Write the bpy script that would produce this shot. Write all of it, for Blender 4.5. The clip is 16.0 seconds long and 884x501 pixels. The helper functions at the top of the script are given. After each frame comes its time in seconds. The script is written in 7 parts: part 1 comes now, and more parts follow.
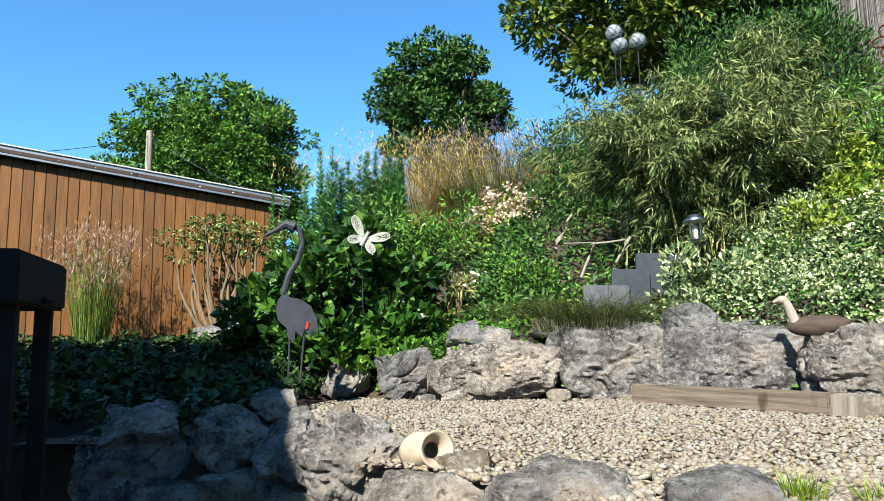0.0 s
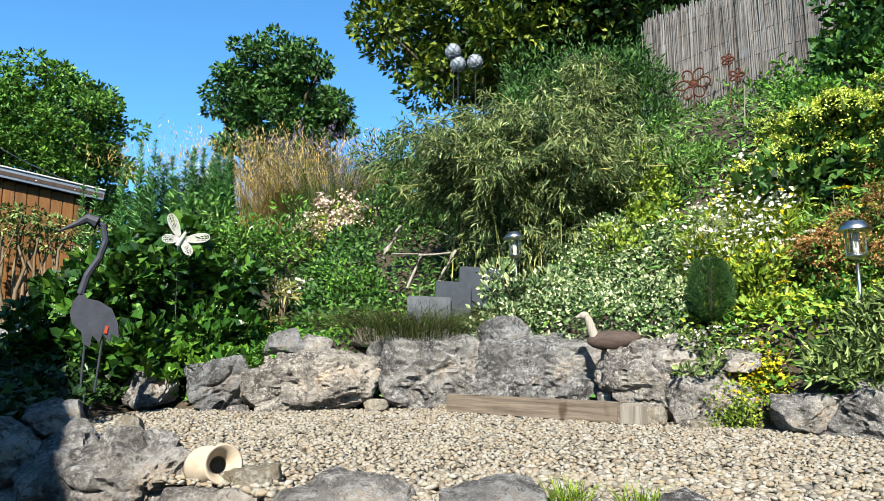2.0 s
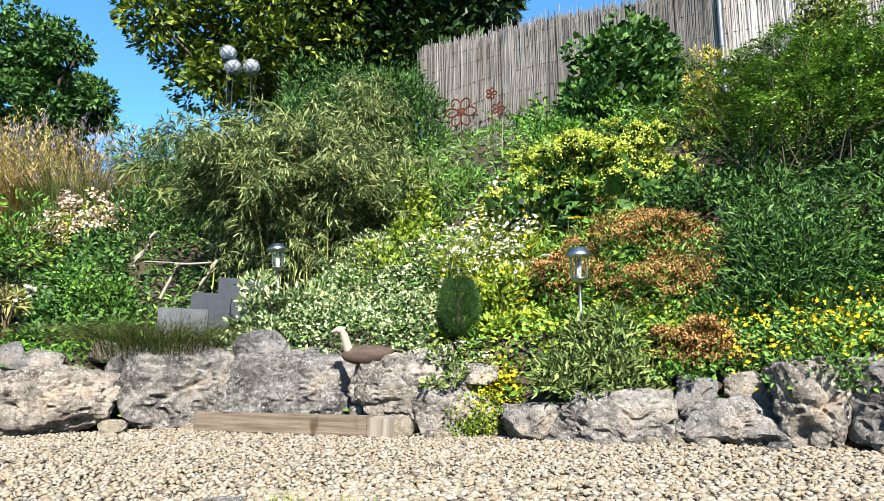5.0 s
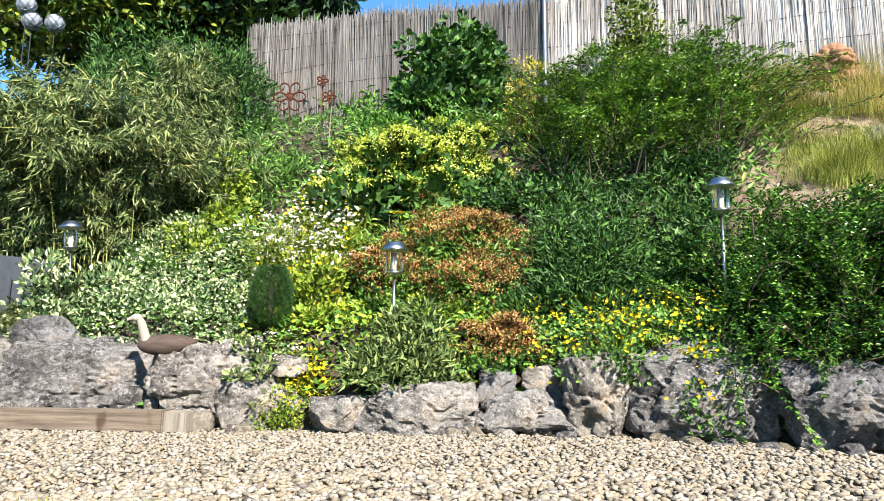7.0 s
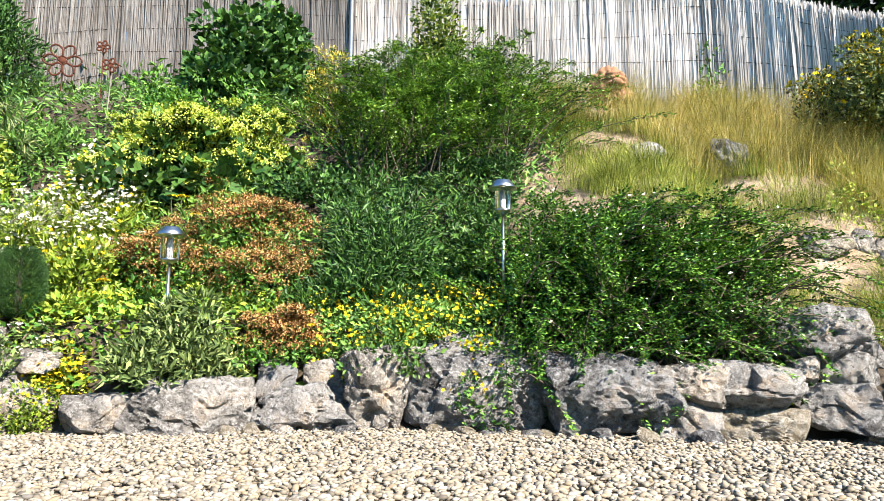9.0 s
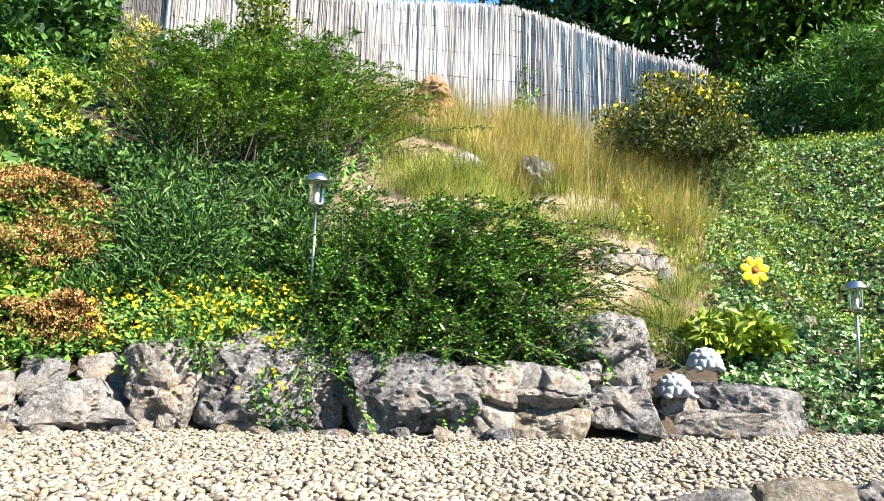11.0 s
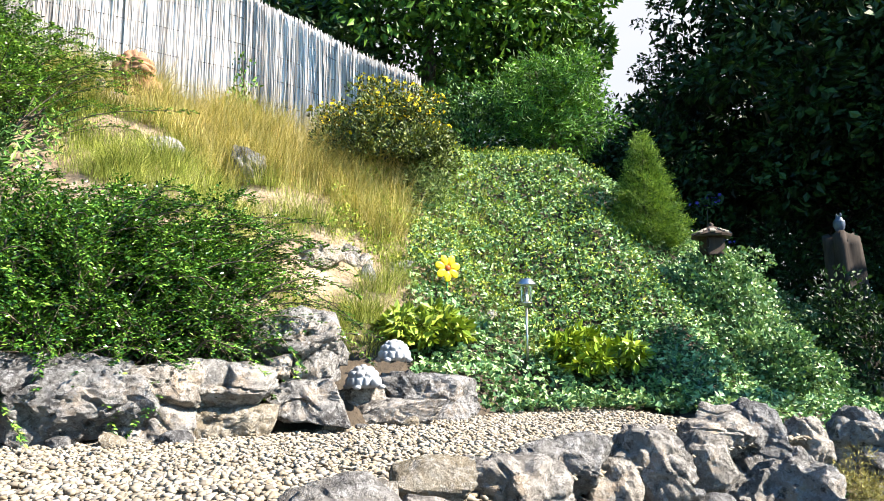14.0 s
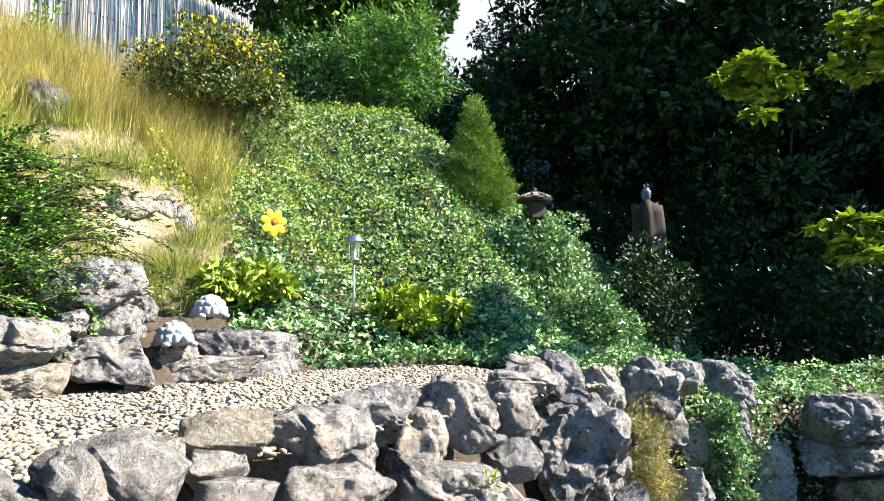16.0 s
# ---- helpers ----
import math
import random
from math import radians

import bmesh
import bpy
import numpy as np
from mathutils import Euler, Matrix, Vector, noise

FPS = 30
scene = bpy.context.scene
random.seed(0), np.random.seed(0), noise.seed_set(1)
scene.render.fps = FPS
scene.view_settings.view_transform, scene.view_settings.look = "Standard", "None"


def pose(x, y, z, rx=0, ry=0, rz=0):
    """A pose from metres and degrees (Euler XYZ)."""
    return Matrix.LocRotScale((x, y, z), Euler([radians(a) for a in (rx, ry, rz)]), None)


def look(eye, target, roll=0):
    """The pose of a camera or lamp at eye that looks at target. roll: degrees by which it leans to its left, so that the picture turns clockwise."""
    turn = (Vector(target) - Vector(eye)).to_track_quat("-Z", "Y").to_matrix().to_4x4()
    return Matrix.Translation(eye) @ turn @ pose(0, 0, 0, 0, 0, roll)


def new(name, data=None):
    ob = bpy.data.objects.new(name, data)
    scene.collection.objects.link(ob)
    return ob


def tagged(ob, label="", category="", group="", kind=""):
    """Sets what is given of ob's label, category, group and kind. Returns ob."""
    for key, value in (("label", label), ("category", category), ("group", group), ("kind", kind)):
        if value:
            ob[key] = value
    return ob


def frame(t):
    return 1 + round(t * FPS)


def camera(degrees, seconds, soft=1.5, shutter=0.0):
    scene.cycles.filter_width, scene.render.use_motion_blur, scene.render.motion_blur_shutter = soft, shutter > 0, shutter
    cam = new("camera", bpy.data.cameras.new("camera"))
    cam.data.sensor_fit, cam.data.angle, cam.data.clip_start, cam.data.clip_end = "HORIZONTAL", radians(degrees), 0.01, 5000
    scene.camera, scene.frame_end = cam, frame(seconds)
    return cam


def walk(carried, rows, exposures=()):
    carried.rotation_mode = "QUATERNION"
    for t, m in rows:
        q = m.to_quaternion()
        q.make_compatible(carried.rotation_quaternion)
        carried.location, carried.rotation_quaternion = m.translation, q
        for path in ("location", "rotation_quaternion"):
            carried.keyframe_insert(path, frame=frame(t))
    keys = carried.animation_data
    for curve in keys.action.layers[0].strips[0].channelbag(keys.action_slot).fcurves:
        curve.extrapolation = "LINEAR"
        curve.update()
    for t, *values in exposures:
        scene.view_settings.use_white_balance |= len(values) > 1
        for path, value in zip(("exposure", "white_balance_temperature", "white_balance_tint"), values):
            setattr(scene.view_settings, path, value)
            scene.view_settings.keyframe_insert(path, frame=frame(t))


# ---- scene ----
cam = camera(64.87, 16.0, soft=0.4)
PATH = [
    (0, 0.0000, 0.0000, 0.4067, 97.560, 0.897, 0.115),
    (0.5, 0.0248, 0.0098, 0.4061, 97.682, 0.775, -2.509),
    (1, 0.0668, 0.0281, 0.4072, 97.791, 0.635, -5.883),
    (1.5, 0.1086, 0.0269, 0.4074, 97.993, 0.313, -9.794),
    (2, 0.1297, 0.0197, 0.4091, 98.166, 0.057, -12.968),
    (2.5, 0.1485, 0.0165, 0.4125, 98.196, 0.272, -15.565),
    (3, 0.1704, 0.0074, 0.4171, 98.458, 0.524, -18.110),
    (3.5, 0.1967, -0.0050, 0.4190, 98.743, 0.534, -21.322),
    (4, 0.2227, -0.0210, 0.4189, 99.052, 0.605, -24.551),
    (6.5, 0.3294, -0.0623, 0.4206, 98.525, -0.150, -40.887),
    (7, 0.3564, -0.0739, 0.4219, 98.441, -0.208, -44.738),
    (7.5, 0.3854, -0.0868, 0.4198, 98.511, 0.083, -48.341),
    (8, 0.4227, -0.1041, 0.4218, 98.460, 0.296, -52.386),
    (8.5, 0.4468, -0.1116, 0.4189, 98.246, 0.084, -56.527),
    (9, 0.4672, -0.1173, 0.4132, 98.081, -0.125, -60.704),
    (11.5, 0.5637, -0.1662, 0.3736, 98.817, -1.301, -79.988),
    (12, 0.5629, -0.2017, 0.3741, 98.675, -0.858, -84.557),
    (12.5, 0.5603, -0.2323, 0.3728, 98.776, -0.502, -88.044),
    (13, 0.5611, -0.2651, 0.3737, 98.991, -0.021, -90.894),
    (13.5, 0.5667, -0.3039, 0.3712, 98.675, 0.258, -94.248),
    (14, 0.5742, -0.3305, 0.3719, 98.648, 0.338, -97.477),
    (14.5, 0.5835, -0.3544, 0.3689, 98.078, 0.530, -101.686),
    (15, 0.5928, -0.3714, 0.3631, 97.374, 0.581, -104.926),
    (15.5, 0.6010, -0.3956, 0.3545, 96.406, 0.645, -107.784),
    (16, 0.6067, -0.4258, 0.3436, 95.376, 0.413, -110.688),
]
walk(cam, [(t, pose(x, y, z, rx, ry, rz)) for t, x, y, z, rx, ry, rz in PATH], exposures=((0.0, 1.5, 6200, 9), (3.5, 1.53, 6250, 10), (4.2, 1.66, 6300, 11), (7.0, 1.83, 6350, 13), (9.0, 2.03, 6400, 14), (12.5, 2.27, 6500, 14), (16.0, 2.45, 6450, 14)))

# ---- daylight ----
SUN_EL, SUN_AZ = 42.0, 201.0   # height, and degrees clockwise from +y
world = bpy.data.worlds.new("sky")
scene.world = world
world.use_nodes = True
wn, wl = world.node_tree.nodes, world.node_tree.links
sky = wn.new("ShaderNodeTexSky")
sky.sky_type, sky.sun_disc = "NISHITA", False
sky.sun_elevation, sky.sun_rotation = radians(SUN_EL), radians(SUN_AZ)
sky.air_density, sky.dust_density, sky.ozone_density = 1.0, 0.2, 1.2
tint = wn.new("ShaderNodeMix")
tint.data_type, tint.blend_type = "RGBA", "MULTIPLY"
tint.inputs[0].default_value, tint.inputs[7].default_value = 1.0, (0.66, 1.25, 1.58, 1)
wl.new(sky.outputs[0], tint.inputs[6])
wl.new(tint.outputs[2], wn["Background"].inputs["Color"])
wn["Background"].inputs["Strength"].default_value = 0.056
sun = new("sun", bpy.data.lights.new("sun", "SUN"))
sun.data.energy, sun.data.angle, sun.data.color = 5.0, radians(0.5), (1.0, 0.92, 0.78)
sa = radians(SUN_AZ)
sun.matrix_basis = look((0, 0, 0), (-math.sin(sa) * math.cos(radians(SUN_EL)), -math.cos(sa) * math.cos(radians(SUN_EL)), -math.sin(radians(SUN_EL))))

# ---- materials ----
def material(name, rough=0.8, metal=0.0):
    m = bpy.data.materials.new(name)
    m.use_nodes = True
    n, l = m.node_tree.nodes, m.node_tree.links
    b = n["Principled BSDF"]
    b.inputs["Roughness"].default_value, b.inputs["Metallic"].default_value = rough, metal
    b.inputs["Specular IOR Level"].default_value = 0.25
    return m, n, l, b


def ramp(n, l, source, stops):
    r = n.new("ShaderNodeValToRGB")
    while len(r.color_ramp.elements) < len(stops):
        r.color_ramp.elements.new(0.5)
    for e, (at, c) in zip(r.color_ramp.elements, stops):
        e.position, e.color = at, (*c, 1)
    l.new(source, r.inputs["Fac"])
    return r.outputs["Color"]


def grain(n, l, scale, detail=6.0, rough=0.6, kind="Object", stretch=None):
    tc = n.new("ShaderNodeTexCoord")
    out = tc.outputs[kind]
    if stretch:
        mp = n.new("ShaderNodeMapping")
        mp.inputs["Scale"].default_value = stretch
        l.new(out, mp.inputs["Vector"])
        out = mp.outputs["Vector"]
    t = n.new("ShaderNodeTexNoise")
    t.inputs["Scale"].default_value, t.inputs["Detail"].default_value, t.inputs["Roughness"].default_value = scale, detail, rough
    l.new(out, t.inputs["Vector"])
    return t.outputs["Fac"]


def mix(n, l, fac, a, b, how="MIX"):
    m = n.new("ShaderNodeMix")
    m.data_type, m.blend_type = "RGBA", how
    for i, v in ((0, fac), (6, a), (7, b)):
        if isinstance(v, (int, float)):
            m.inputs[i].default_value = v
        elif isinstance(v, tuple):
            m.inputs[i].default_value = (*v, 1)
        else:
            l.new(v, m.inputs[i])
    return m.outputs[2]


def relief(n, l, b, heights, strength, distance=0.01):
    bp = n.new("ShaderNodeBump")
    bp.inputs["Strength"].default_value, bp.inputs["Distance"].default_value = strength, distance
    l.new(heights, bp.inputs["Height"])
    l.new(bp.outputs["Normal"], b.inputs["Normal"])


def leafy(name, dark, mid, light, rough=0.45, glow=0.3, spec=0.5):
    """Leaves: colour differs from leaf to leaf and from bough to bough; some light comes through."""
    m, n, l, b = material(name, rough)
    g = n.new("ShaderNodeNewGeometry")
    c = ramp(n, l, g.outputs["Random Per Island"], [(0.0, tuple(v * 0.35 for v in dark)), (0.32, dark), (0.66, mid), (1.0, light)])
    patch = ramp(n, l, grain(n, l, 3.0, 3.0, kind="Object"), [(0.32, (0.55, 0.6, 0.5)), (0.66, (1.25, 1.22, 1.08))])
    c = mix(n, l, 1.0, c, patch, "MULTIPLY")
    l.new(c, b.inputs["Base Color"])
    b.inputs["Specular IOR Level"].default_value = spec * 0.45
    if glow:
        t = n.new("ShaderNodeBsdfTranslucent")
        warm = mix(n, l, 1.0, c, (1.15, 1.1, 0.6), "MULTIPLY")
        l.new(warm, t.inputs["Color"])
        s = n.new("ShaderNodeMixShader")
        s.inputs["Fac"].default_value = glow * 0.42
        l.new(b.outputs[0], s.inputs[1])
        l.new(t.outputs[0], s.inputs[2])
        l.new(s.outputs[0], n["Material Output"].inputs["Surface"])
    return m


def petal(name, a, b_):
    return leafy(name, a, tuple((p + q) / 2 for p, q in zip(a, b_)), b_, 0.6, 0.2, 0.2)


def limestone(name="limestone", brightness=1.0):
    m, n, l, b = material(name, 0.92)
    base = ramp(n, l, grain(n, l, 3.4, 12.0, 0.70), [(at, tuple(v * brightness for v in c)) for at, c in ((0.38, (0.048, 0.044, 0.043)), (0.47, (0.14, 0.133, 0.126)), (0.54, (0.25, 0.239, 0.222)), (0.63, (0.367, 0.35, 0.325)))])
    rust = ramp(n, l, grain(n, l, 1.7, 6.0, stretch=(1.7, 1.3, 2.1)), [(0.57, (0, 0, 0)), (0.68, (1, 1, 1))])
    base = mix(n, l, rust, base, mix(n, l, 1.0, base, (1.15, 0.93, 0.70), "MULTIPLY"))
    fleck = ramp(n, l, grain(n, l, 42.0, 8.0, 0.85), [(0.50, (0, 0, 0)), (0.55, (1, 1, 1))])
    lichen = mix(n, l, 1.0, ramp(n, l, grain(n, l, 9.0, 10.0, 0.75), [(0.44, (0.35, 0.35, 0.35)), (0.56, (1.0, 1.0, 1.0))]), fleck, "MULTIPLY")
    base = mix(n, l, lichen, base, (0.434, 0.427, 0.411))
    dark = ramp(n, l, grain(n, l, 26.0, 8.0, 0.8, stretch=(1.1, 0.9, 1.2)), [(0.54, (0, 0, 0)), (0.62, (0.85, 0.85, 0.85))])
    base = mix(n, l, dark, base, (0.033, 0.032, 0.031))
    oi = n.new("ShaderNodeObjectInfo")
    tone = ramp(n, l, oi.outputs["Random"], [(0.0, (0.66, 0.68, 0.72)), (0.55, (0.95, 0.94, 0.93)), (1.0, (1.18, 1.10, 1.0))])
    base = mix(n, l, 1.0, base, tone, "MULTIPLY")
    l.new(base, b.inputs["Base Color"])
    b.inputs["Specular IOR Level"].default_value = 0.2
    rel = mix(n, l, 0.5, grain(n, l, 12.0, 14.0, 0.78), grain(n, l, 70.0, 8.0, 0.8))
    relief(n, l, b, rel, 1.0, 0.05)
    return m


def yellow_stone():
    m, n, l, b = material("yellow_limestone", 0.9)
    c = ramp(n, l, grain(n, l, 5.0, 8.0), [(0.3, (0.092, 0.075, 0.052)), (0.5, (0.207, 0.173, 0.121)), (0.7, (0.317, 0.288, 0.236))])
    pale = ramp(n, l, grain(n, l, 40.0, 8.0, 0.8), [(0.50, (0, 0, 0)), (0.58, (0.8, 0.8, 0.8))])
    c = mix(n, l, pale, c, (0.38, 0.357, 0.311))
    dark = ramp(n, l, grain(n, l, 22.0, 8.0, 0.8, stretch=(1.1, 0.9, 1.2)), [(0.54, (0, 0, 0)), (0.62, (0.8, 0.8, 0.8))])
    c = mix(n, l, dark, c, (0.058, 0.049, 0.038))
    l.new(c, b.inputs["Base Color"])
    relief(n, l, b, grain(n, l, 25.0, 12.0, 0.78), 1.0, 0.04)
    return m


def pebbles():
    m, n, l, b = material("pebbles", 0.75)
    g, oi = n.new("ShaderNodeNewGeometry"), n.new("ShaderNodeObjectInfo")
    add = n.new("ShaderNodeMath")
    l.new(g.outputs["Random Per Island"], add.inputs[0])
    l.new(oi.outputs["Random"], add.inputs[1])
    fr = n.new("ShaderNodeMath")
    fr.operation = "FRACT"
    l.new(add.outputs[0], fr.inputs[0])
    c = ramp(n, l, fr.outputs[0], [(0.0, (0.086, 0.077, 0.064)), (0.12, (0.179, 0.154, 0.119)), (0.4, (0.239, 0.214, 0.17)), (0.62, (0.2, 0.158, 0.106)), (0.68, (0.282, 0.264, 0.234)), (0.92, (0.222, 0.205, 0.175)), (1.0, (0.119, 0.111, 0.102))])
    c = mix(n, l, 1.0, c, ramp(n, l, grain(n, l, 60.0, 3.0), [(0.3, (0.8, 0.78, 0.74)), (0.7, (1.08, 1.08, 1.06))]), "MULTIPLY")
    l.new(c, b.inputs["Base Color"])
    return m


def soil(name, a, b_, c_):
    m, n, l, b = material(name, 0.95)
    c = ramp(n, l, grain(n, l, 1.4, 8.0), [(0.3, a), (0.5, b_), (0.72, c_)])
    c = mix(n, l, 1.0, c, ramp(n, l, grain(n, l, 30.0, 5.0), [(0.3, (0.6, 0.6, 0.6)), (0.7, (1.2, 1.2, 1.2))]), "MULTIPLY")
    l.new(c, b.inputs["Base Color"])
    relief(n, l, b, grain(n, l, 40.0, 6.0, 0.7), 0.8, 0.03)
    return m


def bank_earth():
    """Dark humus under the plants, and pale dry earth where the sunny bank lies bare."""
    m, n, l, b = material("earth", 0.95)
    humus = ramp(n, l, grain(n, l, 1.4, 8.0), [(0.3, (0.025, 0.019, 0.012)), (0.5, (0.059, 0.045, 0.031)), (0.72, (0.118, 0.093, 0.065))])
    dry = ramp(n, l, grain(n, l, 5.0, 9.0, 0.7), [(0.32, (0.124, 0.087, 0.053)), (0.5, (0.26, 0.192, 0.124)), (0.68, (0.372, 0.304, 0.223))])
    tc, d = n.new("ShaderNodeTexCoord"), n.new("ShaderNodeVectorMath")
    d.operation = "DISTANCE"
    d.inputs[1].default_value = (6.3, 0.5, 1.7)
    l.new(tc.outputs["Object"], d.inputs[0])
    rim = n.new("ShaderNodeMath")
    rim.operation = "MULTIPLY_ADD"
    rim.inputs[1].default_value = 1.4
    l.new(grain(n, l, 1.6, 6.0), rim.inputs[0])
    l.new(d.outputs["Value"], rim.inputs[2])
    scaled = n.new("ShaderNodeMapRange")
    scaled.inputs["From Min"].default_value, scaled.inputs["From Max"].default_value = 2.0, 2.8
    scaled.inputs["To Min"].default_value, scaled.inputs["To Max"].default_value = 1.0, 0.0
    l.new(rim.outputs[0], scaled.inputs["Value"])
    c = mix(n, l, scaled.outputs[0], humus, dry)
    c = mix(n, l, 1.0, c, ramp(n, l, grain(n, l, 30.0, 5.0), [(0.3, (0.6, 0.6, 0.6)), (0.7, (1.2, 1.2, 1.2))]), "MULTIPLY")
    l.new(c, b.inputs["Base Color"])
    relief(n, l, b, grain(n, l, 40.0, 6.0, 0.7), 0.8, 0.03)
    return m


def timber(name, dark, light, rough=0.7, streak=(14, 14, 0.9), vary=0.25):
    m, n, l, b = material(name, rough)
    c = ramp(n, l, grain(n, l, 3.0, 8.0, 0.65, stretch=streak), [(0.3, dark), (0.7, light)])
    knots = ramp(n, l, grain(n, l, 7.0, 2.0, 0.4, stretch=(1, 1, 0.45)), [(0.70, (1, 1, 1)), (0.76, (0.45, 0.38, 0.32))])
    c = mix(n, l, 1.0, c, knots, "MULTIPLY")
    oi = n.new("ShaderNodeObjectInfo")
    c = mix(n, l, 1.0, c, ramp(n, l, oi.outputs["Random"], [(0, (1 - vary,) * 3), (1, (1 + vary * 0.6,) * 3)]), "MULTIPLY")
    l.new(c, b.inputs["Base Color"])
    relief(n, l, b, grain(n, l, 6.0, 8.0, 0.7, stretch=streak), 0.35, 0.006)
    return m


def plain(name, colour, rough=0.6, metal=0.0, scale=20.0, vary=0.25, bump=0.2):
    m, n, l, b = material(name, rough, metal)
    lo, hi = tuple(v * (1 - vary) for v in colour), tuple(min(1, v * (1 + vary)) for v in colour)
    l.new(ramp(n, l, grain(n, l, scale, 6.0, 0.7), [(0.3, lo), (0.7, hi)]), b.inputs["Base Color"])
    if bump:
        relief(n, l, b, grain(n, l, scale * 2.5, 5.0, 0.7), bump, 0.004)
    return m


def reeds(name="reed", brightness=1.0):
    m, n, l, b = material(name, 0.8)
    g = n.new("ShaderNodeNewGeometry")
    c = ramp(n, l, g.outputs["Random Per Island"], [(0, tuple(v * brightness for v in (0.16, 0.145, 0.13))), (0.25, tuple(v * brightness for v in (0.46, 0.43, 0.405))), (0.7, tuple(v * brightness for v in (0.64, 0.61, 0.58))), (1, tuple(v * brightness for v in (0.76, 0.735, 0.71)))])
    c = mix(n, l, 1.0, c, ramp(n, l, grain(n, l, 2.0, 5.0, stretch=(6, 6, 0.8)), [(0.3, (0.72, 0.70, 0.68)), (0.7, (1.1, 1.1, 1.1))]), "MULTIPLY")
    c = mix(n, l, 1.0, c, ramp(n, l, grain(n, l, 0.55, 4.0, 0.55), [(0.40, (0.76, 0.735, 0.71)), (0.60, (1.05, 1.05, 1.05))]), "MULTIPLY")
    l.new(c, b.inputs["Base Color"])
    return m


def clear_glass():
    m, n, l, b = material("lamp_glass", 0.08)
    b.inputs["Base Color"].default_value = (0.92, 0.93, 0.88, 1)
    b.inputs["Transmission Weight"].default_value, b.inputs["IOR"].default_value = 1.0, 1.2
    return m


STONE, DARK_STONE, YELLOW_STONE, PEBBLE = limestone(), limestone("dark_limestone", 1.0), yellow_stone(), pebbles()
EARTH = bank_earth()
GRIT = soil("grit", (0.124, 0.099, 0.068), (0.236, 0.192, 0.136), (0.322, 0.279, 0.217))
BOARD = timber("stained_board", (0.080, 0.033, 0.007), (0.165, 0.074, 0.018), 0.6)
SLEEPER = timber("weathered_sleeper", (0.077, 0.058, 0.042), (0.23, 0.186, 0.141), 0.85, (1.0, 16, 16))
GREY_WOOD = timber("grey_wood", (0.141, 0.122, 0.096), (0.32, 0.288, 0.243), 0.85, (16, 16, 1.2))
DARK_WOOD = timber("dark_wood", (0.022, 0.015, 0.012), (0.058, 0.038, 0.027), 0.8)
RED_WOOD = timber("red_brown_wood", (0.032, 0.009, 0.004), (0.07, 0.02, 0.009), 0.8)
DUCK_WOOD = timber("duck_wood", (0.027, 0.019, 0.015), (0.076, 0.052, 0.041), 0.75, (3, 14, 14))
# stump wood: the shade of the wood is put into its very dark colour
STUMP_WOOD = timber("shade_dark_stump_wood", (0.010, 0.008, 0.006), (0.045, 0.033, 0.026), 0.95, (6, 6, 1.2))
BARK = timber("bark", (0.032, 0.026, 0.019), (0.109, 0.086, 0.064), 0.95, (9, 9, 1.5))
TWIG = timber("pale_twig", (0.106, 0.072, 0.038), (0.22, 0.168, 0.106), 0.8, (9, 9, 2))
ZINC = plain("zinc", (0.173, 0.192, 0.218), 0.45, 0.7, 8.0, 0.2)
STEEL = plain("brushed_steel", (0.397, 0.397, 0.384), 0.28, 1.0, 30.0, 0.15, 0.1)
IRON = plain("dark_painted_iron", (0.026, 0.029, 0.04), 0.6, 0.0, 16.0, 0.35, 0.3)
RUST = plain("rusted_iron", (0.07, 0.022, 0.011), 0.85, 0.2, 25.0, 0.4, 0.4)
WHITE_METAL = plain("white_painted_metal", (0.371, 0.365, 0.339), 0.6, 0.0, 18.0, 0.15)
TERRACOTTA = plain("terracotta", (0.218, 0.112, 0.061), 0.85, 0.0, 14.0, 0.3, 0.5)
CLAY = plain("pale_clay", (0.358, 0.294, 0.218), 0.85, 0.0, 9.0, 0.25, 0.4)
# darker copy of the concrete, with the upper slabs' shade in its colour
SHADED_CONCRETE = plain("shaded_concrete", (0.035, 0.042, 0.052), 0.8, 0.0, 10.0, 0.25, 0.4)
CONCRETE = plain("concrete", (0.083, 0.091, 0.099), 0.9, 0.0, 10.0, 0.2, 0.4)
PALE_CONCRETE = plain("pale_stoneware", (0.265, 0.278, 0.293), 0.85, 0.0, 12.0, 0.2, 0.5)
WHITE_BALL = plain("white_wire_ball", (0.218, 0.237, 0.256), 0.4, 0.0, 30.0, 0.15)
YELLOW_PAINT = plain("yellow_paint", (0.92, 0.62, 0.02), 0.35, 0.0, 14.0, 0.1, 0.0)
BROWN_PAINT = plain("red_brown_paint", (0.32, 0.07, 0.015), 0.45, 0.0, 14.0, 0.1, 0.0)
GREEN_PAINT = plain("green_paint", (0.02, 0.16, 0.05), 0.5, 0.0, 14.0, 0.1, 0.0)
RED_PAINT = plain("red_paint", (0.269, 0.038, 0.013), 0.5, 0.0, 14.0, 0.1, 0.0)
RENDER_WALL = plain("pale_plaster", (0.397, 0.371, 0.32), 0.9, 0.0, 6.0, 0.1)
BLACK = plain("black_iron", (0.012, 0.012, 0.012), 0.85, 0.0, 10.0, 0.3)
OWL = plain("blue_grey_ceramic", (0.07, 0.09, 0.122), 0.5, 0.0, 12.0, 0.4)
GLASS, REED, DARK_REED = clear_glass(), reeds(), reeds("dark_reed", 0.42)

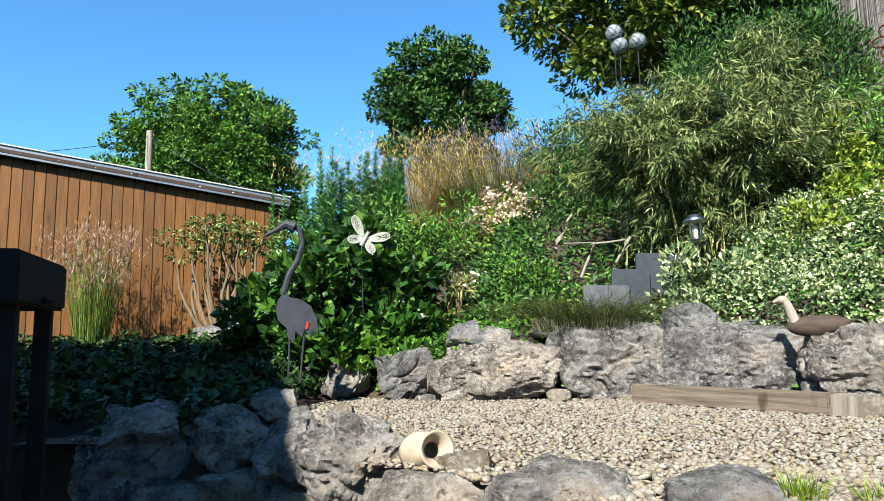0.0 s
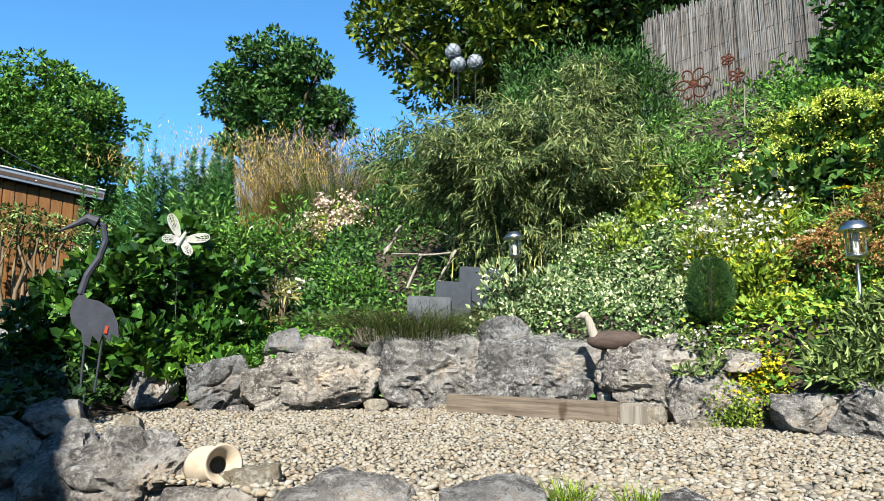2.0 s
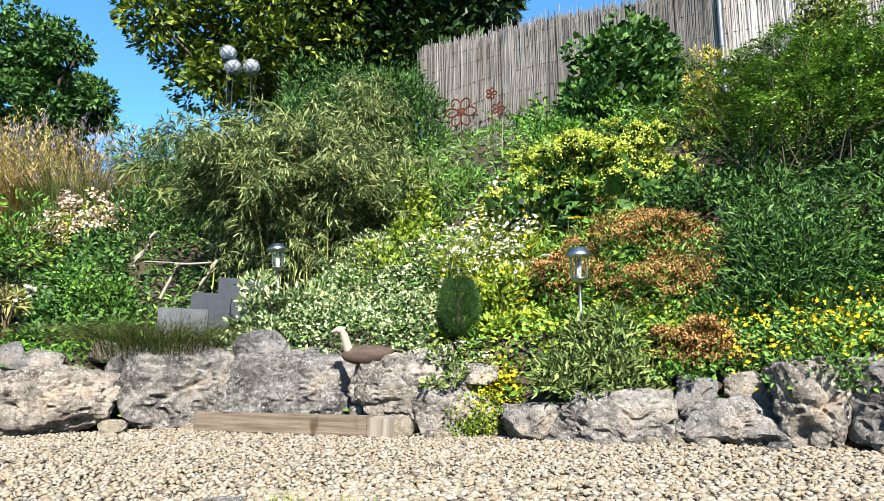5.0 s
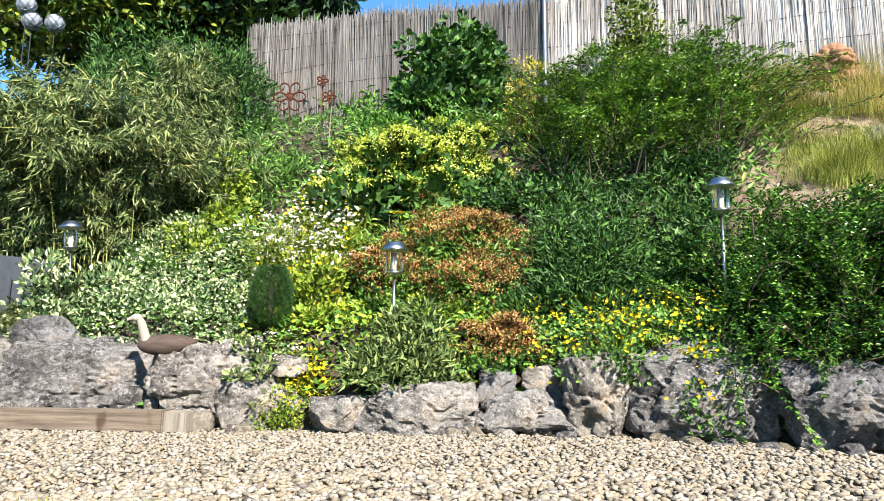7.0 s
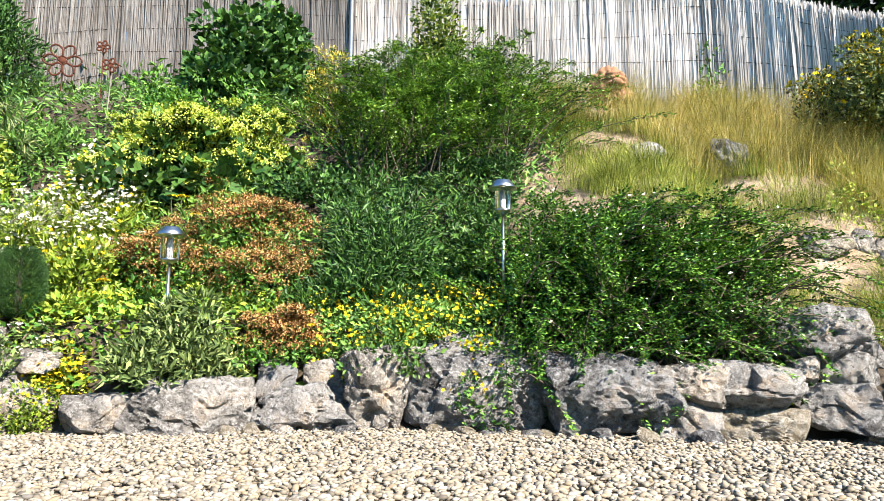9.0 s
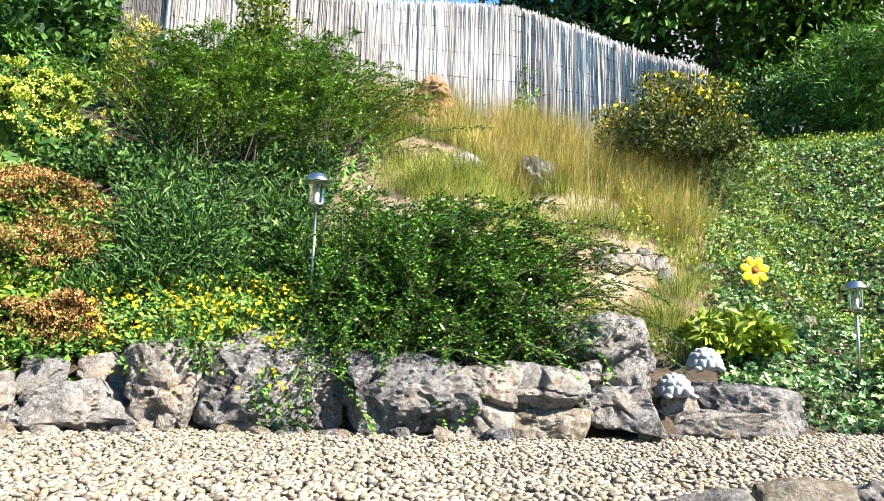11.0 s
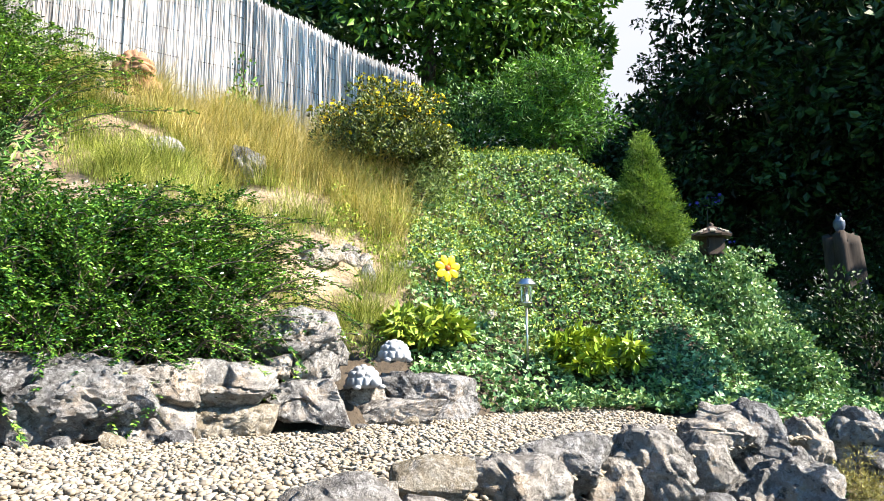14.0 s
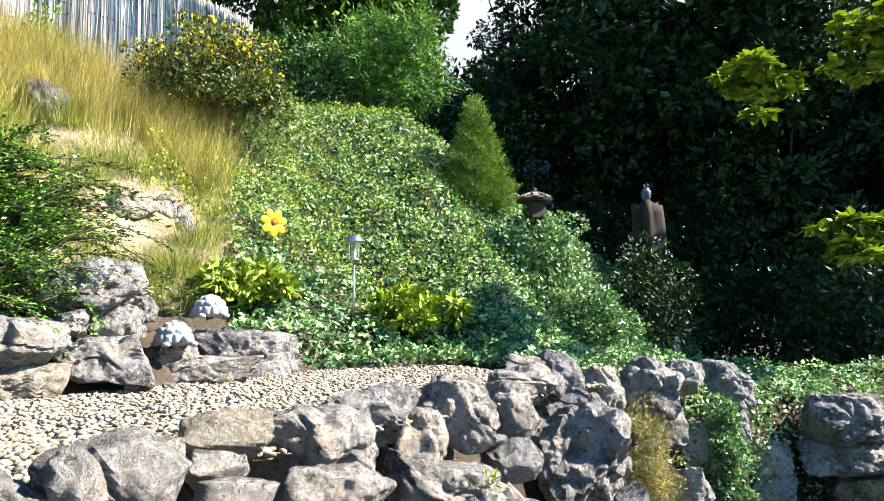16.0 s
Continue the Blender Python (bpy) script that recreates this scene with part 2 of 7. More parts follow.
IVY = leafy("ivy_leaf", (0.017, 0.055, 0.01), (0.038, 0.11, 0.015), (0.093, 0.185, 0.024), 0.35, 0.2, 0.7)
IVY_LIGHT = leafy("young_ivy_leaf", (0.046, 0.12, 0.014), (0.091, 0.202, 0.02), (0.184, 0.303, 0.042), 0.4, 0.3)
IVY_BLUE = leafy("bank_ivy_leaf", (0.057, 0.143, 0.056), (0.169, 0.307, 0.122), (0.402, 0.519, 0.278), 0.4, 0.25, 0.6)
STEM = leafy("flower_stem", (0.06, 0.09, 0.03), (0.10, 0.13, 0.05), (0.15, 0.17, 0.08), 0.6, 0.0)
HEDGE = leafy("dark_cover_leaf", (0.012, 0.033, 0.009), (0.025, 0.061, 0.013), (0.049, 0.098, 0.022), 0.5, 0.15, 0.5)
BAMBOO = leafy("bamboo_leaf", (0.063, 0.106, 0.037), (0.177, 0.228, 0.091), (0.369, 0.398, 0.206), 0.5, 0.25, 0.4)
CANE = leafy("bamboo_cane", (0.194, 0.216, 0.057), (0.323, 0.302, 0.097), (0.432, 0.389, 0.146), 0.5, 0.0)
SHRUB = leafy("shrub_leaf", (0.043, 0.122, 0.02), (0.093, 0.222, 0.03), (0.186, 0.357, 0.053), 0.5, 0.3)
SHRUB_DARK = leafy("dark_shrub_leaf", (0.022, 0.065, 0.016), (0.047, 0.118, 0.025), (0.095, 0.188, 0.04), 0.5, 0.25)
WEED = leafy("tall_weed_leaf", (0.065, 0.151, 0.033), (0.119, 0.238, 0.049), (0.204, 0.345, 0.073), 0.5, 0.3)
SPIRE = leafy("blue_green_weed_leaf", (0.064, 0.171, 0.064), (0.115, 0.271, 0.097), (0.2, 0.386, 0.128), 0.5, 0.3)
VARIEGATED = leafy("variegated_leaf", (0.067, 0.127, 0.048), (0.234, 0.31, 0.143), (0.642, 0.651, 0.457), 0.5, 0.2)
LIME = leafy("lime_flower", (0.396, 0.468, 0.068), (0.54, 0.612, 0.115), (0.666, 0.72, 0.203), 0.6, 0.2, 0.2)
LIMELEAF = leafy("lime_leaf", (0.135, 0.216, 0.021), (0.242, 0.323, 0.034), (0.377, 0.432, 0.067), 0.5, 0.3)
COTON = leafy("glossy_small_leaf", (0.017, 0.067, 0.009), (0.063, 0.163, 0.021), (0.194, 0.348, 0.055), 0.22, 0.35, 0.9)
COTON_BROWN = leafy("olive_small_leaf", (0.036, 0.105, 0.013), (0.122, 0.248, 0.031), (0.305, 0.483, 0.084), 0.3, 0.45, 0.8)
SEDUM = leafy("rusty_sedum", (0.198, 0.094, 0.035), (0.363, 0.193, 0.079), (0.517, 0.33, 0.16), 0.7, 0.15, 0.2)
HYPERICUM = leafy("olive_bush_leaf", (0.03, 0.05, 0.012), (0.085, 0.115, 0.028), (0.20, 0.23, 0.065), 0.5, 0.3)
SAGE = leafy("sage_leaf", (0.091, 0.138, 0.048), (0.165, 0.23, 0.082), (0.293, 0.348, 0.138), 0.7, 0.25, 0.3)
HOSTA = leafy("yellow_green_leaf", (0.093, 0.162, 0.01), (0.179, 0.267, 0.019), (0.283, 0.35, 0.037), 0.4, 0.35)
SEDGE = leafy("dull_sedge", (0.028, 0.042, 0.012), (0.07, 0.088, 0.03), (0.15, 0.155, 0.07), 0.6, 0.3, 0.2)
DRY = leafy("dry_grass", (0.432, 0.306, 0.115), (0.593, 0.45, 0.198), (0.719, 0.612, 0.336), 0.7, 0.5, 0.2)
OLIVE_GRASS = leafy("olive_grass", (0.286, 0.261, 0.078), (0.447, 0.387, 0.146), (0.629, 0.531, 0.284), 0.6, 0.6, 0.2)
BANK_GRASS = leafy("yellow_green_grass", (0.151, 0.197, 0.035), (0.301, 0.342, 0.079), (0.49, 0.494, 0.176), 0.6, 0.5, 0.2)
GRASS = leafy("green_grass", (0.065, 0.129, 0.024), (0.141, 0.216, 0.04), (0.27, 0.335, 0.08), 0.6, 0.3, 0.3)
PLUME = leafy("grass_plume", (0.28, 0.18, 0.155), (0.40, 0.28, 0.245), (0.50, 0.39, 0.345), 0.8, 0.3, 0.1)
LAVENDER = petal("lavender_bloom", (0.119, 0.102, 0.187), (0.255, 0.221, 0.306))
WHITE_FL = petal("white_bloom", (0.561, 0.544, 0.51), (0.722, 0.714, 0.68))
PINK_FL = petal("pale_pink_bloom", (0.561, 0.391, 0.357), (0.714, 0.629, 0.578))
YELLOW_FL = petal("yellow_bloom", (0.60, 0.43, 0.01), (0.76, 0.62, 0.03))
ORANGE_FL = petal("orange_bloom", (0.663, 0.255, 0.009), (0.722, 0.425, 0.017))
BLUE_FL = petal("blue_bloom", (0.034, 0.025, 0.255), (0.102, 0.076, 0.425))
TREE = leafy("tree_leaf", (0.037, 0.101, 0.014), (0.083, 0.189, 0.024), (0.164, 0.304, 0.043), 0.5, 0.35)
# warm copy of the tree leaf, with sunlight put into its colour
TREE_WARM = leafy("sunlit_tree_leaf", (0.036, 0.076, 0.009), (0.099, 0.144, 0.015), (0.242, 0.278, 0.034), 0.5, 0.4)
# darkened copy of the tree leaf: the wood's shade is in the colour
TREE_SHADED = leafy("shaded_tree_leaf", (0.009, 0.029, 0.007), (0.02, 0.051, 0.012), (0.038, 0.083, 0.02), 0.5, 0.25, 0.5)
CONIFER = leafy("conifer_needle", (0.065, 0.135, 0.016), (0.151, 0.248, 0.028), (0.291, 0.389, 0.057), 0.55, 0.15)
CONIFER_DARK = leafy("dark_conifer_needle", (0.015, 0.049, 0.011), (0.03, 0.084, 0.017), (0.059, 0.128, 0.026), 0.6, 0.1)
GOLD_LEAF = leafy("golden_leaf", (0.377, 0.306, 0.04), (0.557, 0.45, 0.08), (0.702, 0.612, 0.175), 0.5, 0.3)
STRAW = leafy("straw_plant", (0.233, 0.197, 0.08), (0.36, 0.323, 0.135), (0.503, 0.467, 0.229), 0.8, 0.2, 0.1)
# maple leaves are coloured bright to look sunlit
TREE_SUN = leafy("sunlit_maple_leaf", (0.115, 0.2, 0.021), (0.2, 0.299, 0.026), (0.37, 0.455, 0.043), 0.5, 0.35, 0.5)

# ---- the lie of the land ----
# the foot of the stone terrace wall, from the shed round to the ivy bank: x, y, wall height
FOOT = np.array([(-7.0, 6.6, 0.15), (-3.0, 6.0, 0.15), (-1.0, 5.3, 0.2), (-0.4, 5.0, 0.3), (0.1, 4.78, 0.38), (0.75, 4.75, 0.45), (1.3, 4.75, 0.5),
                 (1.75, 4.25, 0.5), (2.1, 3.65, 0.45), (2.45, 3.2, 0.4), (2.8, 2.65, 0.4), (3.32, 2.12, 0.4), (3.58, 1.5, 0.4), (3.72, 0.8, 0.4),
                 (3.95, 0.15, 0.34), (4.2, -0.35, 0.06), (4.5, -0.85, 0.0), (4.98, -1.35, 0.0), (5.4, -2.05, 0.0), (5.2, -2.9, 0.0), (4.9, -4.0, 0.0), (4.8, -6.0, 0.0), (5.0, -12.0, 0.0)])
# the rim of the lower wall, which holds the gravel terrace
RIM = np.array([(-7.0, 2.9), (-1.7, 3.05), (-1.0, 3.1), (-0.75, 2.95), (-0.4, 2.55), (0.0, 2.2), (0.32, 1.8), (0.62, 1.45), (1.1, 0.85), (1.6, 0.2), (2.1, -0.35),
                (2.6, -0.9), (2.85, -1.35), (3.2, -1.8), (3.45, -2.3), (3.75, -2.9), (4.1, -3.6), (4.3, -4.6), (4.4, -12.0)])


def along(line, x, y):
    """Signed distance from a plan line (positive on its left) and the place along it, as index and share."""
    p = np.stack([np.asarray(x, float).ravel(), np.asarray(y, float).ravel()], 1)
    best = np.full(len(p), 1e9)
    sign, share = np.ones(len(p)), np.zeros(len(p))
    for i in range(len(line) - 1):
        a, b = line[i, :2], line[i + 1, :2]
        ab = b - a
        t = np.clip(((p - a) @ ab) / (ab @ ab), 0, 1)
        off = p - a - t[:, None] * ab
        d = np.hypot(off[:, 0], off[:, 1])
        near = d < best - 1e-9
        best = np.where(near, d, best)
        sign = np.where(near, np.where(ab[0] * (p[:, 1] - a[1]) - ab[1] * (p[:, 0] - a[0]) >= 0, 1.0, -1.0), sign)
        share = np.where(near, i + t, share)
    return best * sign, share


def ease(x, a, b):
    t = np.clip((x - a) / (b - a), 0, 1)
    return t * t * (3 - 2 * t)


def height(x, y):
    """The height of the ground: lower terrace, gravel, planted bank, and the hill behind it."""
    shape = np.shape(x)
    d, s = along(FOOT, x, y)
    e, _ = along(RIM, x, y)
    x, y = np.asarray(x, float).ravel(), np.asarray(y, float).ravel()
    wall = np.interp(s, np.arange(len(FOOT)), FOOT[:, 2])
    right = ease(s, 15.5, 17.5)
    left = ease(-x, 0.75, 1.5) * ease(y, 2.6, 3.6)
    up = np.maximum(d, 0)
    bank = wall * ease(up, 0.10, 0.36) + 0.34 * np.minimum(up, 0.8) + 0.9 * np.clip(up - 0.8, 0, 2.2) + 0.3 * np.clip(up - 3.0, 0, 3.0) + 0.15 * np.clip(up - 6.0, 0, 30)
    flat = 1 - ease(s, 5.6, 7.2)
    bank -= flat * (0.25 * np.minimum(up, 1.0) + 0.30 * np.clip(up - 1.0, 0, 2.2))
    bank += right * (0.38 * np.minimum(up, 0.8) + 0.02 * np.clip(up - 0.8, 0, 2.0))
    bank -= 0.74 * np.clip(-2.9 - y, 0, 4.0) * ease(x, 4.0, 5.0)
    low = right * 0.55 * np.minimum(d, 0) * ease(-e, -0.8, 0.6)
    z = np.where(d > 0, bank, low)
    z = z - 0.5 * np.clip(-6.5 - y, 0, 5.0) * (d > 0)
    z = z * (1 - left) + left * (-0.02 + 0.10 * np.clip(y - 3.2, 0, 4.2) + 0.08 * np.clip(y - 7.4, 0, 20))
    z = z - 0.16 * ease(-y, 3.2, 5.0) * (1 - ease(x, 4.5, 6.2)) * (d < 0.9)
    z = z - 1.1 * ease(-e, -0.10, 0.12)
    return np.maximum(z, -1.1).reshape(shape)

# ---- building blocks ----
RNG = np.random.default_rng(7)
MASSES = ("foliage", "inner_foliage", "green_foliage", "grass_mass", "plumage", "bloom", "white_bloom", "yellow_bloom", "flower_head", "branchwork")


def link(name, verts, faces, mat, parent=None, label="", smooth=False, at=None):
    """One mesh object; faces: an (n, k) array, or several such arrays."""
    me = bpy.data.meshes.new(name)
    groups = faces if isinstance(faces, list) else [faces]
    verts = np.asarray(verts, np.float32)
    total = sum(g.size for g in groups)
    me.vertices.add(len(verts))
    me.vertices.foreach_set("co", verts.ravel())
    me.loops.add(total)
    me.loops.foreach_set("vertex_index", np.concatenate([np.asarray(g, np.int32).ravel() for g in groups]))
    counts = np.concatenate([np.full(len(g), g.shape[1], np.int32) for g in groups])
    me.polygons.add(len(counts))
    me.polygons.foreach_set("loop_start", np.concatenate([[0], np.cumsum(counts)[:-1]]).astype(np.int32))
    me.polygons.foreach_set("loop_total", counts)
    me.polygons.foreach_set("use_smooth", np.full(len(counts), smooth))
    me.update(calc_edges=True)
    me.materials.append(mat)
    ob = new(name, me)
    if name in MASSES:
        ob["kind"] = "stuff"
    if parent:
        ob.parent = parent
    if at is not None:
        ob.location = at
    if label:
        ob["label"] = label
    return ob


def part(name, bm, mat, parent=None, label="", smooth=False):
    me = bpy.data.meshes.new(name)
    bm.to_mesh(me)
    bm.free()
    me.materials.append(mat)
    if smooth:
        me.polygons.foreach_set("use_smooth", [True] * len(me.polygons))
    ob = new(name, me)
    if parent:
        ob.parent = parent
    if label:
        ob["label"] = label
    return ob


def root(name, x, y, z, label, category, group="", turn=0.0):
    ob = new(name)
    ob.empty_display_size = 0.1
    ob.matrix_basis = pose(x, y, z, 0, 0, turn)
    return tagged(ob, label, category, group)


def block(bm, sx, sy, sz, m=None, bevel=0.004):
    r = bmesh.ops.create_cube(bm, size=1.0)
    bmesh.ops.scale(bm, vec=(sx, sy, sz), verts=r["verts"])
    if bevel:
        edges = list({e for v in r["verts"] for e in v.link_edges})
        out = bmesh.ops.bevel(bm, geom=edges, offset=bevel, segments=2, affect="EDGES")
        verts = list({v for f in out["faces"] for v in f.verts} | {v for v in r["verts"] if v.is_valid})
    else:
        verts = r["verts"]
    if m is not None:
        bmesh.ops.transform(bm, matrix=m, verts=verts)
    return verts


def lathe(bm, profile, steps=20, m=None):
    """A turned body: rings of (radius, height)."""
    rings = []
    for r, z in profile:
        rings.append([bm.verts.new((r * math.cos(2 * math.pi * i / steps), r * math.sin(2 * math.pi * i / steps), z)) for i in range(steps)])
    for a, b in zip(rings, rings[1:]):
        for i in range(steps):
            bm.faces.new((a[i], a[(i + 1) % steps], b[(i + 1) % steps], b[i]))
    bm.faces.new(rings[0][::-1])
    bm.faces.new(rings[-1])
    if m is not None:
        bmesh.ops.transform(bm, matrix=m, verts=[v for r in rings for v in r])
    return rings


def tubes(paths, radii, sides=6):
    """Verts and faces of tapered tubes along paths of points."""
    vs, fs, base = [], [], 0
    for pts, (r0, r1) in zip(paths, radii):
        pts = np.asarray(pts, float)
        n = len(pts)
        way = np.gradient(pts, axis=0)
        way /= np.linalg.norm(way, axis=1)[:, None] + 1e-9
        ref = np.where(np.abs(way[:, 2:3]) > 0.9, np.array([[1.0, 0, 0]]), np.array([[0, 0, 1.0]]))
        u = np.cross(way, ref)
        u /= np.linalg.norm(u, axis=1)[:, None] + 1e-9
        v = np.cross(way, u)
        a = np.arange(sides) * 2 * np.pi / sides
        r = np.linspace(r0, r1, n)[:, None, None]
        vs.append((pts[:, None] + r * (np.cos(a)[None, :, None] * u[:, None] + np.sin(a)[None, :, None] * v[:, None])).reshape(-1, 3))
        i, j = np.meshgrid(np.arange(n - 1), np.arange(sides), indexing="ij")
        k = (j + 1) % sides
        fs.append((base + np.stack([i * sides + j, i * sides + k, (i + 1) * sides + k, (i + 1) * sides + j], -1)).reshape(-1, 4))
        base += n * sides
    return np.concatenate(vs), np.concatenate(fs)


def sheet(pts, tris):
    return np.array(pts, float), np.array(tris)


# one leaf each, its length along +y and its face to +z
LEAF = sheet([(0, 0, 0), (0.27, 0.45, 0.07), (0, 1, -0.05), (-0.27, 0.45, 0.07)], [(0, 1, 2), (0, 2, 3)])
NARROW = sheet([(0, 0, 0), (0.075, 0.4, 0.02), (0, 1, -0.18), (-0.075, 0.4, 0.02)], [(0, 1, 2), (0, 2, 3)])
LANCE = sheet([(0, 0, 0), (0.15, 0.4, 0.04), (0, 1, -0.12), (-0.15, 0.4, 0.04)], [(0, 1, 2), (0, 2, 3)])
HEART = sheet([(0, 0.06, 0), (0.42, 0.02, 0.06), (0.27, 0.5, 0.05), (0, 1, -0.07), (-0.27, 0.5, 0.05), (-0.42, 0.02, 0.06)], [(0, 1, 2), (0, 2, 3), (0, 3, 4), (0, 4, 5)])
LOBED = sheet([(0, 0, 0), (0.42, -0.02, 0.05), (0.33, 0.36, 0.04), (0.36, 0.56, 0.06), (0, 1, -0.07), (-0.36, 0.56, 0.06), (-0.33, 0.36, 0.04), (-0.42, -0.02, 0.05)],
              [(0, k, k + 1) for k in range(1, 7)])
BLOOM = sheet([(0, 0, 0)] + [(0.5 * math.cos(a * math.pi / 5) * (1 if a % 2 else 0.62), 0.5 * math.sin(a * math.pi / 5) * (1 if a % 2 else 0.62), 0.08) for a in range(10)],
              [(0, 1 + a, 1 + (a + 1) % 10) for a in range(10)])
SPRAY = sheet([p for k in range(3) for p in ((0, 0.25 * k, 0), (0.34 - 0.07 * k, 0.25 * k + 0.3, 0.05), (0.05, 0.25 * k + 0.13, -0.02), (-0.34 + 0.07 * k, 0.25 * k + 0.3, 0.05), (-0.05, 0.25 * k + 0.13, -0.02))] + [(0, 0.75, 0), (0.06, 0.9, 0.02), (0, 1.05, -0.05), (-0.06, 0.9, 0.02)],
              [t for k in range(3) for t in ((5 * k, 5 * k + 1, 5 * k + 2), (5 * k, 5 * k + 4, 5 * k + 3))] + [(15, 16, 17), (15, 17, 18)])


def unit(v):
    return v / (np.linalg.norm(v, axis=-1, keepdims=True) + 1e-9)


def scatter(kind, at, way, face, size):
    """Verts and faces of one leaf at each place, pointing along way, its face turned to face."""
    tv, tf = kind
    at, n = np.asarray(at, float), len(at)
    y = unit(np.asarray(way, float))
    x = unit(np.cross(y, face))
    z = np.cross(x, y)
    size = np.broadcast_to(size, (n,))
    v = at[:, None] + size[:, None, None] * (tv[None, :, 0:1] * x[:, None] + tv[None, :, 1:2] * y[:, None] + tv[None, :, 2:3] * z[:, None])
    return v.reshape(-1, 3), (tf[None] + (np.arange(n) * len(tv))[:, None, None]).reshape(-1, tf.shape[1])


def ball(n):
    return unit(RNG.normal(size=(n, 3)))


def crown(w, d, h, clumps, fill=0.55, low=0.0, ragged=0.14, inner=0.9):
    """Centres and radii of leaf clumps that fill a crown of that width, depth and height over its base."""
    k = ball(clumps)
    r = RNG.uniform(fill, 1.0, clumps) ** 0.7
    c = k * r[:, None] * (1 + RNG.normal(0, ragged, (clumps, 1)))
    c[:, 2] = np.abs(c[:, 2]) * (1 - low) + low * c[:, 2] if low < 1 else c[:, 2]
    zbase = 0.5 if low >= 1 else 0.0
    out = np.stack([c[:, 0] * w / 2 * inner, c[:, 1] * d / 2 * inner, (zbase + c[:, 2] * (0.44 if low >= 1 else 0.86)) * h], 1)
    return out


def clump_leaves(centres, radius, count, stretch=0.75):
    """Leaf places round clump centres, mostly on the clump's skin, and the outward way of each."""
    i = RNG.integers(0, len(centres), count)
    o = ball(count)
    o[:, 2] = o[:, 2] * 0.8 + 0.12
    r = radius * RNG.uniform(0.35, 1.0, count) ** 0.5
    off = o * r[:, None]
    off[:, 2] *= stretch
    return centres[i] + off, unit(o)


def shrub(name, label, x, y, z, w, h, leaf, mat, count, size, d=None, clumps=40, spread=0.24, low=0.0, droop=0.0, sink=0.0, stems=6, stem_mat=None, flowers=None, category="shrub", group="", lift=0.3, trunk=0.012, bottom=0.0):
    """A bush: stems from its foot to its clumps, leaves on the clumps, and blooms on the outermost."""
    d = d or w * 0.8
    ob = root(name, x, y, z - sink, label, category, group)
    c = crown(w, d, h, clumps, low=low)
    c[:, 2] = c[:, 2] * (1 - bottom) + bottom * h + sink
    p, out = clump_leaves(c, spread * min(w, h), count)
    p[:, 2] = np.maximum(p[:, 2], 0.01)
    way = unit(out + RNG.normal(0, 0.5, p.shape) + np.array([0, 0, lift - droop]))
    face = unit(out * 0.7 + RNG.normal(0, 0.7, p.shape) + np.array([0, 0, 0.6]))
    link("foliage", *scatter(leaf, p, way, face, size * RNG.uniform(0.6, 1.25, count)), mat, ob)
    if stems:
        ends = c[RNG.choice(len(c), min(stems, len(c)), replace=False)]
        paths = []
        for e in ends:
            t = np.linspace(0, 1, 6)[:, None]
            paths.append(t * e * np.array([1, 1, 1]) + np.array([0, 0, 0.12 * h]) * np.sin(np.pi * t) + RNG.normal(0, 0.015 * w, (6, 3)) * t)
        link("branchwork", *tubes(paths, [(trunk, trunk * 0.35)] * len(paths), 5), stem_mat or BARK, ob, smooth=True)
    for f in flowers or ():
        fname, fmat, fkind, fn, fs, per, top = f
        heads = max(1, fn // per)
        k = RNG.integers(0, count, heads * 6)
        score = p[k, 2] / h + top * out[k, 2] + 0.3 * out[k].max(1)
        k = k[np.argsort(-score + RNG.normal(0, 0.25, len(k)))[:heads]]
        fp = np.repeat(p[k] + out[k] * size * 0.6, per, 0)
        fp = fp + RNG.normal(0, fs * (0.0 if per == 1 else 1.1), fp.shape) * np.array([1, 1, 0.5])
        face = unit(np.repeat(out[k], per, 0) + np.array([0, 0, 0.9]) + RNG.normal(0, 0.3, fp.shape))
        link(fname, *scatter(fkind, fp, unit(RNG.normal(size=fp.shape)), face, fs * RNG.uniform(0.7, 1.2, len(fp))), fmat, ob)
    return ob


def bank_strip(q, s0, s1, d0, d1):
    """Places on the bank from share s0 to s1 along the wall's foot, d0 to d1 behind it."""
    s = s0 + (s1 - s0) * q[:, 0]
    k = np.arange(len(FOOT))
    x, y = np.interp(s, k, FOOT[:, 0]), np.interp(s, k, FOOT[:, 1])
    tx = np.interp(s + 0.6, k, FOOT[:, 0]) - np.interp(s - 0.6, k, FOOT[:, 0])
    ty = np.interp(s + 0.6, k, FOOT[:, 1]) - np.interp(s - 0.6, k, FOOT[:, 1])
    n = np.hypot(tx, ty)
    d = d0 + (d1 - d0) * q[:, 1]
    return np.stack([x - ty / n * d, y + tx / n * d], 1)


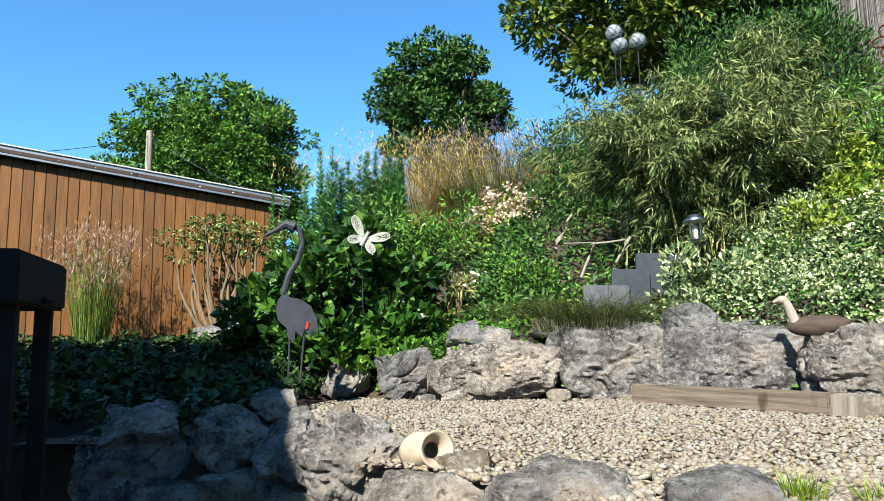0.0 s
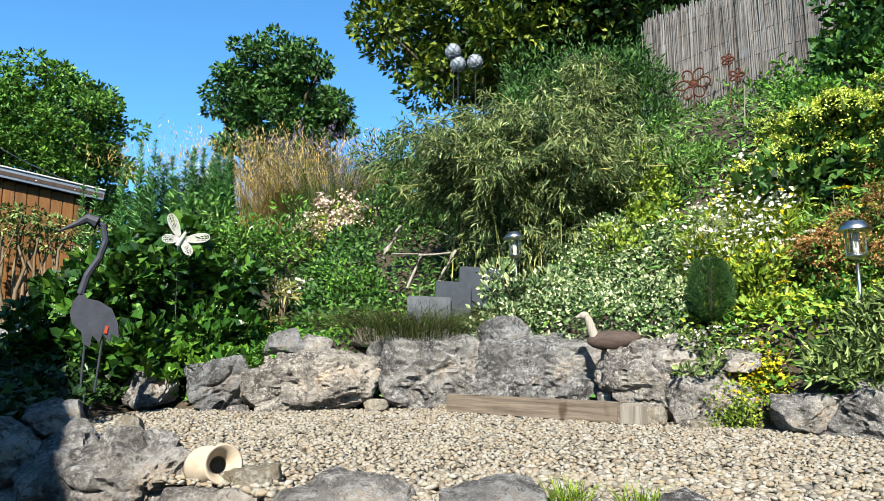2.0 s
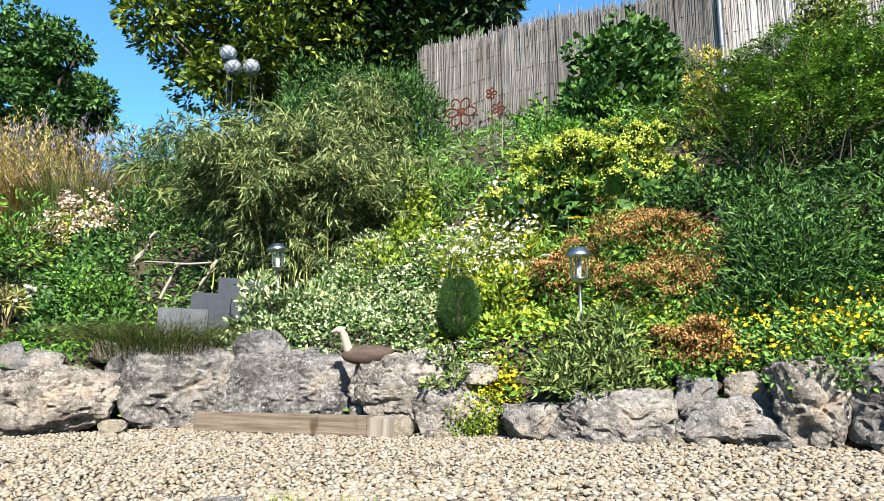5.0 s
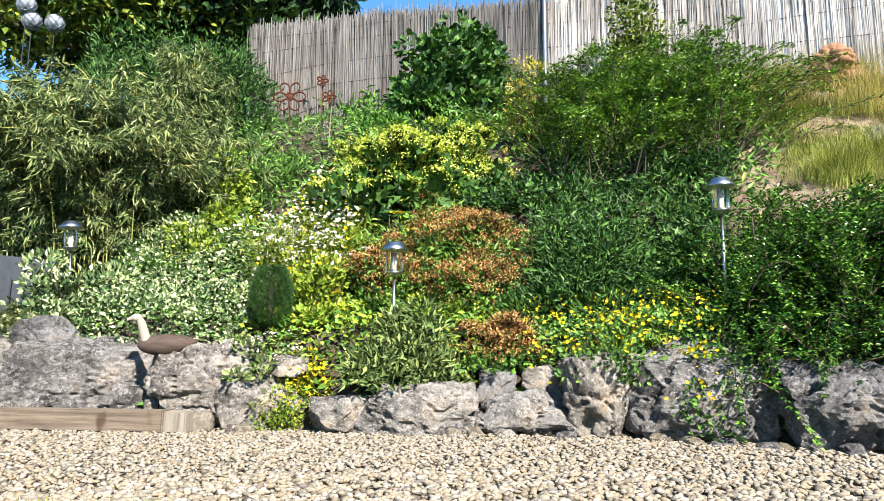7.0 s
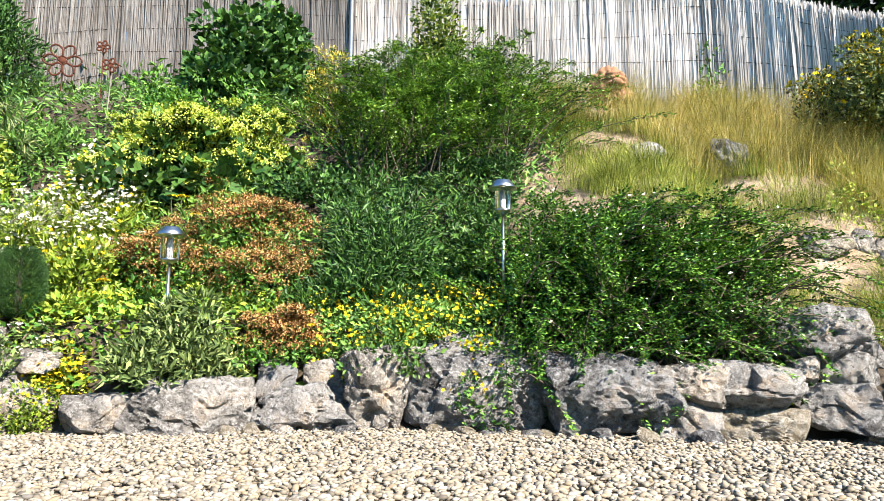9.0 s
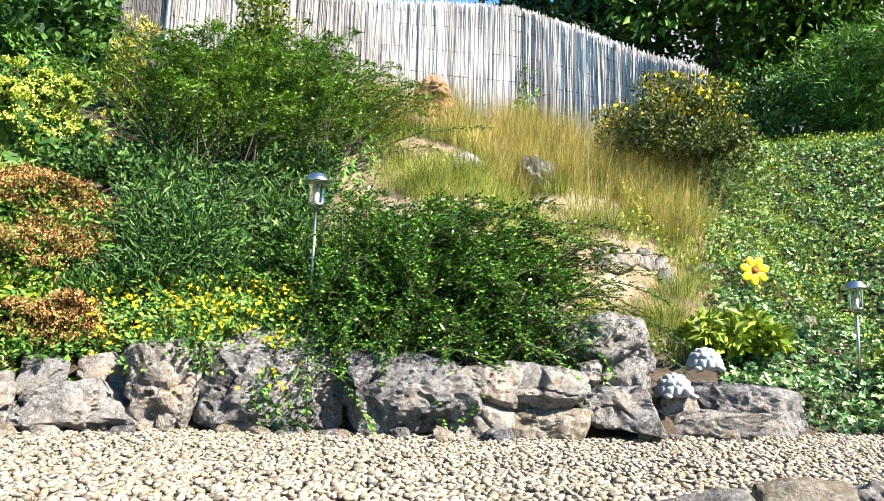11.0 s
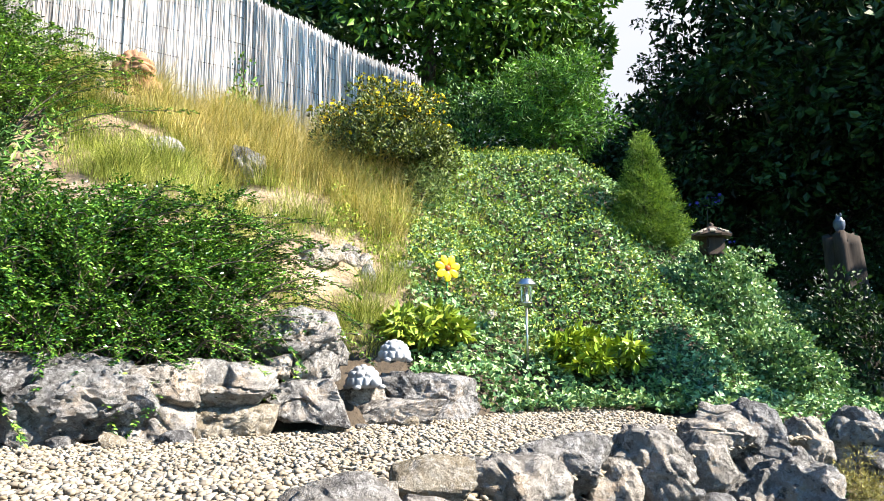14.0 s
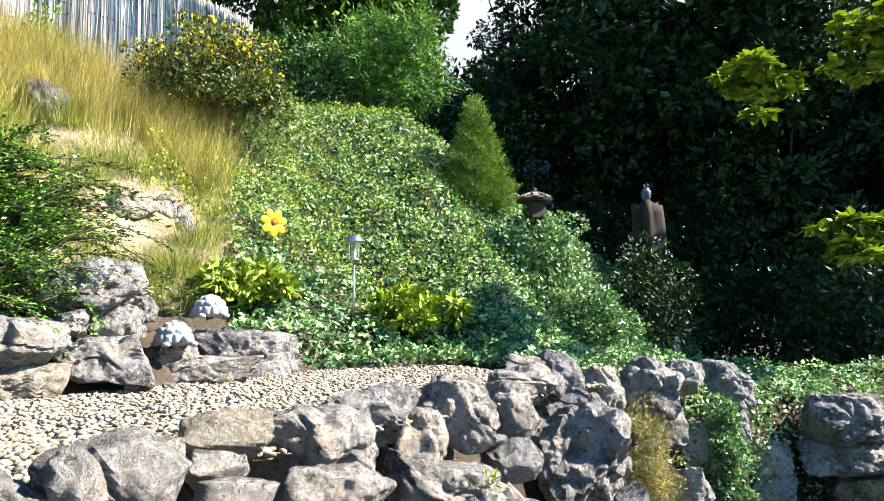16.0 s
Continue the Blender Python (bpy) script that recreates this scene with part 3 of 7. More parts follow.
def cover(name, label, plan, count, leaf, mat, size, lift=0.05, flowers=None, category="ground cover", kind="stuff", upright=0.5, heap=0.06):
    """Low leaves over a stretch of the bank; plan: a function from random pairs to x, y."""
    xy = plan(RNG.uniform(0, 1, (count, 2)))
    h = height(xy[:, 0], xy[:, 1])
    e = 0.06
    n = unit(np.stack([height(xy[:, 0] - e, xy[:, 1]) - height(xy[:, 0] + e, xy[:, 1]), height(xy[:, 0], xy[:, 1] - e) - height(xy[:, 0], xy[:, 1] + e), np.full(count, 2 * e)], 1))
    n = unit(n + np.array([0, 0, 0.3]))
    bumps = np.array([noise.noise(Vector((a * 3.1, b * 3.1, 5.0))) + 0.6 * noise.noise(Vector((a * 8.0, b * 8.0, 2.0))) for a, b in xy])
    p = np.column_stack([xy, h]) + n * (lift * RNG.uniform(0, 1, (count, 1)) + heap * (0.5 + bumps[:, None]).clip(0))
    way = unit(RNG.normal(size=p.shape) * np.array([1, 1, 0.5]) + n * upright)
    face = unit(n + RNG.normal(0, 0.65, p.shape))
    o = xy.mean(0)
    z0 = float(height(o[0:1], o[1:2])[0])
    base = np.array([o[0], o[1], z0])
    ob = root(name, *base, label, category)
    tagged(ob, kind=kind)
    link("inner_foliage", *scatter(leaf, p - base, way, face, size * RNG.uniform(0.6, 1.3, count)), mat, ob)
    for fname, fmat, fkind, share, fs in flowers or ():
        k = RNG.choice(count, int(count * share), replace=False)
        fp = p[k] - base + n[k] * (lift * 0.8 + 0.02)
        link(fname, *scatter(fkind, fp, unit(RNG.normal(size=fp.shape)), unit(n[k] + np.array([0, -0.3, 0.6]) + RNG.normal(0, 0.25, fp.shape)), fs * RNG.uniform(0.7, 1.25, len(fp))), fmat, ob)
    return ob


def blades(n, length, spread, lean=0.35, width=0.006, segs=4, curl=0.5, centre=0.25):
    """A tuft of grass blades about its foot."""
    a = RNG.uniform(0, 2 * np.pi, n)
    r = spread * np.sqrt(RNG.uniform(0, 1, n))
    foot = np.stack([r * np.cos(a), r * np.sin(a), np.zeros(n)], 1)
    out = unit(foot + RNG.normal(0, spread * 0.6 + 0.001, foot.shape) * np.array([1, 1, 0]))
    out[:, 2] = 0
    L = length * RNG.uniform(0.55, 1.15, n)
    k = lean * RNG.uniform(0.3, 1.5, n)
    t = np.linspace(0, 1, segs + 1)
    bend = k[:, None] * t ** (1.6)
    rise = t * (1 - curl * np.minimum(k[:, None], 1.2) * t ** 2 * 0.6)
    mid = foot[:, None] + L[:, None, None] * (out[:, None] * bend[..., None] + np.array([0, 0, 1.0]) * rise[..., None])
    side = unit(np.cross(out, np.array([0, 0, 1.0])) + RNG.normal(0, 0.4, out.shape))[:, None] * (width * (1 - 0.85 * t ** 1.5))[None, :, None] * 0.5
    v = np.stack([mid - side, mid + side], 2).reshape(n, -1, 3)
    q = np.array([(2 * i, 2 * i + 1, 2 * i + 3, 2 * i + 2) for i in range(segs)])
    return v.reshape(-1, 3), (q[None] + (np.arange(n) * 2 * (segs + 1))[:, None, None]).reshape(-1, 4), mid[:, -1]


def tuft(name, label, x, y, z, length, spread, n, mat, lean=0.35, width=0.006, seeds=None, category="grass", group="", curl=0.5):
    ob = root(name, x, y, z, label, category, group)
    v, f, tips = blades(n, length, spread, lean, width, curl=curl)
    link("grass_mass", v, f, mat, ob)
    if seeds:
        smat, share, per, ss = seeds
        k = RNG.choice(n, int(n * share), replace=False)
        sp = np.repeat(tips[k], per, 0) + RNG.normal(0, 1, (len(k) * per, 3)) * ss * np.array([0.6, 0.6, 2.2])
        link("plumage", *scatter(NARROW, sp, unit(RNG.normal(0, 0.5, sp.shape) + np.array([0, 0, 1])), ball(len(sp)), ss * 2.6), smat, ob)
    return ob


def tree(name, label, x, y, z, w, h, bole, mat, count, size, leaf=LEAF, clumps=60, d=None, spread=0.17, trunk=0.15, fill=0.35, low=1.0, category="tree", limbs=14):
    """A tapered trunk with limbs and a ragged crown of leaf clumps."""
    d = d or w
    ob = root(name, x, y, z, label, category)
    c = crown(w, d, h - bole, clumps, fill, low, 0.06)
    c[:, 2] += bole
    p, out = clump_leaves(c, spread * min(w, h - bole), count, 0.7)
    way = unit(out + RNG.normal(0, 0.6, p.shape) + np.array([0, 0, -0.15]))
    face = unit(out * 0.7 + RNG.normal(0, 0.7, p.shape) + np.array([0, 0, 0.5]))
    link("crown", *scatter(leaf, p, way, face, size * RNG.uniform(0.6, 1.3, count)), mat, ob)
    top = np.array([0.03 * w, 0.02 * w, bole + 0.55 * (h - bole)])
    t = np.linspace(0, 1, 8)[:, None]
    paths, radii = [t * top + RNG.normal(0, 0.01 * h, (8, 3)) * t * (1 - t) * 4], [(trunk, trunk * 0.35)]
    for i in RNG.choice(len(c), min(limbs, len(c)), replace=False):
        s = RNG.uniform(0.45, 0.95)
        a, b = top * s, c[i]
        paths.append(a + t * (b - a) + np.array([0, 0, -0.06 * h]) * np.sin(np.pi * t) + RNG.normal(0, 0.012 * h, (8, 3)) * t)
        radii.append((trunk * (1.1 - s) * 0.7 + 0.01, 0.012))
    link("trunk", *tubes(paths, radii, 8), BARK, ob, smooth=True)
    return ob


def bough(name, label, x, y, z, w, h):
    """Flat layered branches of a maple that reach out of the wood, with their own slim stem."""
    ox, oy = -0.75, -2.1
    foot = float(height(np.array([x + ox]), np.array([y + oy]))[0])
    ob = root(name, x + ox, y + oy, foot, label, "tree")
    o = np.array([-ox, -oy, z - foot])
    c = np.stack([RNG.uniform(-0.5, 0.5, 16) * w, RNG.uniform(-0.4, 0.4, 16) * w, RNG.uniform(0.0, 1.0, 16) * h], 1) + o
    p, out = clump_leaves(c, 0.22 * w, 900, 0.3)
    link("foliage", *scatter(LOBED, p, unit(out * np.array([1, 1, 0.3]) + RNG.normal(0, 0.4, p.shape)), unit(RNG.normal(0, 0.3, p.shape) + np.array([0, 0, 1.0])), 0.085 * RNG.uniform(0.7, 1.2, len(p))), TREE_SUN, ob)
    paths = [np.linspace((0, 0, -0.1), o * np.array([0.3, 0.3, 0.95]), 6)] + [np.linspace(c[k], c[k + 1] * 0.5 + c[k] * 0.5, 5) for k in range(8)]
    link("branchwork", *tubes(paths, [(0.006, 0.004)] + [(0.003, 0.002)] * 8, 6), DARK_WOOD, ob, smooth=True)
    return ob


def sprays(name, label, x, y, w, d, h, turn, mat, boughs, leaf, twig=0.2, droop=0.0, sweep=(0, 0), front=0.0, spread=0.3, base=0.0):
    """A spreading shrub: arching boughs, each with twigs in two rows like a feather, and small leaves in two rows along every twig."""
    z = float(height(np.array([x]), np.array([y]))[0]) - 0.03 + base
    ob = root(name, x, y, z, label, "shrub")
    o = np.array([x, y, z])
    ct, st = math.cos(radians(turn)), math.sin(radians(turn))
    ax, ay = np.array([ct, st, 0.0]), np.array([-st, ct, 0.0])
    paths, radii, P, W, F = [], [], [], [], []
    s = np.linspace(0, 1, 10)[:, None]
    for k in range(boughs):
        a, q = RNG.uniform(0, 2 * np.pi), RNG.uniform(0.04, 1) ** 0.6
        fx, fy = RNG.uniform(-spread, spread) * w, RNG.uniform(-spread, spread) * d
        foot = x + ax[0] * fx + ay[0] * fy, y + ax[1] * fx + ay[1] * fy
        p0 = np.array([*foot, float(height(np.array(foot[:1]), np.array(foot[1:]))[0]) - 0.02 + base])
        way = ax * math.cos(a) * w * 0.5 * (1 - spread) * q + ay * math.sin(a) * d * 0.5 * (1 - spread) * q
        rise = h * math.sqrt(1 - 0.72 * q * q) * RNG.uniform(0.62, 1.06)
        facing = max(0.0, -math.sin(a))
        arch = p0 + way * s * (RNG.uniform(0.85, 1.1) if k % 3 else RNG.uniform(1.15, 1.6)) + np.array([0, 0, rise]) * np.sin(np.pi / 2 * s * 1.1) - np.array([0, 0, h]) * (droop * q + front * facing * q) * s ** 2.5
        arch = arch + np.array([sweep[0], sweep[1], 0]) * s ** 2 * RNG.uniform(0.2, 1.0)
        arch += np.cumsum(RNG.normal(0, 0.006 * w, (10, 3)), 0) * s - o
        paths.append(arch)
        radii.append((0.007, 0.0012))
        m = 23
        ss = np.linspace(0.22, 0.99, m) + RNG.uniform(-0.01, 0.01, m)
        root_at = np.stack([np.interp(ss, s[:, 0], arch[:, c]) for c in range(3)], 1)
        on = unit(np.gradient(root_at, axis=0))
        side = unit(np.cross(on, np.array([0, 0, 1.0]) + 0.2 * ay))
        sgn = np.where(np.arange(m) % 2, 1.0, -1.0)[:, None]
        td = unit(on * 1.15 + side * sgn * 0.75 + RNG.normal(0, 0.12, (m, 3)) + np.array([0, 0, 0.16]))
        tl = twig * (1.06 - ss) ** 0.8 * RNG.uniform(0.6, 1.1, m)
        n = 13
        u = np.linspace(0.06, 1, n)
        pts = root_at[:, None] + td[:, None] * (tl[:, None] * u)[..., None] - np.array([0, 0, 0.08]) * (tl[:, None] * u ** 2)[..., None]
        across = unit(np.cross(td, np.array([0, 0, 1.0])))
        alt = np.where(np.arange(n) % 2, 1.0, -1.0)[None, :, None]
        P.append(pts.reshape(-1, 3))
        W.append((td[:, None] * 0.75 + across[:, None] * alt + RNG.normal(0, 0.25, (m, n, 3))).reshape(-1, 3))
        F.append((np.array([0, 0, 1.0]) + RNG.normal(0, 0.4, (m, n, 3)) + 0.25 * unit(way + 1e-6)).reshape(-1, 3))
        if k % 3 == 0:
            for i in range(0, m, 3):
                paths.append(pts[i, ::7])
                radii.append((0.0016, 0.0008))
    P, W, F = np.concatenate(P), unit(np.concatenate(W)), unit(np.concatenate(F))
    link("foliage", *scatter(LEAF, P, W, F, leaf * RNG.uniform(0.65, 1.25, len(P))), mat, ob)
    link("branchwork", *tubes(paths, radii, 4), BARK, ob, smooth=True)
    return ob


def bamboo(name, label, x, y, w, d, h, canes, leaf, bend=1.0, low=0.3, nodes=24, fan=15):
    """Canes that rise from one stool and arch over, with fans of hanging narrow leaves at their nodes."""
    z = float(height(np.array([x]), np.array([y]))[0]) - 0.03
    ob = root(name, x, y, z, label, "bamboo")
    paths, P, W = [], [], []
    s = np.linspace(0, 1, 10)[:, None]
    for k in range(canes):
        a, q = RNG.uniform(0, 2 * np.pi), RNG.uniform(0.02, 1) ** 0.55
        foot = np.array([RNG.normal(0, 0.10) * w, RNG.normal(0, 0.10) * d, 0.0])
        way = np.array([math.cos(a) * w / 2, math.sin(a) * d / 2, 0]) * q * bend
        top = h * math.sqrt(1 - 0.62 * q * q) * RNG.uniform(0.78, 1.08)
        cane = foot + way * s ** 1.7 + np.array([0, 0, top]) * np.sin(np.pi / 2 * s * (1 + 0.22 * q * bend)) + np.cumsum(RNG.normal(0, 0.008, (10, 3)), 0) * s
        paths.append(cane)
        t = RNG.uniform(low, 1.0, nodes) ** 0.85
        at = np.stack([np.interp(t, s[:, 0], cane[:, c]) for c in range(3)], 1)
        out = unit(RNG.normal(size=(nodes, 3)) * np.array([1, 1, 0.25]) + 0.9 * unit(way + 1e-6))
        reach = RNG.uniform(0.03, 0.20, nodes)
        tip = at + out * reach[:, None] + np.array([0, 0, -0.03])
        g = np.repeat(tip, fan, 0) + RNG.normal(0, 0.022, (nodes * fan, 3))
        P.append(g)
        W.append(unit(np.repeat(out, fan, 0) * 0.8 + RNG.normal(0, 0.55, g.shape) + np.array([0, 0, -0.45])))
        for i in range(0, nodes, 3):
            paths.append(np.linspace(at[i], tip[i], 3))
    P, W = np.concatenate(P), np.concatenate(W)
    link("foliage", *scatter(NARROW, P, W, unit(RNG.normal(0, 0.5, P.shape) + np.array([0, -0.3, 0.8])), leaf * RNG.uniform(0.6, 1.25, len(P))), BAMBOO, ob)
    link("branchwork", *tubes(paths, [(0.006, 0.002) if len(q) > 3 else (0.002, 0.001) for q in paths], 4), CANE, ob, smooth=True)
    return ob


def conifer(name, label, x, y, z, w, h, mat, count, size, egg=False, lean=0.0):
    """A dense cone, or a clipped egg, of short upturned needle sprays in ragged tiers."""
    ob = root(name, x, y, z, label, "conifer")
    t = RNG.uniform(0, 1, count) if egg else 1 - np.sqrt(RNG.uniform(0, 1, count))
    a = RNG.uniform(0, 2 * np.pi, count)
    if egg:
        prof = np.sqrt(np.clip(1 - (2 * t - 0.86) ** 2 / np.where(t > 0.43, 1.3, 0.86) ** 2, 0.0, 1))
        lobes = 1 + 0.04 * np.sin(a * 7 + t * 30)
        skin = RNG.uniform(0.80, 1.0, count)
    else:
        prof = ((1 - t) ** 0.95 * 0.93 + 0.07 * (1 - t)) * np.minimum(1, 0.7 + t * 4)
        lobes = 1 + 0.20 * np.sin(a * 4 + np.floor(t * 13) * 2.4) + 0.14 * np.sin(t * 82) + 0.10 * np.sin(a * 9 + t * 50)
        skin = RNG.uniform(0.55, 1.0, count) ** 0.6
    rad = w / 2 * prof * lobes * skin
    p = np.stack([rad * np.cos(a) + lean * t, rad * np.sin(a), t * h], 1)
    out = np.stack([np.cos(a), np.sin(a), np.full(count, 0.75)], 1)
    link("foliage", *scatter(SPRAY, p, unit(out + RNG.normal(0, 0.35, p.shape)), unit(out * np.array([1, 1, 0]) + RNG.normal(0, 0.6, p.shape) + np.array([0, 0, 0.5])), size * RNG.uniform(0.7, 1.25, count)), mat, ob)
    link("trunk", *tubes([stretch_path((0, 0, -0.1), (lean * 0.9, 0, h * 0.9))], [(0.03, 0.006)], 8), BARK, ob, smooth=True)
    return ob


def grass_field(name, label, plan, clumps, per, length, mat, lean=0.5, width=0.0035, spread=0.10, bare=()):
    """Many small tussocks of fine blades over a stretch of the bank, with bare spots between."""
    xy = plan(RNG.uniform(0, 1, (clumps, 2)))
    keep = np.ones(len(xy), bool)
    for bx, by, r in bare:
        keep &= np.hypot(xy[:, 0] - bx, xy[:, 1] - by) > r * RNG.uniform(0.7, 1.2, len(xy))
    xy = xy[keep]
    h = height(xy[:, 0], xy[:, 1])
    o = np.array([*xy.mean(0), h.mean()])
    ob = tagged(root(name, *o, label, "grass"), kind="stuff")
    V, Q, base = [], [], 0
    for (px_, py_), pz in zip(xy, h):
        v, f, _ = blades(per, length * RNG.uniform(0.55, 1.2), spread * RNG.uniform(0.6, 1.3), lean, width, 2)
        V.append(v + np.array([px_, py_, pz]) - o)
        Q.append(f + base)
        base += len(v)
    link("grass_mass", np.concatenate(V), np.concatenate(Q), mat, ob)
    return ob


def stretch_path(p, q):
    return np.linspace(p, q, 6)


def spires(name, label, x, y, z, w, h, stems, mat):
    """A stand of upright stems, each with whorls of narrow leaves that shorten to a tip."""
    ob = root(name, x, y, z, label, "weeds")
    paths, P, W = [], [], []
    for k in range(stems):
        a = np.array([RNG.uniform(-0.5, 0.5) * w, RNG.uniform(-0.3, 0.3) * w, 0])
        top = a + np.array([RNG.normal(0, 0.04), RNG.normal(0, 0.04), h * RNG.uniform(0.62, 1.0)])
        paths.append(np.linspace(a, top, 6))
        n = 250
        t = np.sort(RNG.uniform(0.25, 1.0, n))
        ang = np.arange(n) * 2.4
        P.append(a + t[:, None] * (top - a))
        W.append(np.stack([np.cos(ang), np.sin(ang), np.full(n, 0.75)], 1) * (0.12 * (1.12 - t) ** 0.6)[:, None])
    P, W = np.concatenate(P), np.concatenate(W)
    link("foliage", *scatter(LANCE, P, W, unit(np.array([0, 0, 1.0]) + RNG.normal(0, 0.4, P.shape)), np.linalg.norm(W, axis=1)), mat, ob)
    link("branchwork", *tubes(paths, [(0.008, 0.003)] * stems, 5), mat, ob)
    return ob


def flower_stalk(x, y, z, size, mat, words, group):
    """One stiff stem with a flat flower head of many tiny blooms and a few narrow leaves."""
    foot = float(height(np.array([x]), np.array([y]))[0])
    ob = root("flower_stalk", x, y, foot, words, "flower", group)
    h = max(0.15, z - foot)
    path = np.linspace((0, 0, -0.02), (0.02, 0, h), 7) + RNG.normal(0, 0.006, (7, 3))
    link("stem", *tubes([path], [(0.004, 0.0025)], 6), STEM, ob, smooth=True)
    a, r = RNG.uniform(0, 2 * np.pi, 90), size * np.sqrt(RNG.uniform(0, 1, 90))
    p = np.stack([0.02 + r * np.cos(a), r * np.sin(a), h + 0.25 * size * (1 - (r / size) ** 2)], 1)
    link("flower_head", *scatter(BLOOM, p, unit(RNG.normal(size=p.shape)), unit(RNG.normal(0, 0.25, p.shape) + np.array([0, 0, 1.0])), size * 0.42), mat, ob)
    q = path[RNG.integers(1, 5, 12)]
    link("foliage", *scatter(LANCE, q, unit(RNG.normal(size=q.shape) + np.array([0, 0, 0.5])), ball(12), 0.07), SAGE, ob)
    return ob


def bare_shrub(name, label, x, y, z, w, h):
    """Bare pale stems in a fan, with leaves only at their heads."""
    ob = root(name, x, y, z, label, "shrub")
    paths, radii, heads = [], [], []
    for k in range(17):
        a = k / 16 - 0.5
        end = np.array([a * w * 0.95, RNG.uniform(-0.25, 0.25) * w, h * (0.88 - 0.35 * abs(a)) * RNG.uniform(0.75, 1.0)])
        t = np.linspace(0, 1, 7)[:, None]
        p = np.array([a * 0.08, 0, 0]) + t * end + np.array([a * 0.30, 0, 0]) * np.sin(np.pi * t) + RNG.normal(0, 0.03, (7, 3)) * t
        paths.append(p)
        radii.append((0.024, 0.009))
        if k % 2 == 0:
            heads.append(p[-1])
            b = p[4] + t * (np.array([RNG.uniform(-0.2, 0.2), RNG.uniform(-0.1, 0.1), 0.32 * h]))
            paths.append(b)
            radii.append((0.008, 0.004))
            heads.append(b[-1])
    link("branchwork", *tubes(paths, radii, 7), TWIG, ob, "bare pale stems", smooth=True)
    c = np.array(heads)
    p, out = clump_leaves(c, 0.16, 1700, 0.6)
    link("foliage", *scatter(LEAF, p, unit(out + RNG.normal(0, 0.4, p.shape) - np.array([0, 0, 0.3])), unit(out + np.array([0, 0, 1.0]) + RNG.normal(0, 0.4, p.shape)), 0.055 * RNG.uniform(0.6, 1.2, 1700)), SAGE, ob)
    return ob


def ico(sub):
    bm = bmesh.new()
    bmesh.ops.create_icosphere(bm, subdivisions=sub, radius=1.0)
    v = np.array([p.co[:] for p in bm.verts])
    f = np.array([[q.index for q in g.verts] for g in bm.faces])
    bm.free()
    return v, f


ICO4, ICO3, ICO2, ICO1 = ico(5), ico(4), ico(3), ico(1)
OCTA = (np.array([(1.1, 0, 0), (0, 1.1, 0), (-1.1, 0, 0), (0, -1.1, 0), (0, 0, 1.1), (0, 0, -1.0)]), np.array([(0, 1, 4), (1, 2, 4), (2, 3, 4), (3, 0, 4), (1, 0, 5), (2, 1, 5), (3, 2, 5), (0, 3, 5)]))


def boulder(x, y, z, sx, sy, sz, turn, seed, mat=None, fine=True, rough=1.0, tip=0.0, name="boulder", label="rough grey limestone boulder with pale lichen in the terrace wall", group="boulders of the terrace wall"):
    """A quarried limestone block: a ball cut by random planes, then pitted and worn."""
    rng = np.random.default_rng(seed)
    v, f = ICO4 if fine and max(sx, sz) > 0.12 else ICO3 if fine else ICO2
    k = 18 if fine == 2 else 11
    nrm = unit(np.concatenate([rng.normal(size=(k, 3)), [(0, -1, 0.15), (0, 1, 0), (1, 0, 0), (-1, 0, 0), (0, 0, 1), (0, 0, -1)]]) + rng.normal(0, 0.20, (k + 6, 3)))
    dist = np.concatenate([rng.uniform(0.80, 1.05, k), rng.uniform(0.76, 0.92, 6) + (0.09 if fine == 2 else 0.0)])
    dots = v @ nrm.T
    r = np.where(dots > 0.05, dist[None] / np.maximum(dots, 0.05), 9.0)
    r = -np.log(np.exp(-np.minimum(r, 6) * 70).sum(1)) / 70
    p = v * r[:, None]
    o = Vector((seed * 1.7, seed * 0.9, seed * 2.3))
    real = p * np.array([sx, sy, sz])
    off = np.empty(len(p))
    for i, q in enumerate(real):
        a = Vector(q)
        b = a + noise.noise_vector(a * 4.0 + o) * 0.05
        off[i] = 0.030 * noise.noise(a * 3.0 + o) + 0.024 * noise.noise(b * 7.0 + o)
        if fine:
            crack = abs(noise.noise(b * 4.5 - o))
            chip = noise.voronoi(b * 9.0 + o)[0]
            if fine == 2:
                off[i] += 0.060 * (0.5 - noise.voronoi(b * 6.0 - o)[0][0]) - 0.075 * (0.35 - abs(noise.noise(b * 5.0 + o * 2))) - 0.045 * max(0.0, noise.noise(b * 12.0 + o * 3)) + 0.022 * abs(noise.noise(b * 27.0 + o))
            off[i] += 0.028 * (0.5 - chip[0]) + 0.015 * noise.noise(b * 19.0 + o) + 0.012 * noise.noise(a * 41.0 + o) - 0.030 * max(0.0, 0.045 - crack) / 0.045
            pit = noise.noise(b * 14.0 - o)
            if pit > 0.28:
                off[i] -= (pit - 0.28) * 0.11
    real = real + unit(v) * (off * rough * min(1.0, 3.0 * min(sx, sy, sz) / 0.6))[:, None]
    ob = link(name, real, f, mat or STONE)
    ob.matrix_basis = pose(x, y, z, 0, 0, turn) @ pose(0, 0, 0, tip)
    return tagged(ob, label, "boulder" if fine else "stone", group)

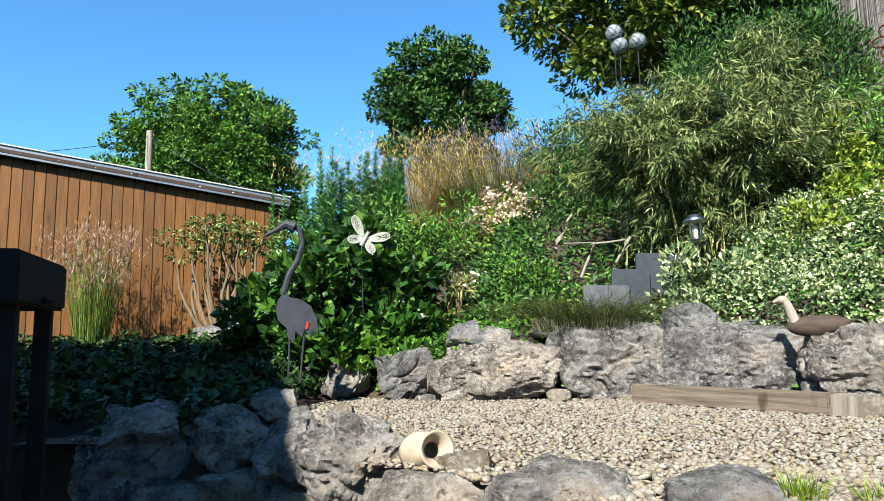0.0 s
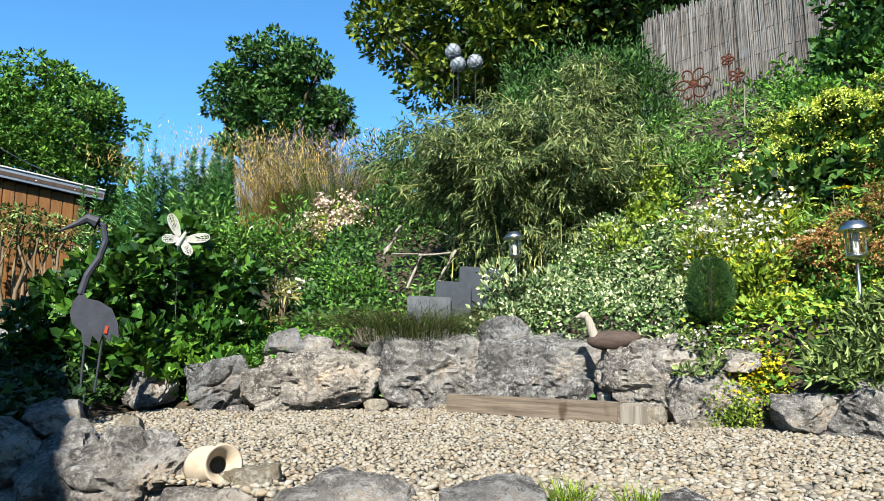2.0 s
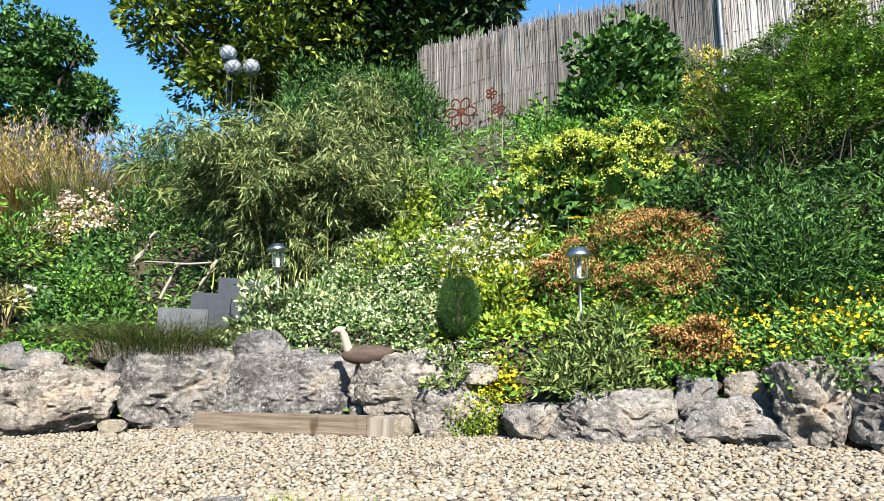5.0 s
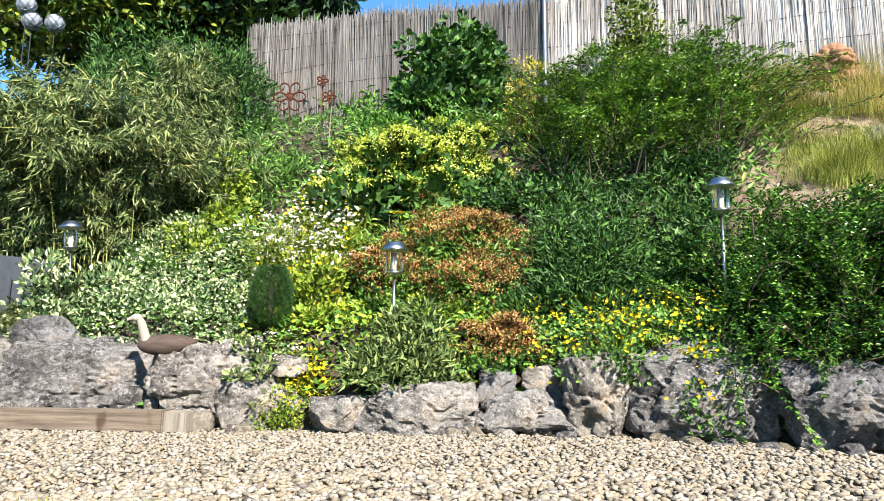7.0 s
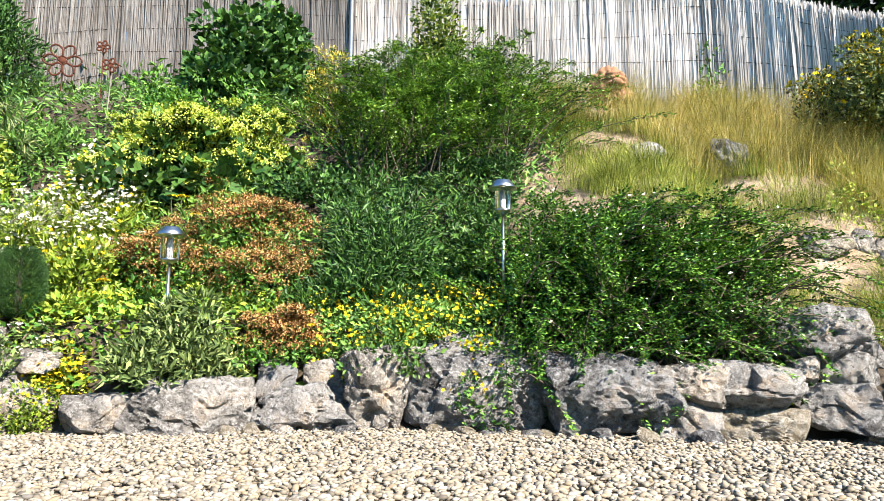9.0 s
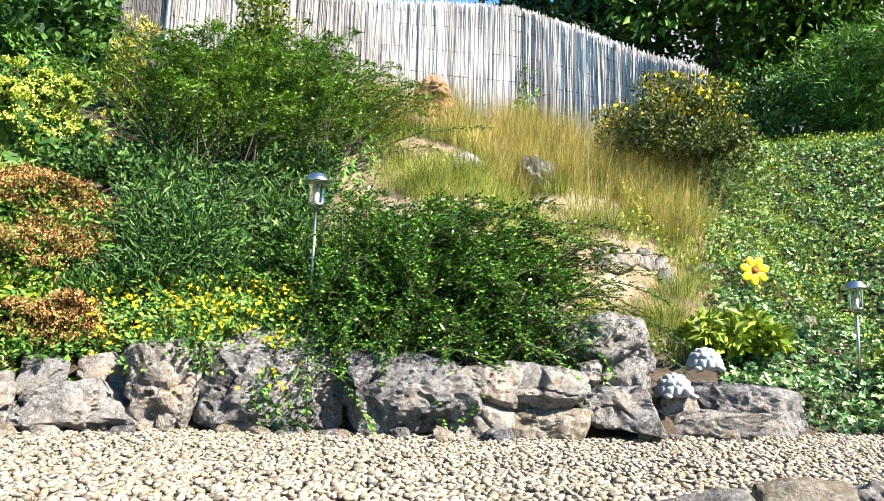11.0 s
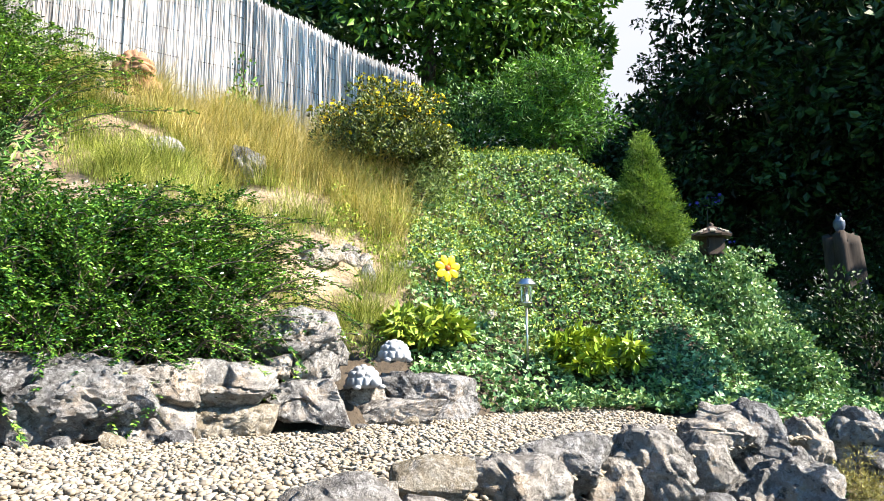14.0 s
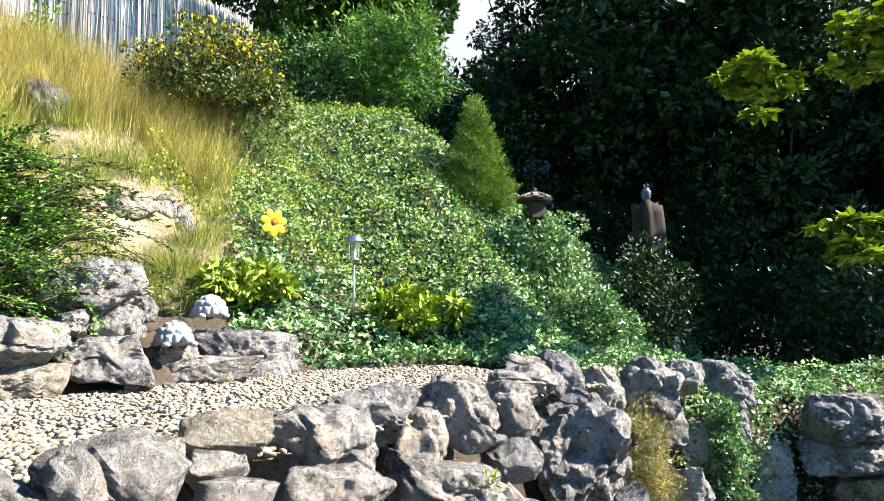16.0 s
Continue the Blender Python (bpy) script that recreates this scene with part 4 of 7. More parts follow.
SHED = ((-4.873, 6.93, 2.538), (-1.869, 7.927, 2.096))
FENCE = [(4.2, 7.0, 4.157, 2.393), (4.873, 6.616, 4.32, 2.888), (5.425, 6.075, 4.466, 2.96), (5.973, 5.527, 4.527, 2.919), (6.521, 4.979, 4.584, 2.94), (7.027, 4.393, 4.64, 2.956), (7.526, 3.8, 4.696, 3.011), (8.025, 3.208, 4.753, 3.081), (8.404, 2.541, 4.809, 3.133), (8.719, 1.833, 4.865, 3.015), (9.0, 1.118, 4.903, 2.957), (9.0, 0.343, 4.552, 2.891), (8.896, -0.407, 4.082, 2.755), (8.55, -1.1, 3.66, 2.583)]
STAKES = [((1.138, 5.682, 0.919), (1.269, 5.694, 1.208), 0.012), ((0.929, 5.65, 1.16), (1.077, 5.663, 1.442), 0.018), ((1.412, 5.674, 0.979), (1.549, 5.688, 1.25), 0.017), ((0.999, 5.645, 1.196), (1.288, 5.694, 1.208), 0.007), ((1.23, 5.646, 1.192), (1.521, 5.691, 1.227), 0.010)]
WIRE = ((-10.908, 15.542, 4.92), (-9.175, 21.293, 7.193), (-8.571, 21.313, 7.042), (-4.05, 15.684, 3.848))

# ---- ground and large forms ----
def ground():
    xs = np.unique(np.concatenate([np.linspace(-90, -8, 24), np.arange(-8, 14.01, 0.14), np.linspace(14, 120, 30)]))
    ys = np.unique(np.concatenate([np.linspace(-90, -10, 24), np.arange(-10, 14.01, 0.14), np.linspace(14, 160, 36)]))
    gx, gy = np.meshgrid(xs, ys)
    gz = height(gx, gy)
    for i in range(gx.shape[0]):
        for j in range(gx.shape[1]):
            if abs(gz[i, j]) > 0.06:
                gz[i, j] += 0.05 * noise.noise(Vector((gx[i, j] * 1.3, gy[i, j] * 1.3, 3.0)))
            else:
                gz[i, j] -= 0.012
    v = np.stack([gx, gy, gz], -1).reshape(-1, 3)
    nx = len(xs)
    i, j = np.meshgrid(np.arange(len(ys) - 1), np.arange(nx - 1), indexing="ij")
    f = np.stack([i * nx + j, i * nx + j + 1, (i + 1) * nx + j + 1, (i + 1) * nx + j], -1).reshape(-1, 4)
    tagged(link("ground", v, f, EARTH, smooth=True), "dark garden soil of the terraced bank", "ground", kind="structure")


def gravel():
    """The gravel terrace between the two walls: a bed of grit, and pebbles on it."""
    gx, gy = np.meshgrid(np.arange(-2.0, 6.0, 0.05), np.arange(-3.2, 5.4, 0.05))
    d, s = along(FOOT, gx, gy)
    e, _ = along(RIM, gx, gy)
    ok = ((d < 0.12) & (e > -0.02) & (s < 18.2) & (s > 2.3)).reshape(gx.shape)
    nx = gx.shape[1]
    v = np.stack([gx, gy, np.full(gx.shape, 0.004)], -1).reshape(-1, 3)
    i, j = np.nonzero(ok[:-1, :-1] & ok[1:, 1:] & ok[1:, :-1] & ok[:-1, 1:])
    f = np.stack([i * nx + j, i * nx + j + 1, (i + 1) * nx + j + 1, (i + 1) * nx + j], -1)
    bed = tagged(link("gravel_bed", v, f, GRIT), "pale gravel terrace of rounded river pebbles", "gravel", kind="structure")
    n = 52000
    xy = np.stack([RNG.uniform(-1.6, 5.6, n * 3), RNG.uniform(-2.6, 5.2, n * 3)], 1)
    d, s = along(FOOT, xy[:, 0], xy[:, 1])
    e, _ = along(RIM, xy[:, 0], xy[:, 1])
    xy = xy[(d < 0.06) & (e > 0.0) & (s < 18.0) & (s > 2.6)]
    xy = xy[:n]
    n = len(xy)
    tv, tf = ICO1
    size = np.stack([RNG.uniform(0.011, 0.024, n), RNG.uniform(0.009, 0.015, n), RNG.uniform(0.005, 0.010, n)], 1) * RNG.uniform(0.75, 1.15, (n, 1))
    a = RNG.uniform(0, 2 * np.pi, n)
    tip = RNG.normal(0, 0.28, (n, 2))
    x = np.stack([np.cos(a), np.sin(a), tip[:, 0]], 1)
    x = unit(x)
    z = unit(np.stack([tip[:, 1] * np.sin(a), -tip[:, 1] * np.cos(a), np.ones(n)], 1) - x * x[:, 2:3])
    y = np.cross(z, x)
    at = np.column_stack([xy, 0.006 + RNG.uniform(0, 0.013, n)])
    warp = 1 + 0.16 * RNG.normal(size=(n, len(tv), 1))
    loc = tv[None] * warp * size[:, None]
    pv = at[:, None] + loc[..., 0:1] * x[:, None] + loc[..., 1:2] * y[:, None] + loc[..., 2:3] * z[:, None]
    near = (np.abs(xy[:, 0] - 0.95) < 0.35) & (np.abs(xy[:, 1] - 2.0) < 0.30)
    pick = np.nonzero(near)[0][:290]
    rest = np.setdiff1d(np.arange(n), pick)
    close = np.hypot(xy[rest, 0] - 0.6, xy[rest, 1]) < 2.3
    for k, (kv, kf) in ((rest[close], (tv, tf)), (rest[~close], OCTA)):
        m = len(kv)
        loc = kv[None] * (1 + 0.14 * RNG.normal(size=(len(k), m, 1))) * size[k][:, None]
        pts = at[k][:, None] + loc[..., 0:1] * x[k][:, None] + loc[..., 1:2] * y[k][:, None] + loc[..., 2:3] * z[k][:, None]
        ob = link("pebbles", pts.reshape(-1, 3), (kf[None] + (np.arange(len(k)) * m)[:, None, None]).reshape(-1, 3), PEBBLE, bed, smooth=True)
        ob["kind"] = "stuff"
    for k in pick:
        link("pebble", pv[k] - at[k], tf, PEBBLE, bed, smooth=True, at=at[k])


def reed_fence():
    """A screen of upright reeds wired to posts along the top of the bank."""
    line = np.array(FENCE)
    ob = root("reed_fence", line[0, 0], line[0, 1], 0, "tall weathered grey reed screen fence wired to posts", "fence")
    base = np.array([line[0, 0], line[0, 1], 0])
    seg = np.hypot(*np.diff(line[:, :2], axis=0).T)
    run = np.concatenate([[0], np.cumsum(seg)])
    n = int(run[-1] / 0.0010)
    s = np.sort(RNG.uniform(0, run[-1], n))
    x, y = np.interp(s, run, line[:, 0]), np.interp(s, run, line[:, 1])
    top, foot = np.interp(s, run, line[:, 2]), np.interp(s, run, line[:, 3])
    top = top + RNG.normal(0, 0.028, n) + 0.02 * np.sin(s * 2.1) + np.where(x < 6.78, RNG.exponential(0.03, n), 0)
    off = RNG.normal(0, 0.012, (n, 2))
    t = np.linspace(0, 1, 3)[None, :, None]
    a = np.stack([x + off[:, 0], y + off[:, 1], foot], 1)
    b = a + np.stack([RNG.normal(0, 0.02, n), RNG.normal(0, 0.02, n), top - foot], 1)
    mid = a[:, None] + t * (b - a)[:, None] + RNG.normal(0, 0.006, (n, 3, 3)) * np.array([1, 1, 0])
    r = RNG.uniform(0.003, 0.006, n)[:, None]
    ang = np.arange(3) * 2 * np.pi / 3
    ring = np.stack([np.cos(ang), np.sin(ang), 0 * ang], 1)
    v = (mid[:, :, None] + r[:, :, None, None] * ring[None, None] - base).reshape(-1, 3)
    q = np.array([(3 * i + j, 3 * i + (j + 1) % 3, 3 * i + 3 + (j + 1) % 3, 3 * i + 3 + j) for i in range(2) for j in range(3)])
    v = v.reshape(n, 9, 3)
    # reeds left of x = 6.78 take the darker tone
    for pick, mat in ((x < 6.78, DARK_REED), (x >= 6.78, REED)):
        k = int(pick.sum())
        reeds_ob = link("reeds", v[pick].reshape(-1, 3), (q[None] + (np.arange(k) * 9)[:, None, None]).reshape(-1, 4), mat, ob)
        reeds_ob["kind"] = "stuff"
    for h in (0.12, 0.3, 0.48, 0.66, 0.84, 0.95):
        m = 60
        ss = np.linspace(0, run[-1], m)
        z = np.interp(ss, run, line[:, 3]) * (1 - h) + np.interp(ss, run, line[:, 2]) * h
        nrm = np.stack([np.gradient(np.interp(ss, run, line[:, 1])), -np.gradient(np.interp(ss, run, line[:, 0])), 0 * ss], 1)
        for side in (1, -1):
            path = np.stack([np.interp(ss, run, line[:, 0]), np.interp(ss, run, line[:, 1]), z], 1) - base + unit(nrm) * 0.022 * side
            link("binding_wire", *tubes([path], [(0.004, 0.004)], 4), DARK_WOOD, ob)
    for s0 in np.linspace(0.02, 0.98, 7) * run[-1]:
        px, py = np.interp(s0, run, line[:, 0]), np.interp(s0, run, line[:, 1])
        z0, z1 = np.interp(s0, run, line[:, 3]) - 0.2, np.interp(s0, run, line[:, 2]) + 0.06
        k = np.interp(s0 + 0.05, run, line[:, 1]) - py, -(np.interp(s0 + 0.05, run, line[:, 0]) - px)
        k = np.array(k) / (np.hypot(*k) + 1e-9) * -0.07
        p = np.array([(px + k[0], py + k[1], z0), (px + k[0], py + k[1], (z0 + z1) / 2), (px + k[0], py + k[1], z1)]) - base
        link("post", *tubes([p], [(0.04, 0.036)], 10), GREY_WOOD, ob, smooth=True)


def shed():
    """A timber shed: upright boards with shadow gaps under a sloping zinc-edged roof."""
    a, b = np.array(SHED[0]), np.array(SHED[1])
    way = (b[:2] - a[:2]) / np.hypot(*(b[:2] - a[:2]))
    length = float(np.hypot(*(b[:2] - a[:2])))
    turn = math.degrees(math.atan2(way[1], way[0]))
    ob = root("shed", a[0], a[1], 0.0, "brown stained timber shed with upright boards and a zinc-edged flat roof", "shed", turn=turn)
    depth, foot = 3.0, 0.1

    def roof_z(s):
        return a[2] + (b[2] - a[2]) * s / length

    bm = bmesh.new()
    vs = [bm.verts.new(p) for p in ((0, 0.03, foot), (length - 0.02, 0.03, foot), (length - 0.02, 0.03, roof_z(length) - 0.12), (0, 0.03, roof_z(0) - 0.12),
                                    (0, depth, foot), (length - 0.02, depth, foot), (length - 0.02, depth, roof_z(length) - 0.12), (0, depth, roof_z(0) - 0.12))]
    for q in ((0, 1, 2, 3), (5, 4, 7, 6), (4, 0, 3, 7), (1, 5, 6, 2), (3, 2, 6, 7), (4, 5, 1, 0)):
        bm.faces.new([vs[i] for i in q])
    part("wall", bm, DARK_WOOD, ob)
    pitch, i = 0.107, 0
    while (i + 1) * pitch < length:
        s = i * pitch
        bm = bmesh.new()
        h = roof_z(s + pitch / 2) - 0.10 - foot
        block(bm, pitch - 0.005, 0.022, h, pose(s + pitch / 2, 0.008 + random.uniform(-0.002, 0.002), foot + h / 2), 0.004)
        part("board", bm, BOARD, ob)
        i += 1
    for k in range(int(depth / pitch)):
        bm = bmesh.new()
        h = roof_z(length) - 0.12 - foot
        block(bm, 0.022, pitch - 0.012, h, pose(length - 0.008, (k + 0.5) * pitch, foot + h / 2), 0.004)
        part("board", bm, BOARD, ob)
    slope = math.degrees(math.atan2(b[2] - a[2], length))
    bm = bmesh.new()
    block(bm, length + 0.18, depth + 0.2, 0.05, pose(length / 2 + 0.02, depth / 2, (a[2] + b[2]) / 2 - 0.05, 0, -slope, 0), 0.006)
    part("roof", bm, DARK_WOOD, ob)
    bm = bmesh.new()
    block(bm, length + 0.2, 0.02, 0.105, pose(length / 2 + 0.02, -0.085, (a[2] + b[2]) / 2 - 0.045, 0, -slope, 0), 0.004)
    fascia = part("fascia", bm, ZINC, ob, "weathered zinc roof edge")
    bm = bmesh.new()
    block(bm, length + 0.22, 0.05, 0.018, pose(length / 2 + 0.02, -0.085, (a[2] + b[2]) / 2 + 0.013, 0, -slope, 0), 0.004)
    part("edge_trim", bm, WHITE_METAL, ob, "bright roof edge trim")
    for k in range(9):
        bm = bmesh.new()
        bmesh.ops.create_uvsphere(bm, u_segments=8, v_segments=6, radius=0.008)
        bmesh.ops.transform(bm, matrix=pose((k + 0.5) * length / 9, -0.097, roof_z((k + 0.5) * length / 9) - 0.05), verts=bm.verts)
        part("screw", bm, STEEL, fascia)


def house_eaves():
    """Unseen eaves and wall added behind the camera; the eaves are shaped to shade its terrace."""
    bm = bmesh.new()
    plan = [(-1.86, -0.26), (-2.3, 1.66), (-2.62, 3.25), (-9.8, 3.6), (-9.8, -9.4), (-1.4, -9.4)]
    lo, hi = [bm.verts.new((x, y, 3.0)) for x, y in plan], [bm.verts.new((x, y, 3.22)) for x, y in plan]
    bm.faces.new(lo[::-1])
    bm.faces.new(hi)
    for i in range(len(plan)):
        j = (i + 1) % len(plan)
        bm.faces.new((lo[i], lo[j], hi[j], hi[i]))
    tagged(part("eaves", bm, RENDER_WALL), "unseen plain eaves slab added to shade the terrace", "roof", kind="structure")
    bm = bmesh.new()
    block(bm, 8.0, 0.3, 4.1, pose(-4.9, -3.2, 0.95), 0)
    tagged(part("wall_house", bm, RENDER_WALL), "unseen plain plastered wall added behind the camera", "wall", kind="structure")


def far_haze():
    """A glowing sheet added far beyond the wood, in place of overbright sky."""
    m, n, l, b = material("glowing_haze_sheet", 1.0)
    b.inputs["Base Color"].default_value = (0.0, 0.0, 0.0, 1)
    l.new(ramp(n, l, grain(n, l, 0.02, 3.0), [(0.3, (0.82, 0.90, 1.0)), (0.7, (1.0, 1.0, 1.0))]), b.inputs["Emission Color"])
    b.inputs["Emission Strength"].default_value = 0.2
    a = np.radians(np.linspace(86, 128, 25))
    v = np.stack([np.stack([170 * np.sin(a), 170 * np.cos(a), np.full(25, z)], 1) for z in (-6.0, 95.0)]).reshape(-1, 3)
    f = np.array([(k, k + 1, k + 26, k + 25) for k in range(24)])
    tagged(link("backdrop", v, f, m), "pale glowing sheet standing in for bright sky behind the wood", "sky", kind="structure")


def garden_lamp(x, y, z, h, lean=0.0, turn=0.0, glow=(0.62, 0.60, 0.42)):
    """A solar path light: a steel spike with a glass lantern and a shallow lid."""
    ob = root("solar_lamp", x, y, z, "stainless steel solar path light with a glass lantern", "garden lamp", "solar path lights")
    ob.matrix_basis = pose(x, y, z, lean, lean * 0.6, turn)
    bm = bmesh.new()
    lathe(bm, [(0.009, -0.1), (0.009, h - 0.19)], 10)
    part("pole", bm, STEEL, ob, smooth=True)
    bm = bmesh.new()
    lathe(bm, [(0.012, h - 0.20), (0.045, h - 0.185), (0.048, h - 0.178), (0.046, h - 0.172)], 24)
    part("base_plate", bm, STEEL, ob, smooth=True)
    bm = bmesh.new()
    lathe(bm, [(0.040, h - 0.171), (0.043, h - 0.16), (0.046, h - 0.06), (0.044, h - 0.052)], 24)
    glass = part("lantern_glass", bm, GLASS, ob, smooth=True)
    glass.visible_shadow = False
    bm = bmesh.new()
    lathe(bm, [(0.012, h - 0.171), (0.014, h - 0.15), (0.014, h - 0.09), (0.009, h - 0.06)], 12)
    part("bulb", bm, WHITE_METAL, ob, smooth=True)
    for k in range(4):
        bm = bmesh.new()
        block(bm, 0.005, 0.005, 0.12, pose(0.047 * math.cos(k * math.pi / 2 + 0.4), 0.047 * math.sin(k * math.pi / 2 + 0.4), h - 0.112), 0.001)
        part("bar", bm, STEEL, ob)
    bm = bmesh.new()
    lathe(bm, [(0.058, h - 0.054), (0.082, h - 0.050), (0.084, h - 0.044), (0.060, h - 0.018), (0.050, h - 0.006), (0.046, h)], 28)
    lid = part("lid", bm, STEEL, ob, smooth=True)
    bm = bmesh.new()
    block(bm, 0.052, 0.052, 0.003, pose(0, 0, h + 0.001), 0.001)
    part("solar_cell", bm, BLACK, lid)
    return ob

# ---- garden things ----
def stretch(p, q):
    return np.linspace(p, q, 5)


def sleeper(ax, ay, bx, by):
    length = math.hypot(bx - ax, by - ay)
    ob = root("timber_beam", (ax + bx) / 2, (ay + by) / 2, 0.0, "weathered brown oak beam lying on the gravel", "beam", turn=math.degrees(math.atan2(by - ay, bx - ax)))
    bm = bmesh.new()
    block(bm, length - 0.14, 0.10, 0.115, pose(-0.06, 0, 0.07), 0.008)
    bmesh.ops.subdivide_edges(bm, edges=[e for e in bm.edges if e.calc_length() > 0.5], cuts=24)
    for v in bm.verts:
        v.co += noise.noise_vector(v.co * 9.0) * 0.004
    part("beam", bm, SLEEPER, ob)
    bm = bmesh.new()
    block(bm, 0.125, 0.10, 0.112, pose(length / 2 - 0.065, 0.0, 0.068), 0.008)
    part("end_block", bm, GREY_WOOD, ob, "paler grey end of the beam")


def duck(x, y, z, turn):
    """A carved wooden duck on two wire legs."""
    ob = root("wooden_duck", x, y, z, "carved weathered wooden duck on thin wire legs", "duck figure", turn=turn)
    v, f = ICO3
    p = v.copy()
    t = p[:, 0]
    p[:, 0] *= 0.155
    u = np.clip(t, 0, 1)
    taper = 1 - 0.90 * u ** 1.25
    p[:, 1] *= 0.050 * taper
    half = 0.060 * (1 - 0.93 * u ** 0.9) * (1 - 0.35 * np.clip(-t - 0.5, 0, 1))
    p[:, 2] = p[:, 2] * half + 0.215 - half + 0.035 * u
    neck = [(-0.105, 0, 0.165), (-0.125, 0, 0.225), (-0.140, 0, 0.275), (-0.155, 0, 0.30)]
    nv, nf = tubes([neck], [(0.030, 0.018)], 10)
    hv, hf = ICO2
    hv = hv * np.array([0.031, 0.021, 0.023]) + np.array([-0.165, 0, 0.302])
    bv, bf = tubes([[(-0.185, 0, 0.300), (-0.20, 0, 0.295), (-0.212, 0, 0.290)]], [(0.014, 0.007)], 8)
    link("body", p, f, DUCK_WOOD, ob, smooth=True)
    link("head", np.concatenate([nv, hv, bv]), [np.concatenate([nf, bf + len(nv) + len(hv)]), hf + len(nv)], GREY_WOOD, ob, "pale greyed wooden neck and head", smooth=True)
    for s in (-1, 1):
        link("leg", *tubes([[(0.0 + 0.03 * s, 0.02 * s, 0.11), (0.01 + 0.03 * s, 0.02 * s, 0.05), (0.0 + 0.03 * s, 0.02 * s, -0.25)]], [(0.0035, 0.0035)], 6), RUST, ob)


def jar(x, y, z):
    """A small clay amphora lying on the stones, its mouth to the gravel."""
    ob = root("clay_jar", x, y, z, "pale clay amphora lying tilted on the stones", "jar")
    ob.matrix_basis = pose(x, y, z, 80, 0, 26) @ Matrix.Scale(0.86, 4)
    bm = bmesh.new()
    outer = [(0.035, -0.10), (0.062, -0.085), (0.075, -0.03), (0.070, 0.03), (0.048, 0.075), (0.040, 0.09), (0.050, 0.115), (0.066, 0.135), (0.070, 0.142)]
    inner = [(0.062, 0.142), (0.045, 0.118), (0.030, 0.09), (0.040, 0.06), (0.060, 0.0), (0.030, -0.08)]
    lathe(bm, outer + inner, 32)
    part("jar", bm, CLAY, ob, smooth=True)


def globe_light(x, y, z, foot):
    """An openwork white ball on a thin rod."""
    ob = root("ball_light", x, y, foot, "white openwork ball light on a thin rod", "ball light", "three ball lights")
    v, f = ICO2
    link("ball", v * 0.086 + np.array([0, 0, z - foot]), f, WHITE_BALL, ob, smooth=True)
    a = np.linspace(0, 2 * np.pi, 25)
    for k in range(9):
        axis = unit(np.array([math.sin(k * 2.4), math.cos(k * 2.4), 0.9 * math.sin(k * 1.3)]))
        u = unit(np.cross(axis, [0.3, 0.2, 1.0]))
        w = np.cross(axis, u)
        ring = 0.094 * (np.cos(a)[:, None] * u + np.sin(a)[:, None] * w) + np.array([0, 0, z - foot])
        link("hoop", *tubes([ring], [(0.003, 0.003)], 5), ZINC, ob)
    link("rod", *tubes([stretch((0, 0, 0), (0, 0, z - foot - 0.08))], [(0.005, 0.004)], 6), IRON, ob)


def heron(x, y, z, size):
    """A flat iron heron: one plain cut-out shape with thickness."""
    outline = [(-0.041, 0.688), (-0.068, 0.648), (-0.077, 0.592), (-0.063, 0.536), (-0.018, 0.496), (-0.005, 0.432), (0.027, 0.42), (0.032, 0.48), (0.068, 0.44), (0.081, 0.488), (0.117, 0.436), (0.122, 0.488), (0.158, 0.464), (0.149, 0.544), (0.117, 0.616), (0.054, 0.656), (-0.005, 0.668), (-0.027, 0.72)]
    bm = bmesh.new()
    a = [bm.verts.new((px, -0.012, pz)) for px, pz in outline]
    b = [bm.verts.new((px, 0.012, pz)) for px, pz in outline]
    bm.faces.new(a)
    bm.faces.new(b[::-1])
    for i in range(len(a)):
        j = (i + 1) % len(a)
        bm.faces.new((a[j], a[i], b[i], b[j]))
    for path, r in (([(-0.035, 0, 0.69), (-0.01, 0, 0.79), (0.04, 0, 0.88), (0.065, 0, 0.97), (0.05, 0, 1.05), (0.005, 0, 1.08)], (0.019, 0.015)),
                    ([(0.02, 0, 1.065), (-0.03, 0, 1.085), (-0.075, 0, 1.055), (-0.16, 0, 1.01)], (0.036, 0.004)),
                    ([(0.0, 0, 0.44), (-0.005, 0, 0.2), (-0.02, 0, 0.0)], (0.006, 0.005)), ([(0.08, 0, 0.46), (0.06, 0, 0.2), (0.03, 0, 0.0)], (0.006, 0.005))):
        v, f = tubes([path], [r], 8)
        vs = [bm.verts.new(q) for q in v]
        for q in f:
            bm.faces.new([vs[i] for i in q])
    ob = part("heron_figure", bm, IRON)
    ob.matrix_basis = pose(x, y, z, 0, 0, 8) @ Matrix.Scale(size, 4)
    tagged(ob, "dark grey painted sheet-iron heron standing on a boulder", "heron figure")
    bm = bmesh.new()
    block(bm, 0.016, 0.006, 0.042, pose(0.097, -0.016, 0.508, 0, 8, 0), 0.002)
    part("red_mark", bm, RED_PAINT, ob, "small red painted mark")


